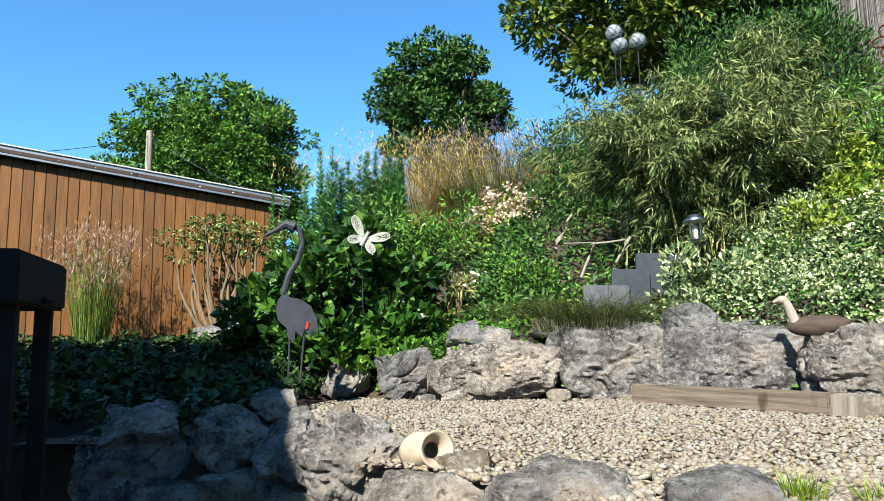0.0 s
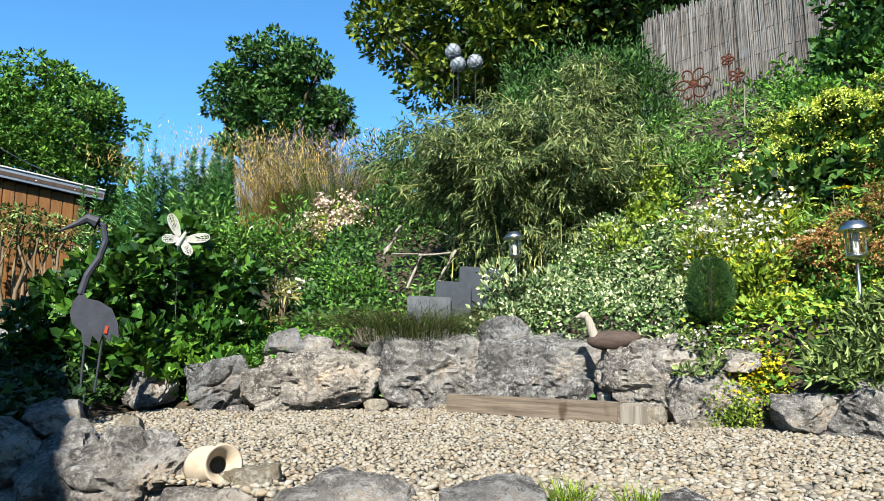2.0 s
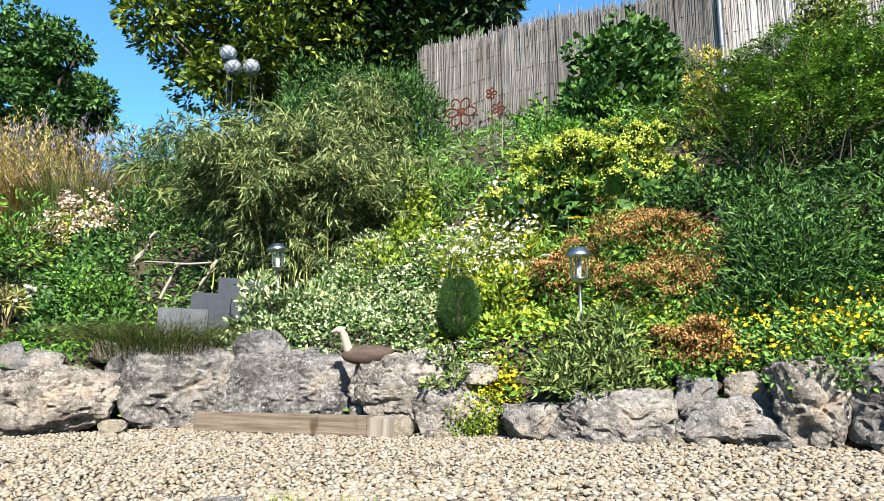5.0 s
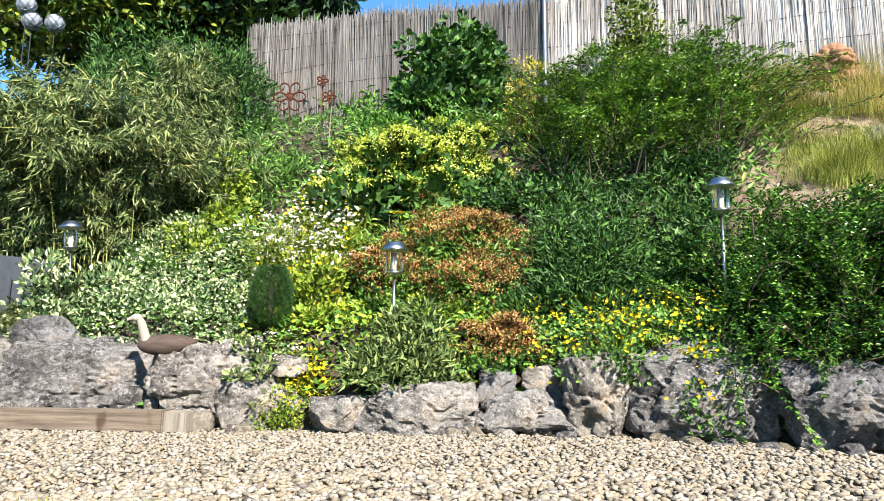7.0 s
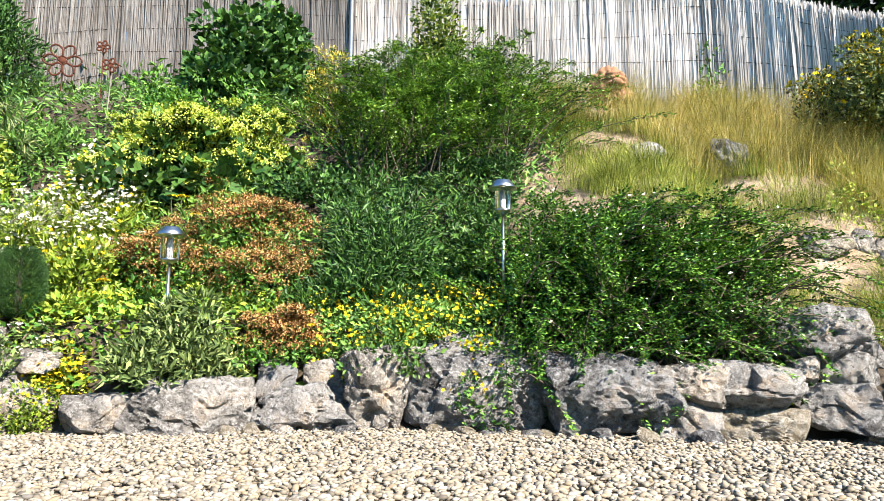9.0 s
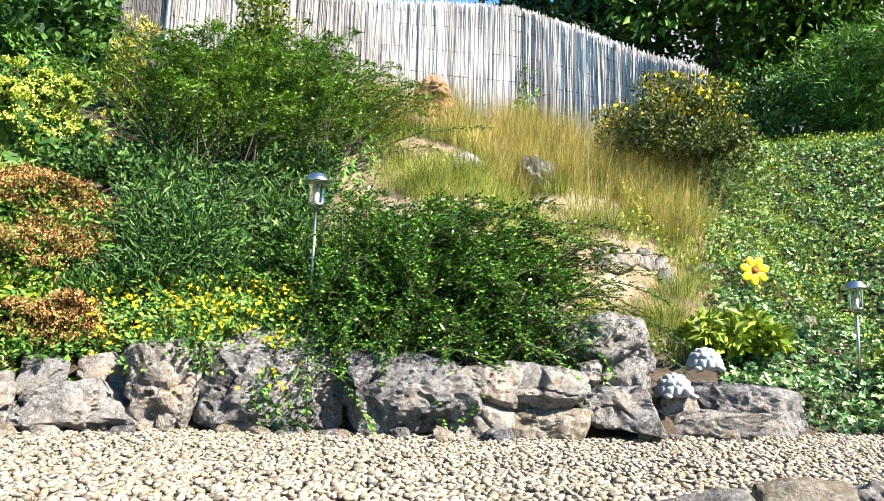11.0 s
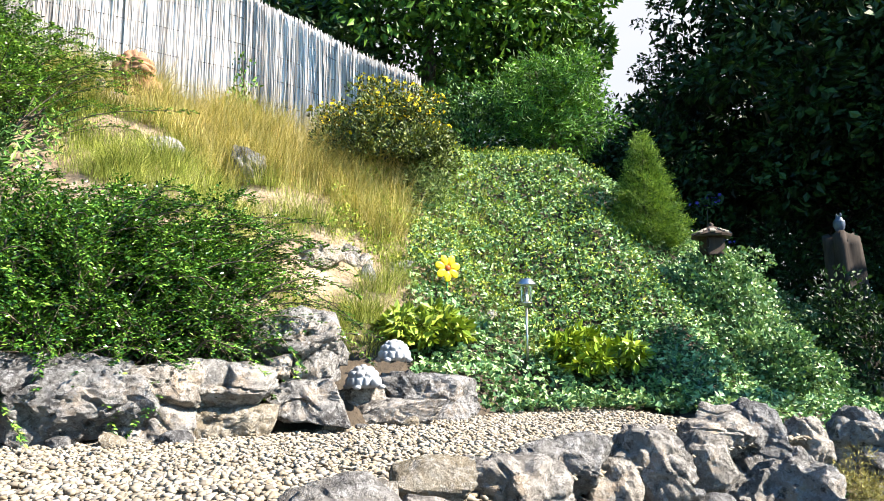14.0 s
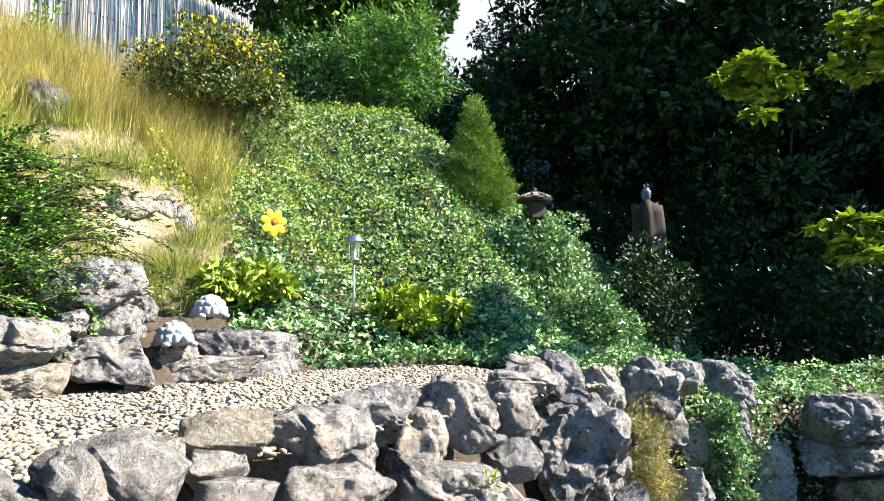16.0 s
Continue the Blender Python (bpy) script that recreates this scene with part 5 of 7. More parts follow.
def butterfly(x, y, z, size, tilt, foot):
    """A white pierced-metal butterfly on a rod."""
    ob = root("butterfly_ornament", x, y, z, "white pierced metal butterfly on a rod above the ivy", "butterfly ornament")
    ob.matrix_basis = pose(x, y, z, 0, tilt, 10)
    for s in (-1, 1):
        for (cx, cz, rx, rz, a) in ((0.52, 0.34, 0.52, 0.24, 38), (0.36, -0.22, 0.34, 0.22, -30)):
            t = np.linspace(0, 2 * np.pi, 25)
            ca, sa_ = math.cos(radians(a)), math.sin(radians(a))
            k = 0.5 + 0.5 * np.cos(t)
            loop = np.stack([s * (cx + rx * np.cos(t) * ca - rz * np.sin(t) * (0.55 + 0.45 * k) * sa_), -0.12 * np.abs(cx + rx * np.cos(t)), cz + rx * np.cos(t) * sa_ + rz * np.sin(t) * (0.55 + 0.45 * k) * ca], 1) * size
            link("wing_edge", *tubes([loop], [(0.0045, 0.0045)], 5), WHITE_METAL, ob)
            mid = loop[:-1].mean(0)
            ribs = [stretch(loop[12] * 0.9 + mid * 0.1, loop[q]) for q in (0, 2, 4, 6, 8, 16, 18, 20, 22)] + [mid + (loop - mid) * f for f in (0.35, 0.6, 0.82)]
            link("wing_veins", *tubes(ribs, [(0.003, 0.0025)] * len(ribs), 5), WHITE_METAL, ob)
    link("body", *tubes([stretch((0, -0.01, -0.35 * size), (0, -0.01, 0.35 * size))], [(0.016, 0.010)], 8), WHITE_METAL, ob)
    end = pose(0, 0, 0, 0, tilt, 10).inverted() @ Vector((0, 0.02, foot - z))
    link("rod", *tubes([stretch((0, 0.012, -0.3 * size), tuple(end))], [(0.0025, 0.0025)], 5), STEEL, ob)


def turtle(x, y, z, size, turn):
    """A cast-stone tortoise: one plain shape."""
    v, f = ICO4
    p = v * np.array([0.5, 0.43, 0.47])
    p[:, 2] = np.where(p[:, 2] < 0, p[:, 2] * 0.25, p[:, 2])
    cells = unit(np.array([(math.cos(a) * math.cos(e), math.sin(a) * math.cos(e), math.sin(e)) for e, n in ((1.57, 1), (1.08, 5), (0.62, 9), (0.18, 13)) for a in np.arange(n) * 2 * np.pi / n + e]))
    near = np.sort(v @ cells.T, axis=1)
    gap = near[:, -1] - near[:, -2]
    p *= (1 + 0.17 * np.clip(gap / 0.06, 0, 1) ** 0.6 - 0.12)[:, None]
    vs, fs, base = [p + np.array([0, 0, 0.12])], [f], len(p)
    for c, r in (((0.55, 0.05, 0.16), (0.15, 0.11, 0.11)), ((0.32, 0.34, 0.05), (0.14, 0.10, 0.07)), ((0.32, -0.34, 0.05), (0.14, 0.10, 0.07)), ((-0.34, 0.30, 0.05), (0.12, 0.10, 0.07)), ((-0.34, -0.30, 0.05), (0.12, 0.10, 0.07))):
        bv, bf = ICO2
        vs.append(bv * np.array(r) + np.array(c))
        fs.append(bf + base)
        base += len(bv)
    ob = link("tortoise_figure", np.concatenate(vs) * size, np.concatenate(fs), PALE_CONCRETE, smooth=True)
    ob.matrix_basis = pose(x, y, z, 0, 0, turn)
    tagged(ob, "pale grey cast-stone tortoise sitting on a rock", "tortoise figure", "stone tortoises")


def metal_daisy(x, y, z, foot):
    ob = root("flower_ornament", x, y, foot, "yellow painted metal flower on a green stick", "flower ornament", turn=-75)
    h = z - foot
    for k in range(7):
        a = k * 2 * math.pi / 7 + 0.2
        v, f = ICO2
        q = v * np.array([0.042, 0.010, 0.031]) + np.array([0.068, 0, 0])
        c, s = math.cos(a), math.sin(a)
        link("petal", np.stack([q[:, 0] * c - q[:, 2] * s, q[:, 1], q[:, 0] * s + q[:, 2] * c + h], 1), f, YELLOW_PAINT, ob, smooth=True)
        t = np.linspace(0, 2 * np.pi, 13)
        ring = np.stack([0.072 + 0.024 * np.cos(t), np.full(13, -0.011), 0.014 * np.sin(t)], 1)
        link("petal_outline", *tubes([np.stack([ring[:, 0] * c - ring[:, 2] * s, ring[:, 1], ring[:, 0] * s + ring[:, 2] * c + h], 1)], [(0.0011, 0.0011)], 4), BROWN_PAINT, ob)
    v, f = ICO2
    link("centre", v * np.array([0.022, 0.014, 0.022]) + np.array([0, -0.004, h]), f, BROWN_PAINT, ob, smooth=True)
    link("stick", *tubes([stretch((0, 0.012, 0), (0, 0.012, h))], [(0.007, 0.007)], 8), GREEN_PAINT, ob)


def lion_mask(x, y, z, size, turn):
    """A terracotta figure, as one plain weathered shape."""
    v, f = ICO4
    p = np.empty_like(v)
    for i, q in enumerate(v):
        a = Vector(q)
        r = 1 + 0.10 * noise.noise(a * 2.2 + Vector((4, 1, 2))) + 0.12 * abs(noise.noise(a * 6.0)) + 0.05 * noise.noise(a * 14)
        p[i] = q * r
    p *= np.array([0.42, 0.34, 0.52]) * size
    lock = np.arctan2(v[:, 2], v[:, 0])
    p *= (1 + 0.10 * np.abs(np.sin(lock * 7 + 2 * v[:, 1])) - 0.07 * np.abs(np.sin(v[:, 2] * 11 + 3 * v[:, 0])))[:, None]
    w = v * np.array([0.24, 0.20, 0.27]) * size * (1 + 0.10 * np.sin(v[:, 2:3] * 14) * (v[:, 1:2] < 0)) + np.array([0.06, -0.26, 0.10]) * size
    snout = v * np.array([0.12, 0.12, 0.10]) * size + np.array([0.07, -0.46, 0.0]) * size
    chest = v * np.array([0.36, 0.26, 0.30]) * size + np.array([0.30, -0.06, -0.34]) * size
    paw = v * np.array([0.12, 0.26, 0.12]) * size + np.array([0.34, -0.34, -0.42]) * size
    shapes = [p, w, snout, chest, paw]
    ob = link("terracotta_figure", np.concatenate(shapes), np.concatenate([f + k * len(p) for k in range(5)]), TERRACOTTA, smooth=True)
    ob.matrix_basis = pose(x, y, z, 0, 0, turn)
    tagged(ob, "orange-brown terracotta figure standing in the grass by the fence", "garden figure")


def rust_flower(x, y, z, size, foot, turn, petals=6):
    ob = root("iron_flower", x, y, z, "rusted iron wire flower before the reed fence", "flower ornament", "rusted flowers", turn=turn)
    t = np.linspace(0, 2 * np.pi, 19)
    for k in range(petals):
        a = k * 2 * math.pi / petals
        q = np.stack([0.62 + 0.40 * np.cos(t), 0 * t, 0.30 * np.sin(t)], 1) * size
        c, s = math.cos(a), math.sin(a)
        link("petal", *tubes([np.stack([q[:, 0] * c - q[:, 2] * s, q[:, 1], q[:, 0] * s + q[:, 2] * c], 1)], [(0.009, 0.009)], 6), RUST, ob)
    v, f = ICO2
    link("centre", v * np.array([0.2, 0.08, 0.2]) * size, f, RUST, ob, smooth=True)
    link("stem", *tubes([stretch((0, 0.02, -0.2 * size), (0, 0.02, foot - z))], [(0.006, 0.006)], 6), RUST, ob)


def pagoda(x, y, z, size):
    """The roof of a small wooden bird house that stands in the ivy."""
    ob = root("bird_house", x, y, z, "small wooden bird house with a flared shingled roof", "bird house")
    bm = bmesh.new()
    lathe(bm, [(0.52 * size, 0.0), (0.55 * size, 0.02), (0.34 * size, 0.10 * size + 0.02), (0.17 * size, 0.22 * size + 0.02), (0.10 * size, 0.25 * size + 0.02)], 8)
    roof = part("roof", bm, DARK_WOOD, ob)
    for k in range(8):
        a = (k + 0.5) * math.pi / 4
        for s in (0.30, 0.46):
            bm = bmesh.new()
            block(bm, 0.13 * size, 0.20 * size * (s + 0.35), 0.012, pose(s * size * math.cos(a), s * size * math.sin(a), 0.035 + (0.52 - s) * 0.45 * size, 0, 24, math.degrees(a)), 0.003)
            part("shingle", bm, GREY_WOOD, roof)
    bm = bmesh.new()
    lathe(bm, [(0.03, 0.24 * size), (0.035, 0.3 * size), (0.02, 0.33 * size), (0.028, 0.37 * size), (0.004, 0.43 * size)], 10)
    part("finial", bm, DARK_WOOD, roof, smooth=True)
    bm = bmesh.new()
    block(bm, 0.5 * size, 0.5 * size, 0.5 * size, pose(0, 0, -0.25 * size), 0.01)
    part("body", bm, DARK_WOOD, ob)
    link("post", *tubes([stretch((0, 0, -0.5 * size), (0, 0, -1.0))], [(0.04, 0.04)], 8), DARK_WOOD, ob)


def stump(x, y, z, h, r):
    """A tall weathered tree stump with flaring roots."""
    rng = np.random.default_rng(5)
    n, m = 28, 14
    a = np.linspace(0, 2 * np.pi, n, endpoint=False)
    vs = []
    for k in range(m):
        t = k / (m - 1)
        rad = r * (1.05 - 0.3 * t + 0.45 * (1 - t) ** 5) * (1 + 0.16 * np.sin(a * 5 + 2 * t) + 0.08 * np.sin(a * 11 - 3 * t))
        vs.append(np.stack([rad * np.cos(a) + 0.08 * t, rad * np.sin(a), np.full(n, t * h) + (0.02 * h * np.sin(a * 3) if k == m - 1 else 0)], 1))
    vs.append(np.array([[0.08, 0, h * 0.97]]))
    i, j = np.meshgrid(np.arange(m - 1), np.arange(n), indexing="ij")
    q = np.stack([i * n + j, i * n + (j + 1) % n, (i + 1) * n + (j + 1) % n, (i + 1) * n + j], -1).reshape(-1, 4)
    cap = np.array([((m - 1) * n + k, (m - 1) * n + (k + 1) % n, m * n) for k in range(n)])
    ob = link("tree_stump", np.concatenate(vs), [q, cap], STUMP_WOOD, smooth=True)
    ob.matrix_basis = pose(x, y, z)
    tagged(ob, "tall weathered tree stump, coloured dark for the shade of the wood", "tree stump")


def owl(x, y, z, size, mat, words):
    v, f = ICO3
    p = v * np.array([0.30, 0.28, 0.5]) * (1 - 0.18 * (v[:, 2:3] > 0.3))
    ears = [v * np.array([0.06, 0.05, 0.13]) + np.array([s * 0.15, 0, 0.42]) for s in (-1, 1)]
    ob = link("owl_figure", np.concatenate([p, *ears]) * size + np.array([0, 0, 0.48 * size]), np.concatenate([f, f + len(p), f + 2 * len(p)]), mat, smooth=True)
    ob.matrix_basis = pose(x, y, z)
    tagged(ob, words, "owl figure")


def stone_post(x, y, z):
    ob = root("garden_post", x, y, z, "short grey wooden post with a metal ring", "post")
    bm = bmesh.new()
    block(bm, 0.075, 0.075, 0.6, pose(0, 0, 0.15), 0.01)
    part("post", bm, GREY_WOOD, ob)
    a = np.linspace(0, 2 * np.pi, 17)
    link("ring", *tubes([np.stack([0.024 * np.cos(a), np.full(17, -0.045), 0.38 + 0.024 * np.sin(a)], 1)], [(0.005, 0.005)], 6), STEEL, ob)


def concrete_steps(x, y, z, turn):
    ob = root("step_blocks", x, y, z, "three stepped grey concrete slabs edging the bank", "concrete steps", turn=turn)
    for cx, cz, w, h, d in ((-0.15, 0.01, 0.34, 0.24, 0.12), (0.04, 0.11, 0.28, 0.28, 0.12), (0.26, 0.21, 0.34, 0.32, 0.12)):
        bm = bmesh.new()
        block(bm, w, d, h, pose(cx, 0.06 * cx / 0.3 + 0.1, cz, 0, 2, 0), 0.008)
        # the two upper slabs get the copy darkened to stand for shade
        part("slab", bm, CONCRETE if cz < 0.1 else SHADED_CONCRETE, ob, "" if cz < 0.1 else "grey slab coloured dark for the shade on it")


def sticks():
    """Old stakes and a cross rail left standing before the bamboo."""
    ob = root("stake_trellis", *STAKES[0][0], "grey wooden stakes with a thin cross rail", "trellis")
    o = np.array(STAKES[0][0])
    for k, (a, b, r) in enumerate(STAKES):
        pts = np.linspace(np.array(a) - o, np.array(b) - o, 6) + RNG.normal(0, r * 0.25, (6, 3))
        link("cross_rail" if k >= 3 else "stake", *tubes([pts], [(r, r * 0.8)], 8), GREY_WOOD, ob, smooth=True)


def smoker_cabinet(x, y):
    """A dark roofed cabinet on posts at the edge of the terrace."""
    ob = root("garden_cabinet", x, y, -1.1, "dark wooden garden cabinet with a projecting flat top", "cabinet", turn=14)
    for name, sx, sy, sz, cx, cz, mat in (("top", 0.66, 0.5, 0.16, -0.20, 1.72, BLACK), ("body", 0.5, 0.42, 1.35, -0.26, 0.72, RED_WOOD), ("ledge", 0.03, 0.1, 0.02, 0.145, 1.66, BLACK)):
        bm = bmesh.new()
        block(bm, sx, sy, sz, pose(cx, 0, cz), 0.01)
        part(name, bm, mat, ob)
    for s in (-0.17, 0.17):
        bm = bmesh.new()
        block(bm, 0.05, 0.05, 1.66, pose(0.085, s, 0.83), 0.006)
        post = part("post", bm, BLACK, ob)
        for h in (0.55, 0.95):
            bm = bmesh.new()
            bmesh.ops.create_uvsphere(bm, u_segments=10, v_segments=8, radius=0.014)
            bmesh.ops.transform(bm, matrix=pose(0.075, s - 0.035, h), verts=bm.verts)
            part("knob", bm, WHITE_METAL, post, "white knob")


def pole_and_wire():
    (ax, ay, az), (bx, by, bz), (cx, cy, cz), (dx, dy, dz) = WIRE
    ob = root("utility_pole", bx, by, 0.0, "far wooden utility pole with two wires", "utility pole")
    link("pole", *tubes([stretch((0, 0, 0), (0, 0, bz))], [(0.14, 0.10)], 10), GREY_WOOD, ob, smooth=True)
    for (ex, ey, ez) in ((ax, ay, az), (dx, dy, dz)):
        t = np.linspace(0, 1, 16)[:, None]
        a, b = np.array([0, 0, bz - 0.15]), np.array([ex - bx, ey - by, ez])
        link("wire", *tubes([a + t * (b - a) - np.array([0, 0, 0.6]) * (4 * t * (1 - t)) * 0.3], [(0.009, 0.009)], 4), IRON, ob)


def fence_post(x, y, z, h):
    """A slim round post that holds the reed screen."""
    ob = link("fence_post", *tubes([stretch((0, 0, -0.1), (0.01, 0, h))], [(0.03, 0.026)], 10), ZINC, smooth=True)
    ob.matrix_basis = pose(x, y, z)
    tagged(ob, "slim grey metal post before the reed fence", "post")

# ---- the place, from the large forms down ----
ground()
gravel()
shed()
reed_fence()
house_eaves()
far_haze()
boulder(-0.735, 5.288, 0.153, 0.196, 0.24, 0.153, 7.908, 11)
boulder(-0.258, 5.065, 0.183, 0.237, 0.24, 0.186, 2.921, 12)
boulder(-0.036, 4.969, 0.158, 0.079, 0.24, 0.143, 0.411, 13)
boulder(0.378, 4.897, 0.204, 0.492, 0.24, 0.244, -4.419, 14)
boulder(1.216, 4.88, 0.263, 0.536, 0.24, 0.328, -13.998, 15)
boulder(1.857, 4.292, 0.257, 0.498, 0.24, 0.284, -23.395, 16)
boulder(1.631, 4.63, 0.458, 0.198, 0.145, 0.204, -19.407, 17)
boulder(2.244, 3.647, 0.279, 0.372, 0.207, 0.212, -30.534, 18)
boulder(2.408, 3.438, 0.136, 0.223, 0.216, 0.195, -30.296, 19)
boulder(2.694, 3.025, 0.092, 0.212, 0.216, 0.128, -37.024, 20)
boulder(2.947, 2.668, 0.122, 0.356, 0.216, 0.169, -43.371, 21)
boulder(3.3, 2.309, 0.099, 0.268, 0.216, 0.156, -51.012, 22)
boulder(3.512, 1.968, 0.183, 0.227, 0.216, 0.269, -57.09, 23)
boulder(3.71, 1.472, 0.201, 0.441, 0.216, 0.256, -65.256, 24)
boulder(2.518, 3.3, 0.348, 0.11, 0.072, 0.066, -32.646, 25)
boulder(3.218, 2.409, 0.259, 0.122, 0.09, 0.105, -49.053, 26)
boulder(3.379, 2.241, 0.289, 0.113, 0.083, 0.086, -52.557, 27)
boulder(3.432, 2.16, 0.218, 0.076, 0.072, 0.059, -54.009, 28)
boulder(3.776, 1.198, -0.005, 0.039, 0.072, 0.015, -69.591, 29)
boulder(3.821, 0.875, 0.183, 0.334, 0.204, 0.223, -73.519, 30)
boulder(3.958, 0.475, 0.247, 0.217, 0.204, 0.119, -80.374, 31)
boulder(3.945, 0.512, 0.076, 0.176, 0.204, 0.114, -79.743, 32)
boulder(4.057, 0.201, 0.25, 0.201, 0.204, 0.118, -84.926, 33)
boulder(3.987, 0.232, 0.063, 0.271, 0.107, 0.109, -84.337, 34, mat=YELLOW_STONE)
boulder(4.382, -0.046, 0.462, 0.282, 0.27, 0.169, -87.204, 35)
boulder(4.193, -0.103, 0.163, 0.232, 0.21, 0.135, -87.96, 36)
boulder(4.144, 0.01, 0.322, 0.069, 0.072, 0.067, -86.128, 37)
boulder(4.273, -0.149, 0.313, 0.156, 0.092, 0.093, -88.716, 38)
boulder(4.502, -0.548, 0.047, 0.248, 0.21, 0.094, -94.581, 39)
boulder(4.90, -0.80, 0.09, 0.33, 0.34, 0.20, -104, 40)
boulder(4.55, -0.406, 0.127, 0.166, 0.088, 0.088, -92.499, 41)
boulder(4.764, -0.91, 0.043, 0.186, 0.24, 0.125, -99.161, 42)
boulder(0.162, 5.08, 0.462, 0.128, 0.095, 0.098, -1.831, 43, fine=False)
boulder(0.381, 5.059, 0.456, 0.123, 0.072, 0.066, -4.312, 44, fine=False)
boulder(0.729, 5.045, 0.491, 0.11, 0.075, 0.076, -8.219, 45, mat=YELLOW_STONE, fine=False)
boulder(0.903, 5.042, 0.48, 0.115, 0.075, 0.076, -10.148, 46, mat=YELLOW_STONE, fine=False)
boulder(0.757, 4.687, 0.05, 0.095, 0.072, 0.048, -9.173, 47, mat=YELLOW_STONE, fine=False)
boulder(2.119, 3.514, 0.056, 0.064, 0.072, 0.057, -31.095, 48, mat=YELLOW_STONE, fine=False)
boulder(2.523, 3.35, 0.346, 0.095, 0.072, 0.069, -36.0, 49)
boulder(2.108, 3.92, 0.341, 0.101, 0.075, 0.098, -27.182, 50)
boulder(2.219, 3.56, 0.074, 0.11, 0.072, 0.071, -30.851, 51, mat=YELLOW_STONE, fine=False)
boulder(2.019, 3.804, 0.118, 0.117, 0.072, 0.06, -26.83, 52, fine=False)
boulder(5.89, -0.095, 1.129, 0.16, 0.113, 0.114, -88.525, 53, mat=YELLOW_STONE)
boulder(6.001, -0.325, 1.143, 0.096, 0.072, 0.123, -90.975, 54)
boulder(6.05, -0.441, 1.102, 0.065, 0.072, 0.073, -92.18, 55, fine=False)
boulder(5.921, -0.462, 1.001, 0.063, 0.072, 0.081, -92.453, 56, fine=False)
boulder(6.219, -0.745, 1.078, 0.116, 0.086, 0.093, -95.173, 57, fine=False)
boulder(6.50, 0.53, 1.96, 0.15, 0.13, 0.17, -82.577, 58)
boulder(7.827, -1.524, 2.150, 0.109, 0.081, 0.105, -100.078, 59, fine=False)
boulder(6.033, 1.119, 1.989, 0.152, 0.101, 0.102, -76.126, 60, fine=False)
boulder(6.082, -1.436, 0.669, 0.08, 0.072, 0.069, -102.299, 61, fine=False)
boulder(6.559, 1.841, 2.661, 0.076, 0.072, 0.088, -70.935, 62, fine=False)
boulder(4.016, -4.541, -0.345, 0.317, 0.3, 0.181, -140.36, 90)
boulder(4.02, -4.596, -0.59, 0.29, 0.3, 0.144, -140.7, 91)
boulder(4.006, -4.688, -0.799, 0.268, 0.3, 0.151, -141.425, 92)
boulder(-1.348, 3.211, -0.083, 0.26, 0.24, 0.155, 22.768, 93, fine=2)
boulder(-1.354, 3.21, 0.051, 0.16, 0.24, 0.09, 22.87, 94, fine=2)
boulder(-0.941, 3.173, -0.009, 0.193, 0.24, 0.139, 16.521, 95, fine=2)
boulder(-0.59, 2.868, -0.006, 0.149, 0.24, 0.137, 11.621, 96, fine=2)
boulder(-0.325, 2.602, -0.021, 0.209, 0.24, 0.175, 7.116, 97, fine=2)
boulder(0.307, 1.974, -0.005, 0.225, 0.24, 0.103, -8.85, 98, fine=2)
boulder(0.629, 1.632, 0.044, 0.143, 0.24, 0.066, -21.07, 99, fine=2)
boulder(-1.35, 3.647, 0.102, 0.086, 0.18, 0.071, 20.308, 100)
boulder(-1.473, 3.639, 0.102, 0.073, 0.18, 0.04, 22.03, 101)
boulder(-0.835, 3.45, 0.112, 0.144, 0.18, 0.086, 13.609, 102)
boulder(-0.905, 3.04, -0.201, 0.178, 0.18, 0.107, 16.579, 103)
boulder(-0.032, 2.224, -0.052, 0.236, 0.18, 0.083, 0.815, 104)
boulder(-1.182, 3.083, -0.231, 0.175, 0.18, 0.091, 20.982, 105)
boulder(-0.604, 2.781, -0.176, 0.125, 0.18, 0.082, 12.265, 106)
boulder(0.062, 2.27, 0.011, 0.101, 0.072, 0.054, -1.573, 107, mat=YELLOW_STONE)
boulder(-0.414, 2.91, 0.105, 0.053, 0.072, 0.061, 8.1, 108, mat=YELLOW_STONE, fine=False)
boulder(2.067, -0.299, 0.042, 0.141, 0.084, 0.092, -85.0, 400, mat=DARK_STONE, fine=2, tip=-18)
boulder(2.263, -0.411, 0.053, 0.046, 0.030, 0.040, -89.5, 401, fine=True, tip=-25)
boulder(2.341, -0.526, 0.064, 0.100, 0.060, 0.060, -93.3, 402, mat=YELLOW_STONE, fine=True, tip=-32)
boulder(2.197, -0.516, 0.021, 0.077, 0.046, 0.043, -93.2, 403, fine=True, tip=-23)
boulder(2.495, -0.770, 0.002, 0.198, 0.119, 0.117, -100.3, 404, mat=DARK_STONE, fine=2, tip=-30)
boulder(2.779, -0.976, 0.024, 0.180, 0.108, 0.102, -104.2, 405, mat=DARK_STONE, fine=2, tip=-21)
boulder(2.782, -1.166, -0.049, 0.112, 0.084, 0.117, -108.8, 406, fine=2, tip=-28)
boulder(2.088, -0.545, -0.009, 0.087, 0.052, 0.040, -94.6, 407, fine=True, tip=-19)
boulder(2.300, -0.778, -0.084, 0.146, 0.087, 0.073, -101.7, 408, fine=2, tip=-26)
boulder(2.604, -1.196, -0.192, 0.167, 0.100, 0.113, -111.1, 409, fine=2, tip=-33)
boulder(2.853, -1.315, 0.015, 0.163, 0.109, 0.145, -111.6, 410, fine=2, tip=-24)
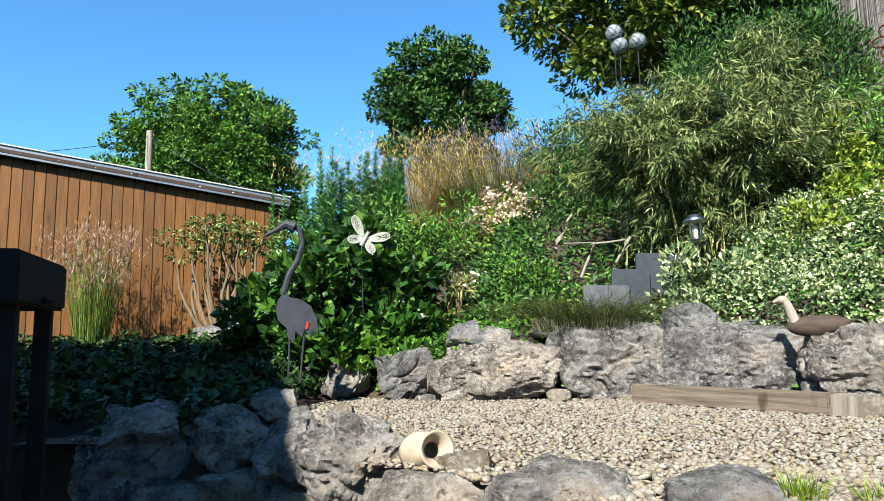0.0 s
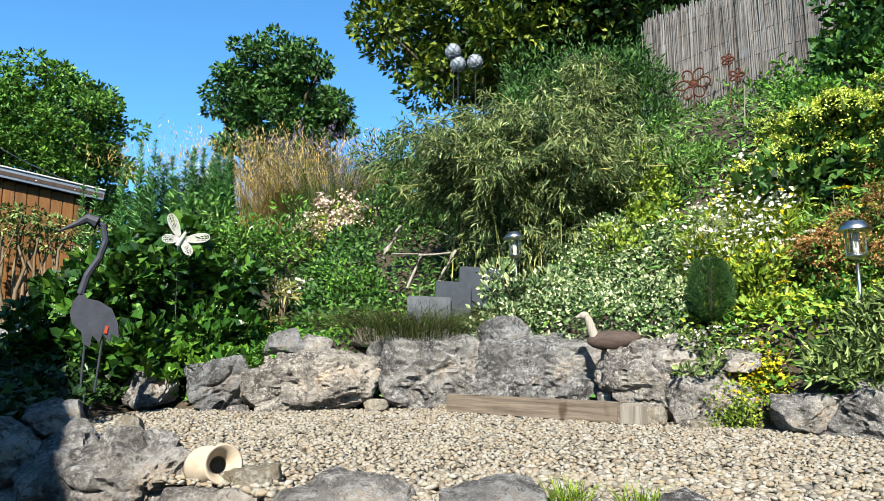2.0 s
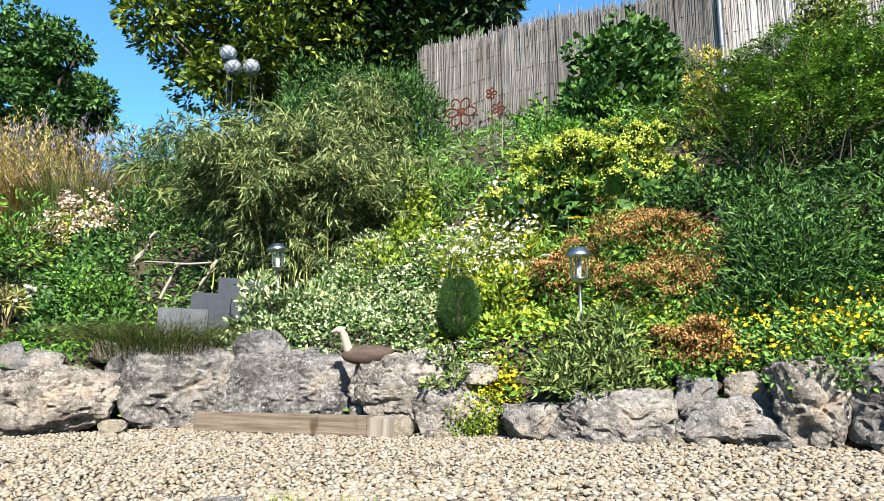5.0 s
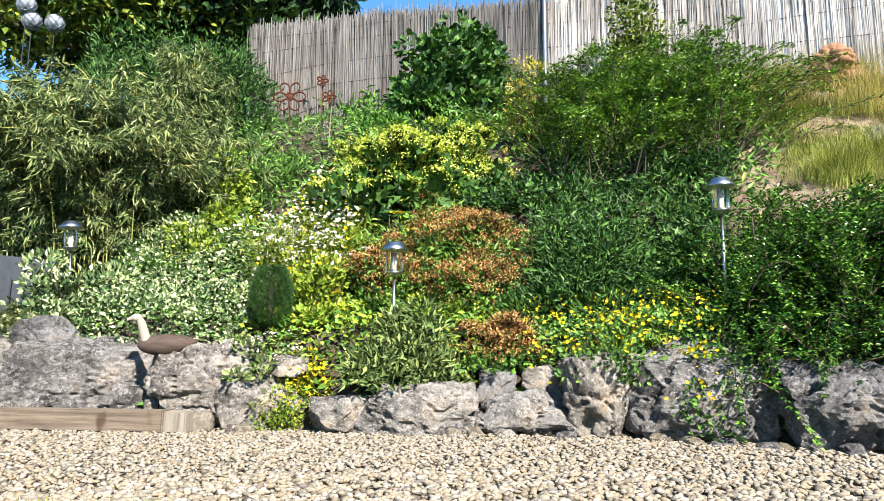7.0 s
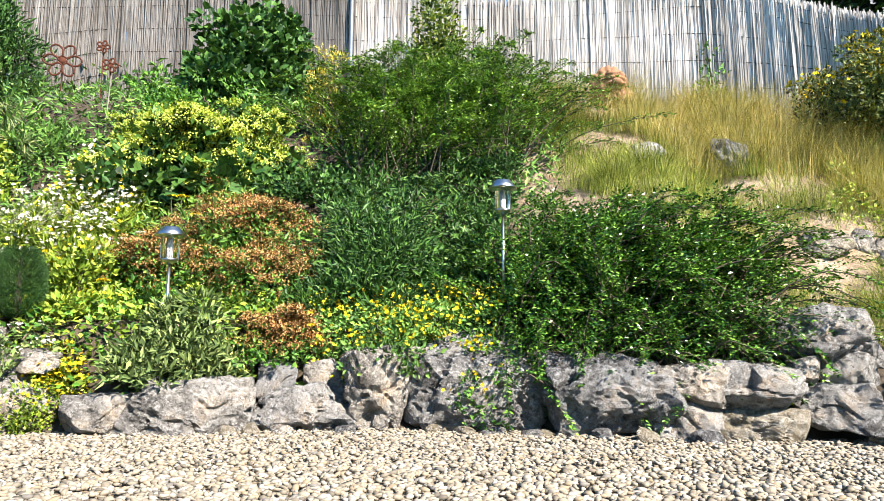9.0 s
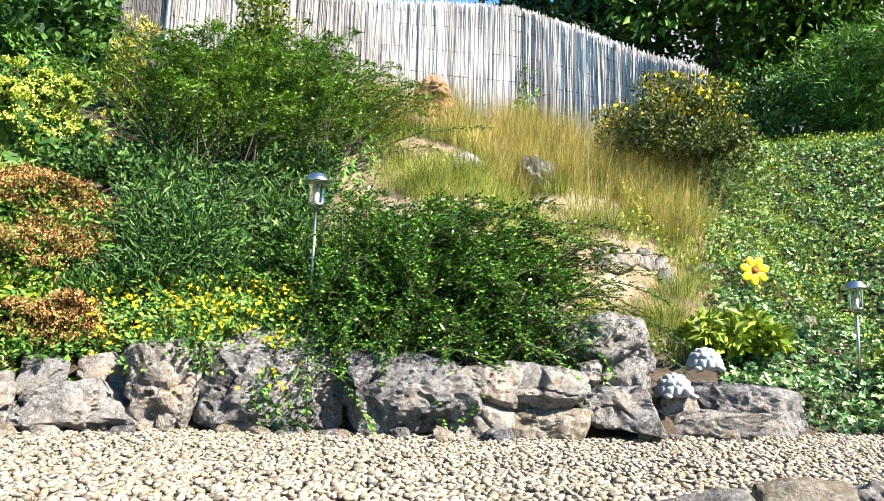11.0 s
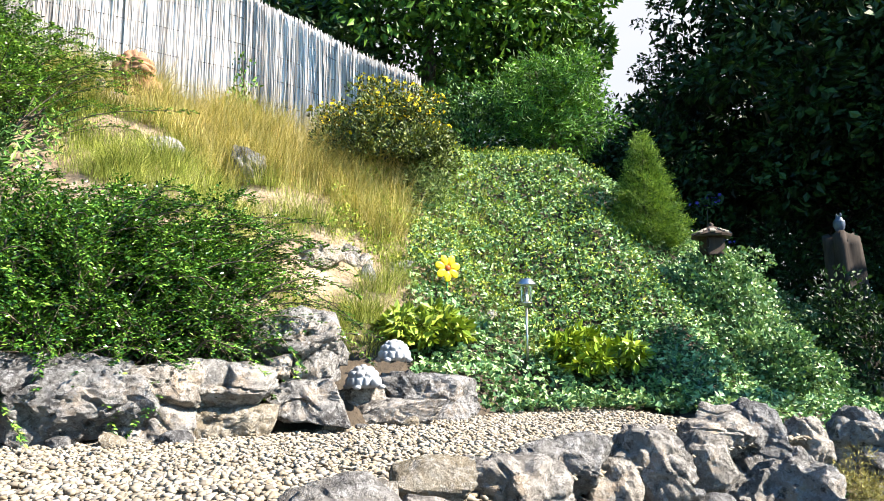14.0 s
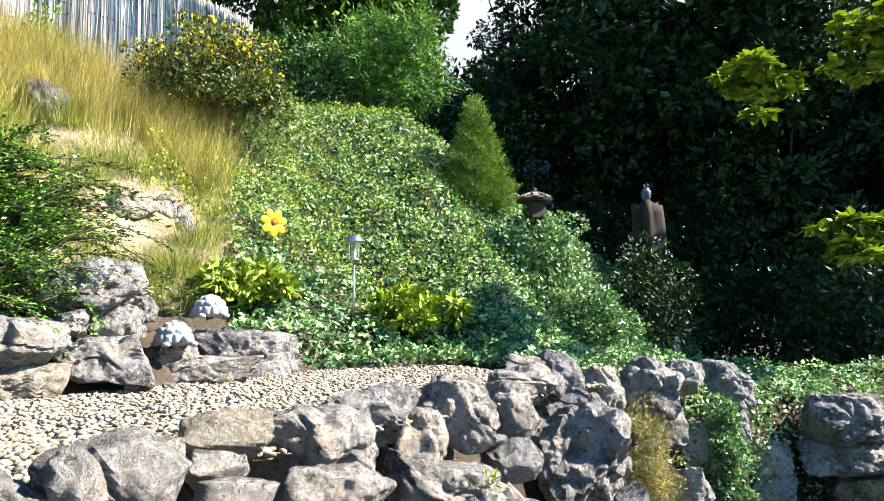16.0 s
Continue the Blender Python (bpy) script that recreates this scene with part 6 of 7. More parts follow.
boulder(3.322, -1.798, 0.043, 0.162, 0.097, 0.096, -116.8, 411, mat=DARK_STONE, fine=2, tip=-31)
boulder(3.072, -1.636, -0.033, 0.103, 0.077, 0.117, -116.1, 412, mat=DARK_STONE, fine=2, tip=-22)
boulder(3.452, -1.901, 0.123, 0.094, 0.056, 0.045, -117.4, 413, mat=DARK_STONE, fine=True, tip=-29)
boulder(3.373, -2.013, 0.067, 0.133, 0.094, 0.125, -119.8, 414, fine=2, tip=-20)
boulder(3.277, -2.043, -0.244, 0.254, 0.191, 0.292, -121.2, 415, mat=DARK_STONE, fine=2, tip=-27)
boulder(3.542, -2.350, -0.040, 0.138, 0.104, 0.153, -123.2, 416, mat=DARK_STONE, fine=2, tip=-18)
boulder(2.904, -1.485, -0.101, 0.059, 0.036, 0.032, -114.7, 417, mat=DARK_STONE, fine=True, tip=-25)
boulder(2.870, -1.539, -0.170, 0.119, 0.071, 0.090, -116.2, 418, fine=2, tip=-32)
boulder(3.730, -2.770, -0.040, 0.176, 0.129, 0.171, -126.9, 419, fine=2, tip=-23)
boulder(4.000, -3.222, -0.025, 0.139, 0.093, 0.125, -129.5, 420, mat=DARK_STONE, fine=2, tip=-30)
boulder(4.209, -3.738, -0.121, 0.160, 0.120, 0.180, -132.6, 421, mat=DARK_STONE, fine=2, tip=-21)
boulder(3.921, -3.220, -0.393, 0.098, 0.074, 0.168, -130.1, 422, mat=YELLOW_STONE, fine=True, tip=-28)
boulder(3.683, -2.968, -0.589, 0.138, 0.095, 0.126, -129.6, 423, fine=True, tip=-19)
boulder(3.324, -2.361, -0.482, 0.087, 0.054, 0.073, -125.5, 424, fine=True, tip=-26)
boulder(3.736, -2.872, -0.235, 0.124, 0.093, 0.166, -128.0, 425, fine=True, tip=-33)
boulder(4.203, -4.014, -0.620, 0.190, 0.127, 0.169, -134.9, 426, fine=True, tip=-24)
boulder(4.135, -3.981, -0.785, 0.186, 0.114, 0.152, -135.2, 427, fine=True, tip=-31)
boulder(4.135, -3.675, -0.373, 0.146, 0.109, 0.156, -132.6, 428, mat=DARK_STONE, fine=True, tip=-22)
boulder(0.95, 1.1, -0.12, 0.3, 0.21, 0.2, -50, 300)
boulder(1.3, 0.65, -0.12, 0.28, 0.196, 0.2, -43, 301)
boulder(1.62, 0.25, -0.12, 0.3, 0.21, 0.2, -36, 302)
boulder(1.92, -0.12, -0.12, 0.26, 0.182, 0.2, -29, 303)
boulder(0.75, 1.0, -0.5, 0.3, 0.21, 0.32, -22, 304)
boulder(1.1, 0.5, -0.5, 0.32, 0.22399999999999998, 0.32, -15, 305)
boulder(1.5, 0, -0.5, 0.3, 0.21, 0.32, -8, 306)
boulder(1.9, -0.5, -0.5, 0.3, 0.21, 0.32, -1, 307)
boulder(2.2, -0.9, -0.5, 0.32, 0.22399999999999998, 0.32, 6, 308)
boulder(2.5, -1.4, -0.5, 0.3, 0.21, 0.32, 13, 309)
foot_rng = np.random.default_rng(21)
for k in range(34):
    q = np.array([[foot_rng.uniform(0, 1), 0.0]])
    fx, fy = bank_strip(q, 3.4, 15.6, foot_rng.uniform(-0.10, 0.02), 0)[0]
    r = foot_rng.uniform(0.025, 0.06)
    boulder(fx, fy, 0.35 * r, r * 1.3, r, r * 0.8, foot_rng.uniform(0, 180), 500 + k, mat=YELLOW_STONE if k % 2 else STONE, fine=False, label="small broken stone lying at the foot of the wall", group="stones at the wall foot")
garden_lamp(1.833, 4.906, 0.769, 0.52, -3, 0)
garden_lamp(2.974, 2.963, 0.511, 0.55, 0, 40)
garden_lamp(4.085, 1.511, 0.645, 0.74, 0, 70)
garden_lamp(5.583, -1.618, 0.273, 0.662, 0, 10)
cover("bank_weeds", "mixed low green plants on the upper bank", lambda q: bank_strip(q, 5.5, 12.4, 0.9, 3.8), 16000, LANCE, WEED, 0.075, 0.12, category="ground cover", heap=0.10)
cover("bank_foliage", "mixed low green plants along the wall", lambda q: bank_strip(q, 2.2, 14.6, 0.12, 1.3), 16000, LEAF, SHRUB, 0.045, 0.07, category="ground cover", heap=0.06)
cover("lime_foliage", "yellow-green low plants on the bank", lambda q: bank_strip(q, 8.3, 10.6, 0.2, 1.6), 6000, LEAF, LIMELEAF, 0.045, 0.08, category="ground cover", heap=0.06)
cover("variegated_cover", "cream and green variegated leaves over the bank", lambda q: bank_strip(q, 6.4, 8.3, 0.25, 1.35), 15000, LEAF, VARIEGATED, 0.034, 0.10, heap=0.12, upright=0.8)
cover("lance_carpet", "fresh green lance-leaved perennials carpeting the bank", lambda q: bank_strip(q, 10.9, 12.1, 0.5, 2.2), 16000, LANCE, SHRUB_DARK, 0.055, 0.10, heap=0.14, upright=0.9)
cover("yellow_carpet", "yellow-flowering ground cover above the stones", lambda q: bank_strip(q, 10.8, 12.2, 0.18, 0.62), 7000, LEAF, WEED, 0.032, 0.08, heap=0.08, flowers=[("bloom", YELLOW_FL, BLOOM, 0.06, 0.024)])
cover("yarrow_carpet", "yarrow and loosestrife with white and yellow flowers", lambda q: bank_strip(q, 7.9, 9.0, 0.75, 1.8), 8000, NARROW, LIMELEAF, 0.07, 0.16, heap=0.10, upright=1.5, flowers=[("white_bloom", WHITE_FL, BLOOM, 0.09, 0.032), ("yellow_bloom", YELLOW_FL, BLOOM, 0.03, 0.028)])
cover("crest_weeds", "green weeds under the trees on the crest", lambda q: bank_strip(q, 2.0, 7.5, 3.9, 6.5), 13000, LANCE, WEED, 0.11, 0.3, category="ground cover", heap=0.25)
cover("bank_dark_foliage", "dark green leafy plants on the bank", lambda q: bank_strip(q, 2.6, 6.6, 0.9, 2.6), 8000, LEAF, SHRUB_DARK, 0.06, 0.08, category="ground cover", heap=0.06)
shrub("ivy_bush", "dense mass of glossy dark green ivy over the bank", -0.807, 5.776, 0.246, 1.735, 1.103, LOBED, IVY, 13500, 0.082, clumps=120, spread=0.2, d=1.2, category="ivy")
shrub("ground_ivy", "low bright green ivy at the foot of the ivy mass", -0.38, 5.36, 0.22, 1.25, 0.24, LOBED, IVY_LIGHT, 3800, 0.062, clumps=70, spread=0.3, d=0.6, category="ivy", stems=0)
shrub("silver_shrub", "pale grey-green leafy plant above the ivy", -0.912, 6.066, 0.264, 0.397, 1.202, LEAF, SAGE, 700, 0.05, clumps=14)
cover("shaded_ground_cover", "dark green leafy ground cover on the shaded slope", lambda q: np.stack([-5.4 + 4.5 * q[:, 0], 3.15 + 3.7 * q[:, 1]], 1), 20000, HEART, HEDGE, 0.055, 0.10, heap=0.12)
tuft("plume_grass", "tall ornamental grass with faded pink plumes by the shed", -3.422, 6.808, 0.341, 1.113, 0.16, 420, GRASS, lean=0.22, seeds=(PLUME, 0.5, 9, 0.022))
bare_shrub("bare_stemmed_shrub", "shrub with bare pale stems and leaves at the top", -2.221, 7.036, 0.364, 0.861, 1.552)
spires("tall_weed", "tall upright leafy weed spires", -1.483, 7.587, 0.416, 0.684, 1.91, 27, SPIRE)
spires("tall_weed", "tall upright leafy weed spires", -1.109, 7.575, 0.752, 0.558, 1.841, 20, SPIRE)
spires("tall_weed", "tall upright leafy weed spires", -0.706, 7.582, 1.141, 0.621, 1.478, 23, SPIRE)
shrub("leafy_weed", "broad mass of fresh green leafy weeds", -0.468, 7.251, 1.009, 1.126, 0.948, LANCE, WEED, 2600, 0.085, clumps=50)
shrub("daisy_bush", "green daisy bush with scattered white flowers", -0.097, 7.09, 1.006, 0.896, 1.051, LANCE, SHRUB, 2600, 0.07, clumps=40, flowers=[("bloom", WHITE_FL, BLOOM, 26, 0.05, 1, 0.6)])
tuft("dry_grass", "tall dry golden grass on the crest", -0.308, 8.832, 1.698, 1.25, 0.3, 1000, DRY, lean=0.95, width=0.006, seeds=(DRY, 0.6, 5, 0.02), group="dry grass")
tuft("dry_grass", "tall dry golden grass on the crest", 0.167, 8.847, 1.76, 1.19, 0.3, 1000, DRY, lean=0.95, width=0.006, seeds=(DRY, 0.6, 5, 0.02), group="dry grass")
tuft("dry_grass", "tall dry golden grass on the crest", 0.679, 8.848, 1.82, 1.14, 0.3, 1000, DRY, lean=0.95, width=0.006, seeds=(DRY, 0.6, 5, 0.02), group="dry grass")
tuft("lavender", "grey-green lavender clump with faded purple spikes", 0.647, 8.431, 1.714, 1.156, 0.4, 1800, SAGE, lean=0.6, seeds=(LAVENDER, 0.35, 6, 0.02), category="lavender")
shrub("goldenrod", "tall plant with golden yellow flower heads", 1.079, 8.758, 2.124, 0.582, 1.133, NARROW, WEED, 500, 0.09, clumps=14, flowers=[("bloom", ORANGE_FL, BLOOM, 200, 0.035, 12, 1.0)])
shrub("pink_flowering_shrub", "low shrub covered in pale pink and white flower clusters", 0.753, 7.513, 1.17, 1.01, 0.91, LEAF, LIMELEAF, 2400, 0.05, clumps=45, flowers=[("bloom", PINK_FL, BLOOM, 3600, 0.036, 14, 0.1)])
shrub("green_bush", "rounded bright green bush", 0.784, 6.233, 0.482, 0.778, 0.796, LEAF, SHRUB, 5200, 0.04, clumps=70)
shrub("flowering_stem_plant", "dry-stemmed plant with a white flower head", 0.137, 5.822, 0.505, 0.329, 0.657, NARROW, STRAW, 240, 0.1, clumps=8, stems=9, stem_mat=TWIG, flowers=[("flower_head", WHITE_FL, BLOOM, 60, 0.05, 20, 1.0)])
shrub("dark_shrub", "dark green pinnate-leaved shrub", 1.45, 7.40, 1.1, 1.25, 2.0, LANCE, SHRUB_DARK, 11000, 0.065, clumps=110)
tuft("sedge", "arching dull green sedge on top of the wall", 1.05, 5.10, 0.47, 0.40, 0.42, 2600, SEDGE, lean=1.15, width=0.003, curl=0.9)
bamboo("bamboo", "large arching bamboo with narrow yellow-green leaves", 2.24, 5.75, 2.3, 1.7, 1.62, 200, 0.092, low=0.08, nodes=26, fan=12)
bamboo("bamboo", "tall slender upright bamboo canes before the fence", 3.40, 6.7, 1.3, 0.7, 1.65, 60, 0.09, 0.45, 0.2, 20, 9)
shrub("dark_shrub", "dark leafy shrub between the bamboo and the fence", 3.815, 6.865, 2.570, 1.1, 1.5, LANCE, SHRUB_DARK, 9000, 0.07, clumps=90, lift=0.6)
shrub("dark_shrub", "dark leafy shrub behind the bamboo", 3.32, 7.612, 2.975, 1.5, 1.2, LANCE, SHRUB_DARK, 9000, 0.07, clumps=90, lift=0.6)
shrub("variegated_shrub", "cream and green variegated spindle shrub", 2.733, 5.091, 0.62, 0.95, 0.877, LEAF, VARIEGATED, 15000, 0.030, clumps=80, lift=0.6)
shrub("variegated_shrub", "low cream-edged variegated shrub spilling over the wall", 1.903, 4.884, 0.485, 0.865, 0.585, LEAF, VARIEGATED, 4600, 0.05, clumps=60, lift=0.5)
shrub("lime_perennial", "bright lime green low perennial", 2.93, 4.939, 1.117, 0.87, 0.431, LEAF, LIMELEAF, 3200, 0.05, clumps=50)
conifer("dwarf_conifer", "small clipped egg-shaped dwarf spruce", 2.555, 3.60, 0.565, 0.235, 0.36, CONIFER_DARK, 6500, 0.031, egg=True)
shrub("white_yarrow", "yarrow with flat white flower heads", 2.982, 4.049, 0.829, 0.624, 0.539, NARROW, LIMELEAF, 2200, 0.07, clumps=40, flowers=[("bloom", WHITE_FL, BLOOM, 1100, 0.026, 12, 1.0)])
shrub("yellow_loosestrife", "upright plants with small yellow flowers", 2.88, 3.655, 0.526, 0.529, 0.506, LEAF, LIMELEAF, 3600, 0.045, clumps=60, lift=0.7, flowers=[("bloom", YELLOW_FL, BLOOM, 260, 0.028, 4, 0.7)])
shrub("white_candytuft", "low plant with white flower clusters on the wall", 2.492, 3.514, 0.277, 0.626, 0.276, LEAF, SAGE, 1500, 0.04, clumps=30, flowers=[("bloom", WHITE_FL, BLOOM, 220, 0.02, 8, 0.6)])
shrub("yellow_stonecrop", "yellow-flowering stonecrop hanging over the stones", 2.601, 3.271, -0.007, 0.687, 0.386, LEAF, LIMELEAF, 3600, 0.025, clumps=60, d=0.22, flowers=[("bloom", YELLOW_FL, BLOOM, 800, 0.024, 6, 0.0)])
shrub("sage_bush", "grey-green sage with long soft leaves", 2.989, 2.82, 0.228, 0.747, 0.446, LANCE, SAGE, 3800, 0.062, clumps=60, flowers=[("bloom", PINK_FL, BLOOM, 14, 0.03, 1, 0.5)])
def sedum_heads(n):
    return [("flower_head", SEDUM, LEAF, int(1.8 * n), 0.017, 16, 0.3)]
shrub("rusty_sedum", "sedum with rust-brown faded flower heads over green leaves", 4.05, 3.35, 0.95, 1.35, 0.52, LEAF, SHRUB, 5200, 0.035, clumps=110, d=1.0, flowers=sedum_heads(17000), group="rusty sedums")
shrub("rusty_sedum", "sedum with rust-brown faded flower heads over green leaves", 3.42, 3.55, 0.70, 0.85, 0.46, LEAF, SHRUB, 3000, 0.035, clumps=80, d=0.8, flowers=sedum_heads(10000), group="rusty sedums")
shrub("rusty_sedum", "sedum with rust-brown faded flower heads over green leaves", 3.75, 2.95, 0.62, 1.0, 0.48, LEAF, SHRUB, 3600, 0.035, clumps=80, d=0.8, flowers=sedum_heads(11000), group="rusty sedums")
shrub("rusty_sedum", "low sedum with orange-brown heads at the wall", 3.36, 2.47, 0.33, 0.62, 0.27, LEAF, SHRUB, 1800, 0.032, clumps=60, d=0.4, flowers=sedum_heads(7000), group="rusty sedums")
shrub("rusty_sedum", "faded sedum with reddish stems below the lime bush", 4.35, 3.95, 1.45, 1.0, 0.32, LEAF, LIMELEAF, 1800, 0.035, clumps=60, d=0.6, flowers=sedum_heads(5200), group="rusty sedums")
shrub("green_perennial", "fresh green lance-leaved perennials", 4.18, 2.468, 0.558, 1.159, 0.80, LANCE, SHRUB_DARK, 18000, 0.055, clumps=150, d=0.9)
shrub("yellow_groundcover", "yellow-flowering ground cover above the wall", 3.659, 1.908, 0.281, 0.701, 0.343, LEAF, WEED, 3400, 0.035, clumps=70, flowers=[("bloom", YELLOW_FL, BLOOM, 500, 0.023, 4, 0.4)])
shrub("yellow_stonecrop", "yellow-flowering creeper hanging over a boulder", 3.66, 1.461, 0.024, 0.38, 0.448, LEAF, SHRUB, 1700, 0.03, clumps=30, d=0.2, flowers=[("bloom", YELLOW_FL, BLOOM, 150, 0.024, 5, 0.2)])
shrub("lime_euphorbia", "large bush of lime-yellow flower heads over dark leaves", 4.273, 4.252, 1.451, 1.75, 0.95, LOBED, SHRUB_DARK, 3400, 0.085, clumps=60, flowers=[("bloom", LIME, LEAF, 80000, 0.024, 44, 0.1)])
shrub("green_weeds", "fresh green weeds below the fence", 3.612, 5.301, 1.547, 1.082, 0.797, LANCE, WEED, 4200, 0.07, clumps=70)
shrub("mixed_shrub", "low dark green shrub below the cotoneaster", 4.582, 3.331, 1.475, 1.0, 0.4, LEAF, SHRUB_DARK, 3600, 0.05, clumps=60)
shrub("yellow_leaved_shrub", "yellow-green leaved shrub by the bamboo", 3.072, 5.138, 1.467, 0.417, 0.61, LEAF, LIMELEAF, 1500, 0.045, clumps=30)
sprays("olive_cotoneaster", "wide olive-green arching cotoneaster", 5.48, 2.75, 2.35, 1.3, 1.0, -62, COTON_BROWN, 340, 0.026, 0.30, sweep=(0.0, -0.1))
sprays("glossy_cotoneaster", "dark glossy spreading cotoneaster over the wall", 4.20, 0.92, 2.0, 1.0, 0.74, -74, COTON, 400, 0.0235, 0.30, 0.04, sweep=(0.30, -0.42), front=0.8)
shrub("fence_vine", "dark green vine climbing the reed fence", 5.45, 4.85, 2.72, 1.5, 1.3, LOBED, SHRUB_DARK, 8000, 0.072, clumps=80, d=0.5, category="vine", spread=0.2)
shrub("fence_vine", "leafy climber hanging on the reed fence", 6.95, 3.55, 2.95, 0.85, 1.7, LEAF, TREE_WARM, 3600, 0.06, clumps=50, d=0.35, category="vine")
shrub("golden_shrub", "shrub with pale golden leaves", 5.235, 3.763, 2.223, 0.42, 0.95, LANCE, GOLD_LEAF, 2200, 0.045, clumps=40, lift=0.8)
shrub("mixed_shrub", "low mixed shrub before the fence", 4.727, 4.647, 2.38, 1.674, 0.483, LEAF, SHRUB, 2600, 0.05, clumps=50)
shrub("small_rose_bush", "small open bush before the reed fence", 7.956, 0.809, 2.745, 0.534, 0.973, LEAF, SHRUB, 700, 0.055, clumps=18)
shrub("hypericum", "bush with many yellow flowers", 7.634, -0.646, 2.267, 1.95, 0.95, LEAF, HYPERICUM, 30000, 0.042, clumps=160, spread=0.2, flowers=[("bloom", YELLOW_FL, BLOOM, 1800, 0.045, 1, 0.3)])
BARE = ((6.02, 1.54, 0.2), (6.6, -0.1, 0.16), (5.77, 0.12, 0.2), (6.44, -0.2, 0.1), (6.13, 1.3, 0.14), (5.6, 0.0, 0.12), (5.88, -0.12, 0.26), (6.02, -0.38, 0.22), (6.6, 1.62, 0.3), (6.3, 0.5, 0.12), (6.1, 1.05, 0.14))


def dry_bank(low, high):
    """Places on the sunny bank between the two shares of its height."""
    def plan(q):
        u, v = (low + (high - low) * q[:, :1]), q[:, 1:]
        foot = (1 - v) * np.array([5.15, -0.55]) + v * np.array([5.4, 1.5])
        head = (1 - v) * np.array([8.1, -1.05]) + v * np.array([6.75, 2.45])
        return (1 - u) * foot + u * head
    return plan


grass_field("golden_grass", "long dry golden grass on the upper bank", dry_bank(0.5, 1.05), 520, 46, 0.40, OLIVE_GRASS, 0.55, 0.0035, 0.12, BARE)
grass_field("pale_grass", "pale straw seed stalks on the upper bank", dry_bank(0.5, 1.1), 110, 26, 0.50, DRY, 0.4, 0.003, 0.12, BARE)
grass_field("green_bank_grass", "short yellow-green grass on the lower dry bank", dry_bank(0.0, 0.75), 1000, 40, 0.16, BANK_GRASS, 0.6, 0.003, 0.12, BARE)
grass_field("ivy_edge_grass", "thin yellow-green grass growing through the ivy", lambda q: np.stack([5.7 + 2.6 * q[:, 0], -0.5 - 1.3 * q[:, 1] ** 1.5], 1), 260, 26, 0.20, BANK_GRASS, 0.6, 0.003, 0.14)
for k in range(34):
    gx, gy = dry_bank(0.08, 0.95)(RNG.uniform(0, 1, (1, 2)))[0]
    if all(math.hypot(gx - bx, gy - by) > r for bx, by, r in BARE):
        far = gx - 5.2 > 1.25
        tuft("grass_tussock", "tussock of fine golden grass on the bank" if far else "tussock of fine olive grass on the bank", gx, gy, float(height(np.array([gx]), np.array([gy]))[0]) - 0.01, 0.40 if far else 0.26, 0.15, 420, OLIVE_GRASS if far else BANK_GRASS, lean=0.75, width=0.003, group="grass tussocks")
cover("bank_ivy", "bank covered in small-leaved green ivy", lambda q: np.stack([4.9 + 4.6 * q[:, 0], -0.7 - 5.6 * q[:, 1] - 0.3 * q[:, 0]], 1), 80000, HEART, IVY_BLUE, 0.040, 0.06, heap=0.09, category="ivy")
cover("lower_ivy", "ivy running down to the lower terrace", lambda q: np.stack([3.45 + 3.2 * q[:, 0], -2.4 - 5.2 * q[:, 1]], 1), 40000, HEART, IVY_BLUE, 0.033, 0.07, heap=0.08, category="ivy")
shrub("ivy_mound", "mound of ivy below the bird house", 6.586, -3.726, 0.455, 1.0, 1.0, HEART, IVY_BLUE, 11000, 0.038, clumps=110, spread=0.2, category="ivy", group="ivy mounds")
shrub("ivy_mound", "low ridge of ivy running down the slope", 5.974, -3.88, 0.034, 0.9, 0.6, HEART, IVY_BLUE, 7000, 0.038, clumps=90, spread=0.22, category="ivy", group="ivy mounds")
cover("bank_herbs", "yellow-green grass and herbs among the ivy", lambda q: np.stack([6.0 + 3.2 * q[:, 0], -0.1 - 3.0 * q[:, 1]], 1), 14000, LEAF, LIMELEAF, 0.032, 0.10, heap=0.13, upright=0.9)
# two trees added mostly out of view, only to shade the lower bank
tree("dark_tree", "dark tree added mostly out of view to shade the lower bank", 5.848, -10.03, -1.3, 3.6, 6.4, 1.0, TREE_SHADED, 16000, 0.2, clumps=110, spread=.13)
tree("dark_tree", "dark tree added mostly out of view to shade the lower bank", 8.2, -12.2, -1.3, 5.0, 6.4, 1.0, TREE_SHADED, 16000, 0.2, clumps=110, spread=.13)
shrub("yellow_hosta", "clump of jagged yellow-green leaves", 5.789, -2.122, 0.285, 1.0, 0.27, LEAF, HOSTA, 3000, 0.08, clumps=70, lift=-0.1)
shrub("green_hosta", "clump of broad green leaves", 5.489, -0.807, 0.47, 0.92, 0.26, LEAF, LIMELEAF, 2800, 0.078, clumps=70, lift=-0.1)
shrub("grey_bush", "grey-green twiggy bush on the bank", 7.24, -0.99, 1.793, 0.717, 0.576, NARROW, SAGE, 1600, 0.07, clumps=30)
conifer("cone_conifer", "pointed cone-shaped dwarf conifer on the bank", 7.352, -3.369, 1.45, 0.80, 1.27, CONIFER, 8000, 0.088)
tree("walnut_tree", "broad spreading green tree beyond the shed", -8.157, 24.542, 1.771, 7.9, 8.6, 1.0, TREE, 60000, 0.17, clumps=380, spread=0.065, fill=0.3)
tree("small_tree", "airy dark green tree on the crest", 0.037, 12.173, 2.45, 2.7, 3.7, 0.4, SHRUB_DARK, 30000, 0.098, clumps=210, spread=0.075)
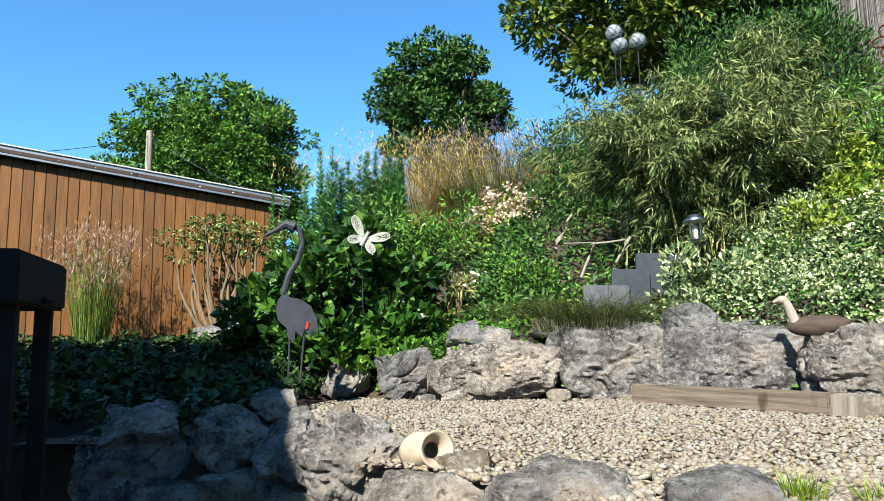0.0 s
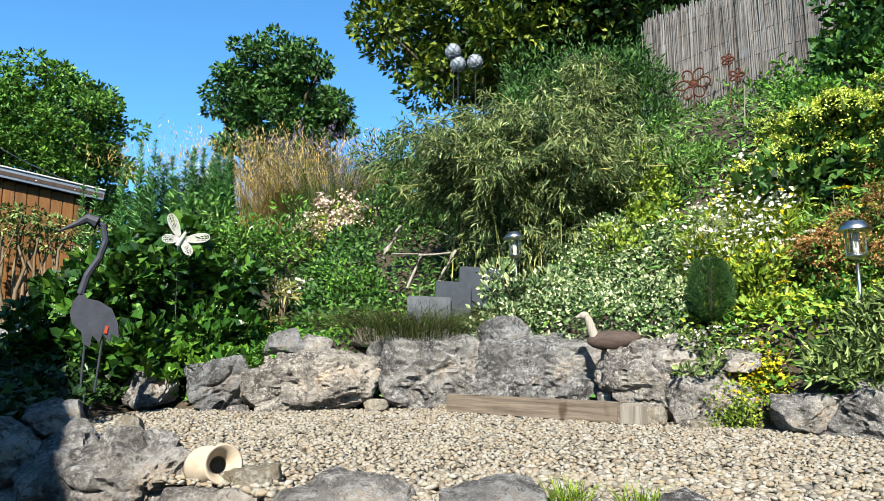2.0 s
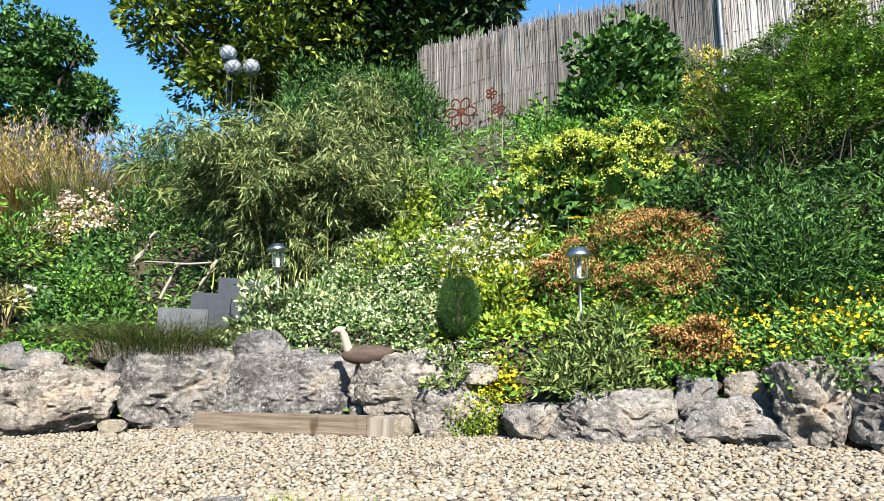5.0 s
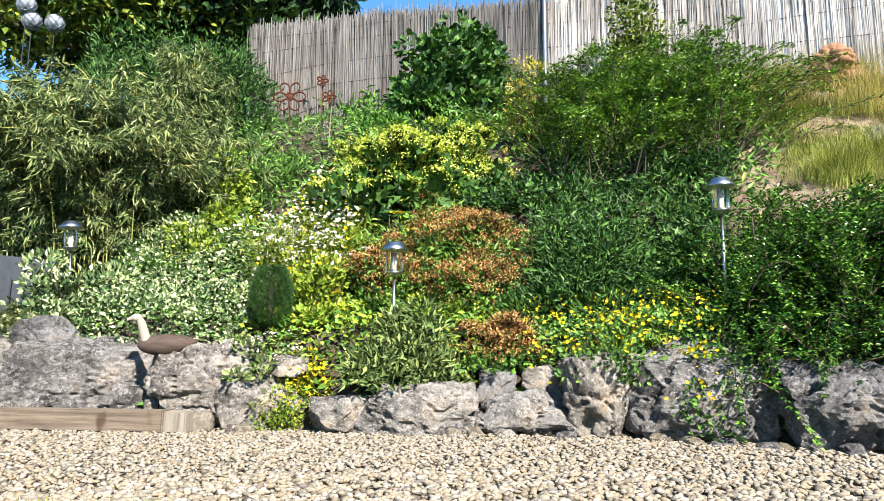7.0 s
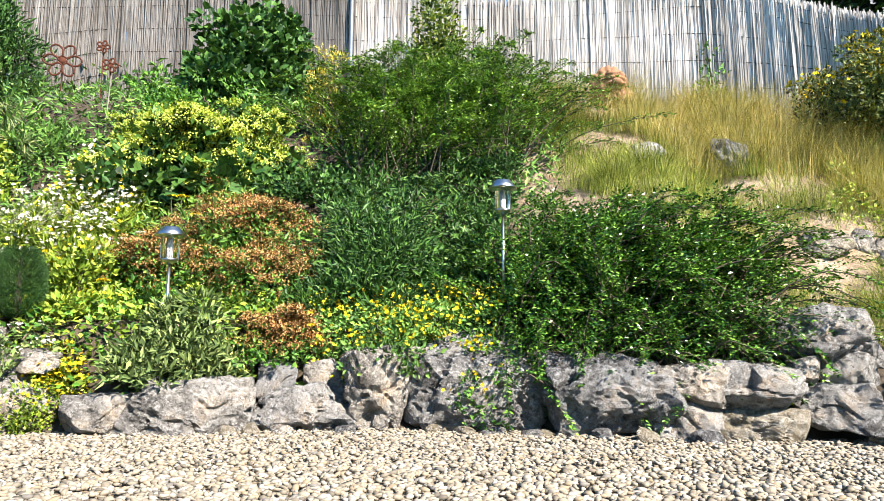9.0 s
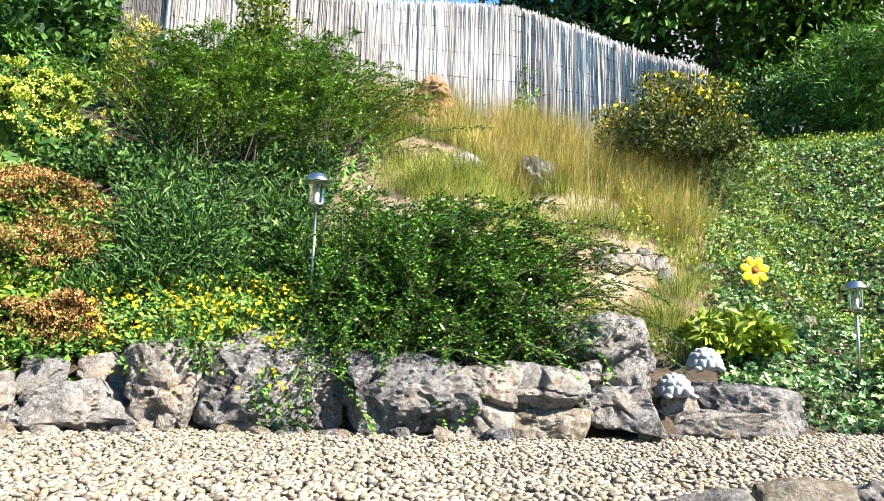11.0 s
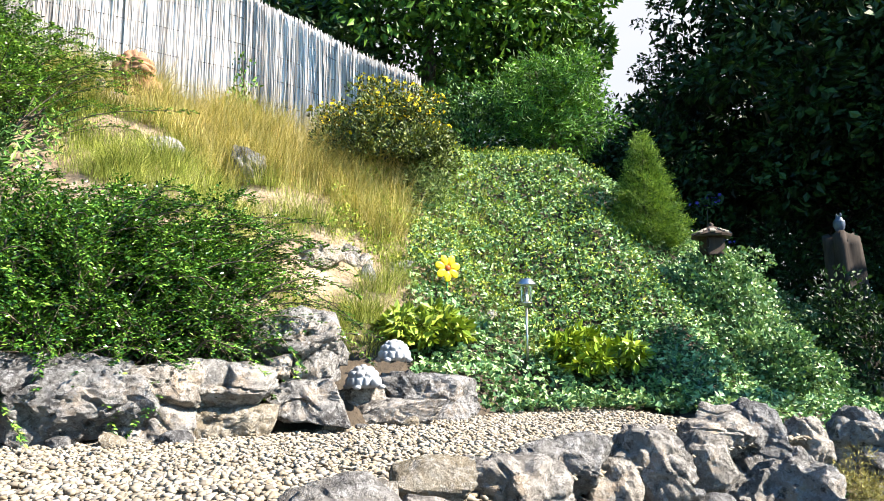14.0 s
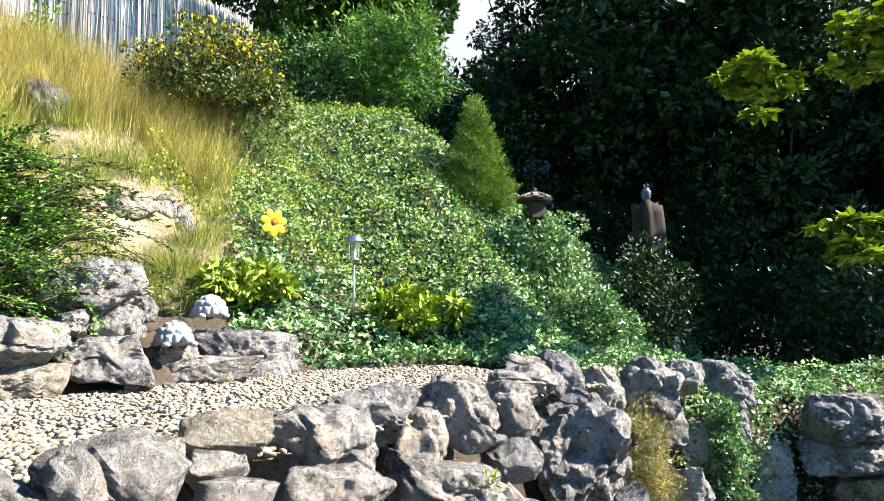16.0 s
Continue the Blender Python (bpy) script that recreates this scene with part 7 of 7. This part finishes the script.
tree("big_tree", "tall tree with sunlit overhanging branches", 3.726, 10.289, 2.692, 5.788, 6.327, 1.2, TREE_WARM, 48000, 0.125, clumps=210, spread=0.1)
tree("big_tree", "dark tree behind the reed fence", 5.431, 9.618, 2.942, 4.904, 7.409, 0.8, TREE_SHADED, 26000, 0.168, clumps=150, spread=0.12)
tree("dark_tree", "dark tree behind the reed fence", 12.752, 1.122, 2.6, 5.0, 4.3, 0.6, TREE_SHADED, 26000, 0.156, clumps=170, spread=0.11)
tree("dark_tree", "tall dark tree behind the end of the fence", 12.689, -1.772, 3.69, 6.89, 8.06, 0.8, TREE, 34000, 0.166, clumps=200, spread=0.11)
tree("dark_tree", "tall dark tree at the edge of the wood", 10.457, -7.864, -0.269, 5.058, 10.078, 1.2, TREE_SHADED, 34000, 0.166, clumps=200, spread=0.11)
tree("dark_tree", "tall dark tree at the edge of the wood", 8.181, -8.628, -1.1, 3.567, 8.026, 0.4, TREE_SHADED, 34000, 0.141, clumps=200, spread=0.11)
tree("dark_tree", "dark tree far behind the conifer", 14.138, -7.097, 0.732, 4.049, 5.377, 0.3, TREE_SHADED, 26000, 0.15, clumps=150, spread=0.11)
tree("dark_tree", "thin-leaved tree at a gap in the wood", 12.239, -5.994, 1.421, 1.483, 6.371, 0.3, TREE_SHADED, 2200, 0.10, clumps=60, spread=0.12, trunk=0.05)
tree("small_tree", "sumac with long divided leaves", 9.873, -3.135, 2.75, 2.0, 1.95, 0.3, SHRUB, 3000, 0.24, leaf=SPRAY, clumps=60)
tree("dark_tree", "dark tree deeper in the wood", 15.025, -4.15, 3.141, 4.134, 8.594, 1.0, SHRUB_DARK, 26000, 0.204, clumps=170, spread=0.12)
tree("dark_tree", "dark tree deeper in the wood", 9.839, -12.825, -1.1, 6.849, 10.407, 0.5, TREE_SHADED, 30000, 0.204, clumps=170, spread=0.12)
tree("dark_tree", "dark tree deeper in the wood", 13.401, -11.726, -1.1, 6.485, 11.214, 0.5, TREE_SHADED, 26000, 0.216, clumps=170, spread=0.12)
shrub("wood_shrub", "dark undergrowth at the edge of the wood", 7.634, -7.139, -0.868, 1.588, 2.838, LEAF, TREE_SHADED, 7000, 0.085, clumps=70)
shrub("wood_shrub", "dark undergrowth at the edge of the wood", 6.539, -7.37, -1.1, 1.669, 2.563, LEAF, TREE_SHADED, 7000, 0.085, clumps=70)
shrub("wood_shrub", "dark undergrowth at the edge of the wood", 8.939, -7.378, -0.476, 1.502, 2.954, LEAF, TREE_SHADED, 7000, 0.085, clumps=70)
shrub("wood_shrub", "dark undergrowth at the edge of the wood", 5.574, -7.188, -1.1, 1.683, 2.026, LEAF, TREE_SHADED, 7000, 0.085, clumps=70)
shrub("wood_shrub", "dark undergrowth at the edge of the wood", 10.205, -6.653, 0.456, 1.277, 1.959, LEAF, TREE_SHADED, 7000, 0.085, clumps=70)
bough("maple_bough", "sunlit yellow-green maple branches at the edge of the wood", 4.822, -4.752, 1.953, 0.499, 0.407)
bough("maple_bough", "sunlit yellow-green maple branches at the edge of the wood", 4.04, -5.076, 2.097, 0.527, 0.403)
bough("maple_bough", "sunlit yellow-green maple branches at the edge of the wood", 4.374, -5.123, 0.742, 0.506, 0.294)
flower_stalk(3.488, 4.238, 1.594, 0.035, YELLOW_FL, "stiff stalk with a flat yellow yarrow head", "yellow yarrow stalks")
flower_stalk(3.541, 4.04, 1.496, 0.035, YELLOW_FL, "stiff stalk with a flat yellow yarrow head", "yellow yarrow stalks")
flower_stalk(3.647, 3.823, 1.458, 0.035, YELLOW_FL, "stiff stalk with a flat yellow yarrow head", "yellow yarrow stalks")
flower_stalk(3.692, 3.772, 1.463, 0.035, YELLOW_FL, "stiff stalk with a flat yellow yarrow head", "yellow yarrow stalks")
flower_stalk(3.43, 4.051, 1.432, 0.04, WHITE_FL, "stiff stalk with a flat white yarrow head", "white yarrow stalks")
flower_stalk(3.304, 4.061, 1.351, 0.04, WHITE_FL, "stiff stalk with a flat white yarrow head", "white yarrow stalks")
flower_stalk(3.22, 4.108, 1.329, 0.04, WHITE_FL, "stiff stalk with a flat white yarrow head", "white yarrow stalks")
flower_stalk(3.63, 3.556, 1.302, 0.035, YELLOW_FL, "stiff stalk with a flat yellow yarrow head", "yellow yarrow stalks")
flower_stalk(3.326, 3.702, 1.141, 0.04, WHITE_FL, "stiff stalk with a flat white yarrow head", "white yarrow stalks")
flower_stalk(3.23, 3.747, 1.093, 0.04, WHITE_FL, "stiff stalk with a flat white yarrow head", "white yarrow stalks")
flower_stalk(3.141, 4.135, 1.288, 0.04, WHITE_FL, "stiff stalk with a flat white yarrow head", "white yarrow stalks")
flower_stalk(3.025, 4.283, 1.315, 0.04, WHITE_FL, "stiff stalk with a flat white yarrow head", "white yarrow stalks")
flower_stalk(2.936, 4.198, 1.197, 0.04, WHITE_FL, "stiff stalk with a flat white yarrow head", "white yarrow stalks")
flower_stalk(2.917, 3.459, 0.792, 0.035, YELLOW_FL, "stiff stalk with a flat yellow yarrow head", "yellow yarrow stalks")
flower_stalk(3.022, 3.794, 0.981, 0.035, YELLOW_FL, "stiff stalk with a flat yellow yarrow head", "yellow yarrow stalks")
tagged(link("garden_stake", *tubes([stretch((3.974, 5.093, 2.037), (3.944, 5.001, 2.668))], [(0.006, 0.005)], 6), GREY_WOOD, smooth=True), "thin grey garden stake among the lime flowers", "stake")
sleeper(1.215, 4.52, 2.03, 3.46)
duck(2.008, 3.746, 0.308, -22)
jar(-0.077, 2.367, 0.052)
globe_light(1.992, 7.51, 3.865, 1.835)
globe_light(2.054, 7.529, 3.725, 1.857)
globe_light(2.26, 7.523, 3.766, 1.892)
heron(-0.971, 4.428, -0.045, 1.13)
butterfly(-0.595, 5.314, 1.212, 0.17, 28, -0.048)
turtle(4.481, -0.408, 0.199, .215, 205)
turtle(4.729, -0.592, 0.343, .215, 15)
metal_daisy(6.002, -1.092, 1.065, 0.715)
lion_mask(6.751, 1.599, 2.859, .40, -60)
rust_flower(4.135, 6.027, 3.087, .165, 2.593, -48)
rust_flower(4.392, 5.813, 3.277, .06, 2.635, -48, 5)
rust_flower(4.454, 5.774, 3.106, .07, 2.662, -48, 5)
pagoda(6.533, -3.631, 1.438, .34)
stump(7.098, -5.43, 0.003, 1.603, .2)
owl(7.178, -5.43, 1.636, .2, OWL, "blue-grey ceramic owl on the tree stump")
stone_post(6.53, -5.239, -0.336)
owl(6.416, -5.041, -0.304, .16, PALE_CONCRETE, "small pale stone owl by the post")
concrete_steps(1.377, 5.208, 0.689, -10)
sticks()
smoker_cabinet(-1.415, 2.215)
pole_and_wire()
boulder(-2.307, 6.835, 0.504, 0.093, 0.072, 0.071, 18.648, 109, fine=False, label="pale broken limestone rubble beside the shed", group="rubble stones")
boulder(-2.307, 6.832, 0.526, 0.093, 0.072, 0.071, 18.662, 110, fine=False, label="pale broken limestone rubble beside the shed", group="rubble stones")
boulder(-1.973, 6.818, 0.635, 0.093, 0.072, 0.071, 16.142, 111, fine=False, label="pale broken limestone rubble beside the shed", group="rubble stones")
boulder(-2.274, 6.83, 0.544, 0.093, 0.072, 0.071, 18.412, 112, fine=False, label="pale broken limestone rubble beside the shed", group="rubble stones")
boulder(-2.245, 6.833, 0.52, 0.093, 0.072, 0.071, 18.188, 113, fine=False, label="pale broken limestone rubble beside the shed", group="rubble stones")
boulder(-2.04, 6.836, 0.499, 0.093, 0.072, 0.071, 16.613, 114, fine=False, label="pale broken limestone rubble beside the shed", group="rubble stones")
boulder(-2.354, 6.833, 0.52, 0.093, 0.072, 0.071, 19.012, 115, fine=False, label="pale broken limestone rubble beside the shed", group="rubble stones")
boulder(-2.256, 6.834, 0.514, 0.093, 0.072, 0.071, 18.268, 116, fine=False, label="pale broken limestone rubble beside the shed", group="rubble stones")
boulder(-2.112, 6.827, 0.567, 0.093, 0.072, 0.071, 17.192, 117, fine=False, label="pale broken limestone rubble beside the shed", group="rubble stones")
boulder(-2.397, 6.836, 0.498, 0.093, 0.072, 0.071, 19.325, 118, fine=False, label="pale broken limestone rubble beside the shed", group="rubble stones")
boulder(-2.184, 6.831, 0.534, 0.093, 0.072, 0.071, 17.73, 119, fine=False, label="pale broken limestone rubble beside the shed", group="rubble stones")
boulder(-2.296, 6.833, 0.522, 0.093, 0.072, 0.071, 18.575, 120, fine=False, label="pale broken limestone rubble beside the shed", group="rubble stones")
boulder(-1.927, 6.828, 0.556, 0.093, 0.072, 0.071, 15.756, 121, fine=False, label="pale broken limestone rubble beside the shed", group="rubble stones")
boulder(-2.131, 6.836, 0.501, 0.093, 0.072, 0.071, 17.315, 122, fine=False, label="pale broken limestone rubble beside the shed", group="rubble stones")
tuft("yellow_sedge", "yellow-green sedge tuft in the gravel", 0.877, 1.789, -0.002, 0.086, 0.06, 160, HOSTA, lean=0.6, width=0.004)
tuft("yellow_sedge", "yellow-green sedge tuft in the gravel", 1.045, 1.71, -0.0, 0.078, 0.06, 120, HOSTA, lean=0.6, width=0.004)
shrub("houseleek", "yellow-green stonecrop between the stones", 2.541, -1.274, -1.1, 0.174, 1.038, LANCE, HOSTA, 700, 0.035, clumps=26, stems=0)
shrub("dry_wall_plant", "dry straw-coloured plant hanging on the wall", 3.367, -2.493, -1.1, 0.27, 1.12, NARROW, STRAW, 9000, 0.024, clumps=90, d=0.2, stems=18, stem_mat=TWIG, trunk=0.003, bottom=0.3)
shrub("wall_ivy", "ivy hanging down the lower wall", 3.82, -3.353, -1.1, 0.27, 1.2, HEART, IVY_BLUE, 8000, 0.026, clumps=110, d=0.22, category="ivy")
shrub("yellow_daisies", "small plant with yellow flower heads", 9.019, -3.488, 2.328, 0.332, 0.455, LANCE, SHRUB, 300, 0.07, clumps=8, flowers=[("bloom", ORANGE_FL, BLOOM, 60, 0.05, 5, 1.0)])
shrub("yellow_daisies", "small plant with yellow flower heads", 9.501, -2.096, 2.779, 0.332, 0.477, LANCE, SHRUB, 300, 0.07, clumps=8, flowers=[("bloom", ORANGE_FL, BLOOM, 60, 0.05, 5, 1.0)])
shrub("blue_flowers", "low plant with blue flowers under the trees", 9.087, -4.971, 1.432, 0.588, 1.089, LANCE, SHRUB_DARK, 400, 0.07, clumps=10, flowers=[("bloom", BLUE_FL, BLOOM, 90, 0.05, 5, 1.0)])
shrub("yellow_tuft_shrub", "small yellow-green shrub beside the conifer", 8.165, -3.174, 1.624, 0.428, 0.361, NARROW, HOSTA, 700, 0.06, clumps=16, lift=0.8)
shrub("wood_shrub", "dark undergrowth behind the conifer", 12.095, -5.06, 2.081, 3.445, 2.801, LEAF, TREE_SHADED, 14000, 0.11, clumps=110)
shrub("wood_shrub", "dark ferny undergrowth by the stump", 6.859, -5.148, 0.029, 1.31, 1.093, LEAF, TREE_SHADED, 4000, 0.06, clumps=50)
shrub("wood_shrub", "dark undergrowth beside the fence end", 10.564, -1.91, 3.0, 2.491, 1.5, LEAF, SHRUB_DARK, 12000, 0.07, clumps=80)
cover("corner_ivy", "ivy spreading over the lower stones", lambda q: np.stack([3.959 + 0.651 * q[:, 0], -4.961 + 1.583 * q[:, 1]], 1), 9000, HEART, IVY_BLUE, 0.028, 0.06, heap=0.06, category="ivy")
fence_post(6.70, 4.62, 2.9, 2.0)
